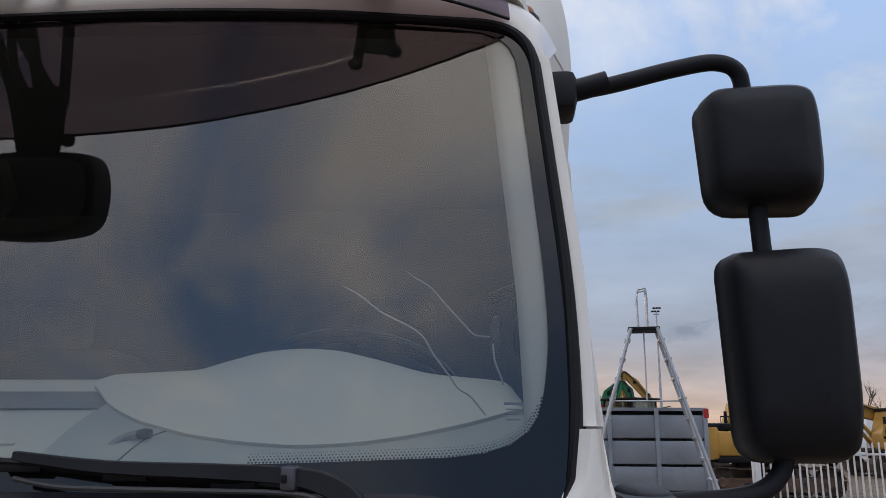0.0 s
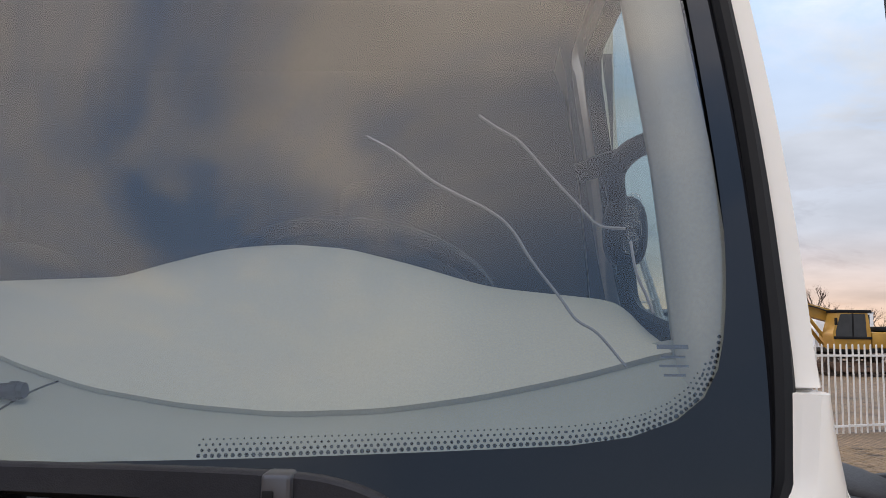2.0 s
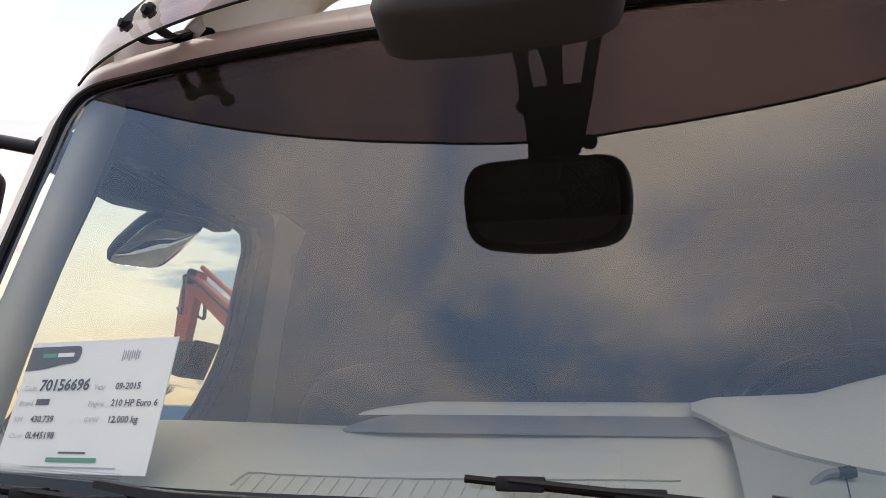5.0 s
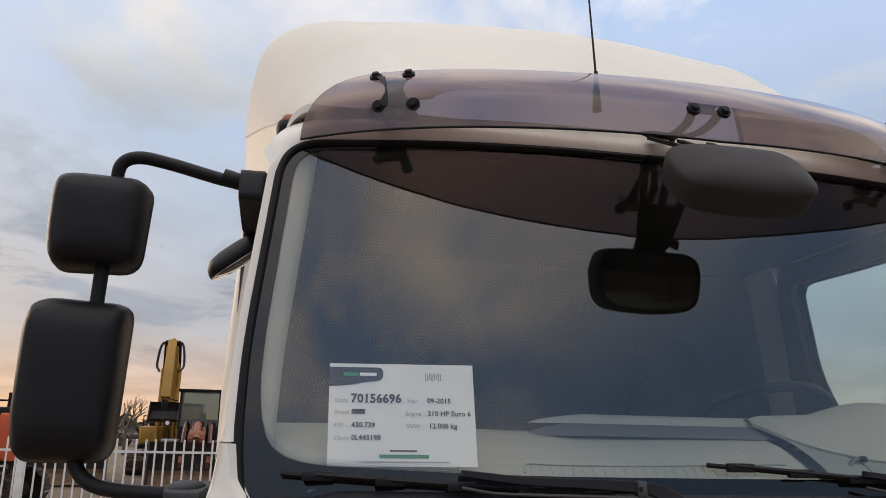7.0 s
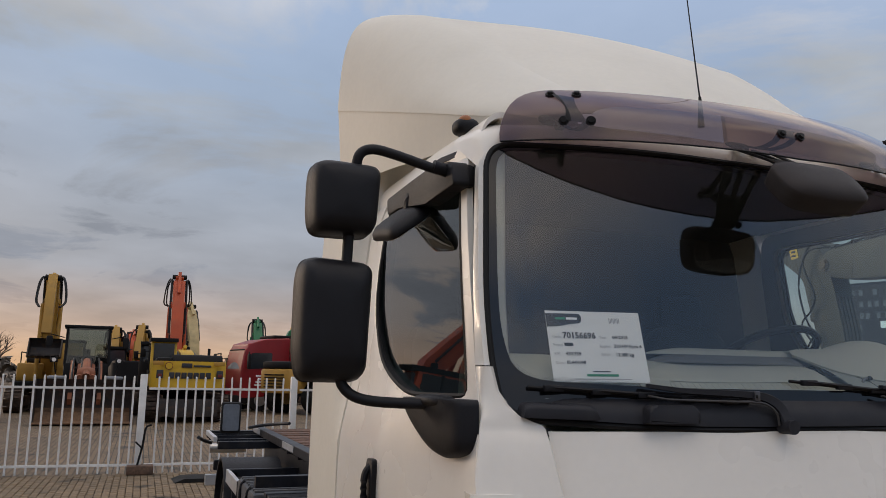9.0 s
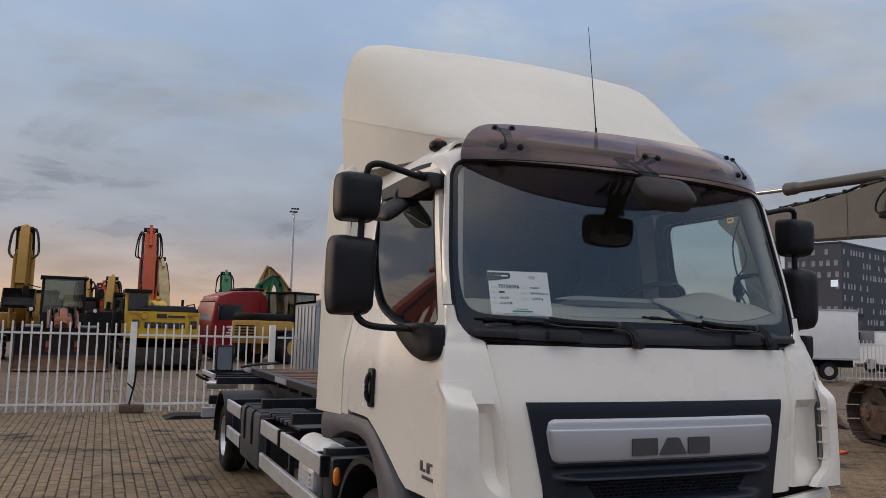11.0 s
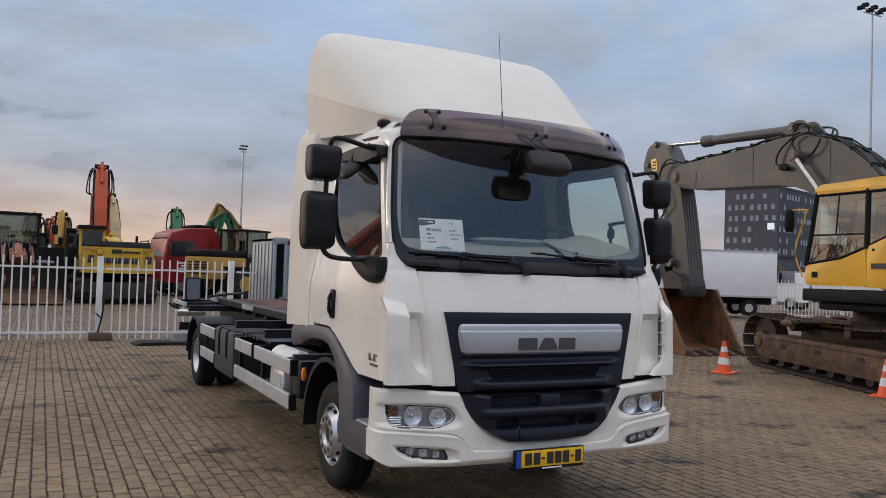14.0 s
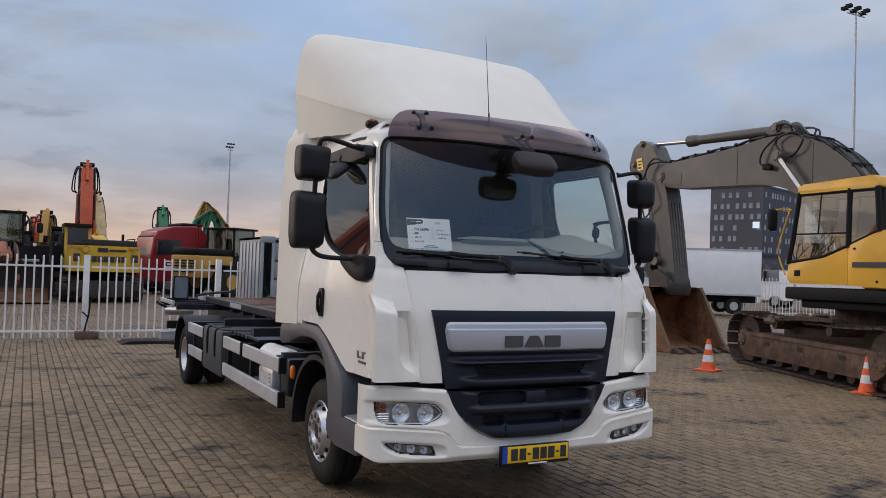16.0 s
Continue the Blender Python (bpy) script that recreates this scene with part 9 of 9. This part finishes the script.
def lorry(label, at, heading, paint, box_len=6.0, box_h=2.7, box_mat=None, cab_h=2.9, small=False):
    """A lorry; its front is ahead along y. With no box, a bare tractor."""
    lo = thing("lorry", label, "truck", at, heading, "trucks in the yard")
    w = 1.0 if small else 1.22
    L = 1.9 if small else 2.2
    bm = B()
    prism(bm, rounded([(0, 0.55), (L, 0.55), (L + 0.02, 1.3), (L - 0.25, cab_h - 0.35), (L - 0.75, cab_h), (0, cab_h)], [0.05, 0.1, 0.1, 0.2, 0.2, 0.1], 4), "x", -w, w, bevel=0.07)
    cab = part("cab", bm, paint, lo)
    bm = B()
    prism(bm, rounded([(L * 0.42, 1.62), (L - 0.12, 1.62), (L - 0.30, 2.28), (L * 0.42, 2.28)], 0.05, 3), "x", -w - 0.012, w + 0.012)
    part("side_window", bm, GLASS_TOWER, cab)
    bm = B()
    grid(bm, lambda u, v: (u * w * 0.9, L + 0.035 - 0.24 * v, 1.55 + 0.75 * v), lin(-1, 1, 4), lin(0, 1, 4), (0, -0.03, 0))
    part("windscreen", bm, GLASS_TOWER, cab)
    bm = B()
    box(bm, (-w, L - 0.1, 0.35), (w, L + 0.12, 0.85), bevel=0.04)
    part("bumper", bm, BLACK_M if not small else paint, cab)
    for x in (-w - 0.2, w + 0.2):
        bm = B()
        box(bm, (x - 0.12, L - 0.45, 1.6), (x + 0.12, L - 0.35, 2.2), bevel=0.03)
        part("mirror", bm, BLACK_M, cab)
    ys = [L - 0.9, -box_len + 1.2] if box_mat else [L - 0.9, -1.6, -2.8]
    for y in ys:
        for x in (-w + 0.15, w - 0.15):
            bm = B()
            rod(bm, (x - 0.15, y, 0.45), (x + 0.15, y, 0.45), 0.45 if not small else 0.36, seg=24)
            wh = part("wheel", bm, RUBBER, lo)
            bm = B()
            rod(bm, (x - 0.155, y, 0.45), (x + 0.155, y, 0.45), 0.24 if not small else 0.19, seg=18)
            part("rim", bm, RIM, wh)
    bm = B()
    box(bm, (-0.4, -max(box_len, 3.4), 0.6), (0.4, 0.2, 0.9))
    part("chassis", bm, BLACK_M, lo, smooth=False)
    if box_mat:
        bm = B()
        box(bm, (-w - 0.03, -box_len, 0.95), (w + 0.03, -0.12, 0.95 + box_h), bevel=0.03)
        bx = part("cargo_box", bm, box_mat, lo)
        bm = B()
        for z in (0.97, 0.93 + box_h):
            box(bm, (-w - 0.045, -box_len - 0.01, z - 0.05), (w + 0.045, -0.10, z + 0.03))
        part("box_edge", bm, ALU, bx, smooth=False)
    return lo


def tractor(label, at, heading, paint):
    """A high-roofed cab-over tractor unit; its front is ahead along y."""
    tr = thing("tractor_unit", label, "truck", at, heading, "trucks in the yard")
    bm = B()
    rings = []
    for x, k in ((-1.22, 0.0), (-1.20, 0.05), (-1.12, 0.09), (1.12, 0.09), (1.20, 0.05), (1.22, 0.0)):
        rings.append([(x, y + (k * 0.9 if y > 1.9 else 0), z + (k * 0.6 if z > 3 else 0)) for y, z in rounded([(0.0, 0.75), (2.2, 0.6), (2.24, 1.88), (2.10, 2.78), (1.92, 3.08), (1.25, 3.30), (0.0, 3.38)], [0.05, 0.1, 0.06, 0.06, 0.10, 0.10, 0.05], 4)])
    loft(bm, rings)
    cab = part("cab", bm, paint, tr, angle=22)
    bm = B()
    grid(bm, lambda u, v: (u * 1.08, 2.335 - 0.19 * v - 0.03 * u * u, 1.94 + 0.82 * v), lin(-1, 1, 8), lin(0, 1, 4), (0, -0.03, 0))
    part("windscreen", bm, GLASS_TOWER, cab)
    bm = B()
    box(bm, (-1.05, 2.06, 2.80), (1.05, 2.20, 2.86), bevel=0.02)
    part("sun_visor", bm, BLACK_M, cab)
    for s in (-1, 1):
        bm = B()
        prism(bm, rounded([(0.85, 2.00), (1.95, 1.92), (1.86, 2.68), (0.85, 2.70)], 0.07, 4), "x", s * 1.19, s * 1.235)
        part("side_window", bm, CAB_GLASS_FAR, cab)
        bm = B()
        box(bm, (s * 1.36, 1.98, 1.92), (s * 1.58, 2.12, 2.62), bevel=0.05)
        mi = part("mirror", bm, BLACK_M, cab)
        bm = B()
        tube(bm, [(s * 1.2, 1.98, 2.68), (s * 1.45, 2.05, 2.70), (s * 1.47, 2.05, 2.58)], 0.03, 6, 3)
        part("mirror_arm", bm, BLACK_M, mi)
        for k, (y0, y1, z0) in enumerate(((0.7, 1.6, 1.58), (0.8, 1.5, 1.44), (0.6, 1.6, 1.30), (0.6, 1.65, 1.16))):
            bm = B()
            box(bm, (s * 1.222, y0, z0), (s * 1.228, y1, z0 + 0.08))
            part("marking_bar", bm, PAPER, cab, smooth=False)
        bm = B()
        prism(bm, [(-0.05, 0.9), (-0.65, 0.9), (-0.60, 2.9), (-0.05, 3.40)], "x", s * 1.12, s * 1.20)
        part("side_fairing", bm, paint, tr)
        bm = B()
        box(bm, (s * 0.72, 2.18, 0.75), (s * 1.14, 2.27, 0.98), bevel=0.03)
        part("headlight", bm, GLASS_TOWER, cab)
    bm = B()
    box(bm, (-1.0, 2.2, 1.05), (1.0, 2.27, 1.45), bevel=0.03)
    part("grille", bm, BLACK_M, cab)
    bm = B()
    box(bm, (-1.2, 1.9, 0.35), (1.2, 2.32, 0.72), bevel=0.05)
    part("bumper", bm, BLACK_M, cab)
    bm = B()
    box(bm, (-1.0, -0.35, 3.42), (1.0, 0.75, 3.56), bevel=0.06)
    part("roof_deflector", bm, BLACK_M, cab)
    for y in (1.35, -2.2):
        for x in (-1.05, 1.05):
            bm = B()
            rod(bm, (x - 0.16, y, 0.5), (x + 0.16, y, 0.5), 0.5, seg=24)
            wh = part("wheel", bm, RUBBER, tr)
            bm = B()
            rod(bm, (x - 0.165, y, 0.5), (x + 0.165, y, 0.5), 0.28, seg=18)
            part("rim", bm, RIM, wh)
    bm = B()
    box(bm, (-0.42, -3.3, 0.65), (0.42, 0.3, 0.95))
    part("chassis", bm, BLACK_M, tr, smooth=False)


tractor("dark red tractor unit parked behind the gate", (4.35, 37.8, 0), 102, RED_T)
lorry("white box van truck beyond the excavator", (23.6, 22.9, 0), 62, BOX_WHITE, 3.5, 2.05, BOX_WHITE, 2.45, True)
lorry("white delivery van with box body behind the fence", (19.6, 46.0, 0), 100, BOX_WHITE, 3.6, 2.2, BOX_WHITE, 2.2, True)
lorry("blue truck parked far behind the yard", (-30.0, 40.5, 0), 150, BLUE_T, 6.0, 2.4, BLUE_T, 3.3)
lorry("red truck parked far behind the yard", (-36.0, 41.5, 0), 150, RED_T, 6.0, 2.2, RED_T, 3.2)
lorry("white van parked beyond the fence", (36.0, 26.0, 0), 20, BOX_WHITE, 4.0, 1.6, BOX_WHITE, 2.2, True)
lorry("white truck standing across the yard", (-24.0, 47.0, 0), 200, BOX_WHITE, 7.0, 2.6, BOX_WHITE, 3.1)

# ---- light masts ----
def mast(at, h, arms, label):
    m = thing("light_mast", label, "light mast", at)
    bm = B()
    rod(bm, (0, 0, 0), (0, 0, h), 0.16, 0.07, seg=12)
    part("mast_pole", bm, ALU, m)
    bm = B()
    rod(bm, (-arms, 0, h), (arms, 0, h), 0.05)
    rod(bm, (-arms * 0.8, 0, h - 0.25), (arms * 0.8, 0, h - 0.25), 0.05)
    part("cross_arm", bm, ALU, m)
    for k in range(6):
        bm = B()
        x = -arms + 2 * arms * k / 5
        q = 0.10 if arms < 0.6 else 0.18
        box(bm, (x - q, -q, h - q * 0.6 + 0.3 * (k % 2)), (x + q, q * 1.3, h + q * 0.8 + 0.3 * (k % 2)), bevel=0.02)
        part("floodlight", bm, BLACK_M, m)


mast((52.0, 34.0, 0), 22.3, 1.3, "tall steel floodlight mast beside the yard")
mast((13.7, 71.3, 0), 12.6, 0.32, "slim floodlight mast far behind the machines")
mast((-25.0, 46.0, 0), 13.5, 0.4, "slim floodlight mast beyond the fence")

# ---- office tower ----
tower = thing("office_building", "dark-clad office tower with rows of small windows", "building", (177.6, 148.4, 0), 17.0)
TWX, TWY, TH = 30.0, 15.5, 27.8
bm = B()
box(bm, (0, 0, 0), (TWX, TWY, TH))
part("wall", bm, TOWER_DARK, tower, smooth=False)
# end wall skinned in the brighter tone, painted as the side catching the light
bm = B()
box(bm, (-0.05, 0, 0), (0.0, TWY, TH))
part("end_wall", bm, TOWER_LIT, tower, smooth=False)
bm = B()
box(bm, (-0.2, -0.2, TH), (TWX + 0.2, TWY + 0.2, TH + 0.5))
part("roof_edge", bm, TOWER_DARK, tower, smooth=False)
random.seed(7)
bmx = B()
box(bmx, (-0.5, -0.08, -0.75), (0.5, 0.02, 0.75))
wfirst = part("window", bmx, GLASS_TOWER, tower, smooth=False)
wused = False
for fl in range(8):
    z = 4.0 + fl * 3.1
    for k in range(14):
        if random.random() < 0.35:
            continue
        o = wfirst if not wused else new("window", wfirst.data)
        wused = True
        o.parent = tower
        o.matrix_basis = Matrix.Translation((1.6 + k * 2.05 + random.choice((-0.35, 0, 0.35)), 0, z))
    for k in range(7):
        if random.random() < 0.3:
            continue
        o = new("window", wfirst.data)
        o.parent = tower
        o.matrix_basis = Matrix.Translation((-0.05, 1.4 + k * 2.1 + random.choice((-0.3, 0, 0.3)), z)) @ Matrix.Rotation(radians(-90), 4, "Z")
bm = B()
box(bm, (-0.25, 0.9, 16.2), (-0.15, 2.8, 18.0))
part("lit_sign", bm, LIT_PANE, tower, smooth=False)
hall = thing("warehouse", "low grey warehouse beyond the yard", "building", (120.0, 150.0, 0), -30.0)
bm = B()
box(bm, (0, 0, 0), (45, 20, 7.5))
part("wall", bm, TOWER_LIT, hall, smooth=False)
bm = B()
box(bm, (-0.3, -0.3, 7.5), (45.3, 20.3, 8.0))
part("roof", bm, TOWER_DARK, hall, smooth=False)

# ---- bare trees and scrub ----
def tree(at, h, seed, label):
    rnd = random.Random(seed)
    tr = thing("tree", label, "tree", at, 0, "bare trees")
    bm = B()
    tips = []

    def grow(p, d, length, r, depth):
        q = p + d * length
        mid = p + d * length * 0.5 + Vector((rnd.uniform(-1, 1), rnd.uniform(-1, 1), 0)) * length * 0.06
        tube(bm, [p, mid, q], [r, r * 0.65], 5, 2)
        if depth == 0:
            tips.append((q, d, length))
            return
        for _ in range(3 if depth > 1 else 4):
            nd = (d + Vector((rnd.uniform(-0.75, 0.75), rnd.uniform(-0.75, 0.75), rnd.uniform(-0.05, 0.5)))).normalized()
            grow(p + d * length * rnd.uniform(0.55, 1.0), nd, length * rnd.uniform(0.62, 0.8), r * 0.55, depth - 1)
    grow(Vector((0, 0, 0)), Vector((0, 0, 1)), h * 0.30, h * 0.022, 3)
    part("trunk", bm, BARK, tr)
    vs, fs = [], []
    for q, d, length in tips:
        for _ in range(9):
            nd = (d + Vector((rnd.uniform(-1, 1), rnd.uniform(-1, 1), rnd.uniform(-0.3, 0.8)))).normalized()
            e = q - d * length * rnd.random() * 0.7
            s = nd.cross(Vector((0.3, 0.5, 1))).normalized() * h * 0.0011
            k = len(vs)
            vs += [e - s, e + s, e + nd * length * rnd.uniform(0.5, 1.0)]
            fs.append((k, k + 1, k + 2))
    me = bpy.data.meshes.new("crown")
    me.from_pydata([tuple(v) for v in vs], [], fs)
    me.materials.append(BARK)
    c = new("crown", me)
    c.parent = tr


for i, (x, y, h) in enumerate(((31.5, 72, 8.5), (34.5, 75, 7.0), (28.0, 78, 7.5), (-33.0, 46, 8.5), (-36.0, 47, 9.5), (-39.5, 46, 8.0), (-30.0, 50, 7.0), (-43, 45, 8.5), (-12.0, 62, 6.5), (-15.5, 60, 6.0), (-19.0, 63, 6.5), (-9.0, 66, 5.5), (22.0, 80, 6.5), (40, 80, 7))):
    tree((x, y, 0), h, i + 3, "leafless winter tree behind the yard")
# scrub and far rows of machines along the horizon
rnd = random.Random(5)
vs, fs = [], []
for k in range(2600):
    a = radians(rnd.uniform(-75, 75))
    d = rnd.uniform(95, 150)
    c = Vector((math.sin(a) * d, math.cos(a) * d, rnd.uniform(0.2, 3.4) * (0.6 + 0.4 * math.sin(a * 23))))
    for _ in range(3):
        j = len(vs)
        for _ in range(3):
            vs.append(tuple(c + Vector((rnd.uniform(-1.3, 1.3), rnd.uniform(-1.3, 1.3), rnd.uniform(-0.9, 0.9)))))
        fs.append((j, j + 1, j + 2))
me = bpy.data.meshes.new("scrub")
me.from_pydata(vs, [], fs)
me.materials.append(SHRUB)
tagged(new("scrub", me), "low dark scrub along the horizon", "scrub", kind="stuff")

# ---- block paving near the truck ----
paving = tagged(new("pavement"), "brown concrete block paving in running bond", "pavement", kind="structure")
BW, BLEN = 0.105, 0.21
top = 0.0
WAVE = (-0.5, -0.375, -0.125, 0.125, 0.375, 0.5)


def block_ring(side, end, z):
    """An outline whose long sides run in the same wave, so that neighbours interlock."""
    hx, hy = BW / 2 - side, BLEN / 2 - end
    left = [(-hx + 0.0042 * math.sin(4 * math.pi * t), 2 * hy * t, z) for t in WAVE]
    right = [(hx + 0.0042 * math.sin(4 * math.pi * t), 2 * hy * t, z) for t in WAVE]
    return left + right[::-1]


BN = 2 * len(WAVE)
bv = block_ring(0.0045, 0.0065, -0.03) + block_ring(0.0052, 0.0075, -0.008) + block_ring(0.0095, 0.0125, 0.0)
bf = [tuple(2 * BN + k for k in range(BN))[::-1]] + [(r * BN + (k + 1) % BN, r * BN + k, (r + 1) * BN + k, (r + 1) * BN + (k + 1) % BN) for r in (0, 1) for k in range(BN)]
block_mesh = bpy.data.meshes.new("paving_block")
block_mesh.from_pydata(bv, [], bf)
block_mesh.materials.append(PAVE_PIECE)
rnd = random.Random(11)
near, vs, fs = 0, [], []
for i in range(-82, 118):
    x = i * BW
    for j in range(-12, 64):
        y = j * BLEN + (BLEN / 2 if i % 2 else 0.0)
        z = rnd.uniform(-0.003, 0.002)
        tx, ty = rnd.uniform(-0.012, 0.012), rnd.uniform(-0.008, 0.008)
        if near < 300 and -2.45 < x < -1.25 and -0.9 < y < 4.9:
            near += 1
            o = new("paving_block", block_mesh)
            o.parent = paving
            o.matrix_basis = Matrix.Translation((x + tx * 0.2, y + ty * 0.4, z)) @ Matrix.Rotation(tx * 1.6, 4, "Z") @ Matrix.Rotation(ty, 4, "Y") @ Matrix.Rotation(tx, 4, "X")
        else:
            k = len(vs)
            dx, dy, da = rnd.uniform(-0.0025, 0.0025), rnd.uniform(-0.004, 0.004), rnd.uniform(-0.022, 0.022)
            wear = [(rnd.uniform(-0.0022, 0.0022), rnd.uniform(-0.0026, 0.0026)) for _ in range(BN)]
            vs += [(x + a - da * b + dx + wear[q % BN][0], y + b + da * a + dy + wear[q % BN][1], z + c + ty * a + tx * b) for q, (a, b, c) in enumerate(bv)]
            fs += [tuple(k + q for q in f) for f in bf]
me = bpy.data.meshes.new("paving_rest")
me.from_pydata(vs, [], fs)
me.materials.append(PAVE_NEAR)
rest = new("paving_rest", me)
rest.parent = paving
tagged(rest, kind="stuff")
bm = B()
box(bm, (-8.64, -2.56, -0.0299), (12.33, 13.33, -0.014))
part("joint_bed", bm, JOINT, paving, smooth=False)
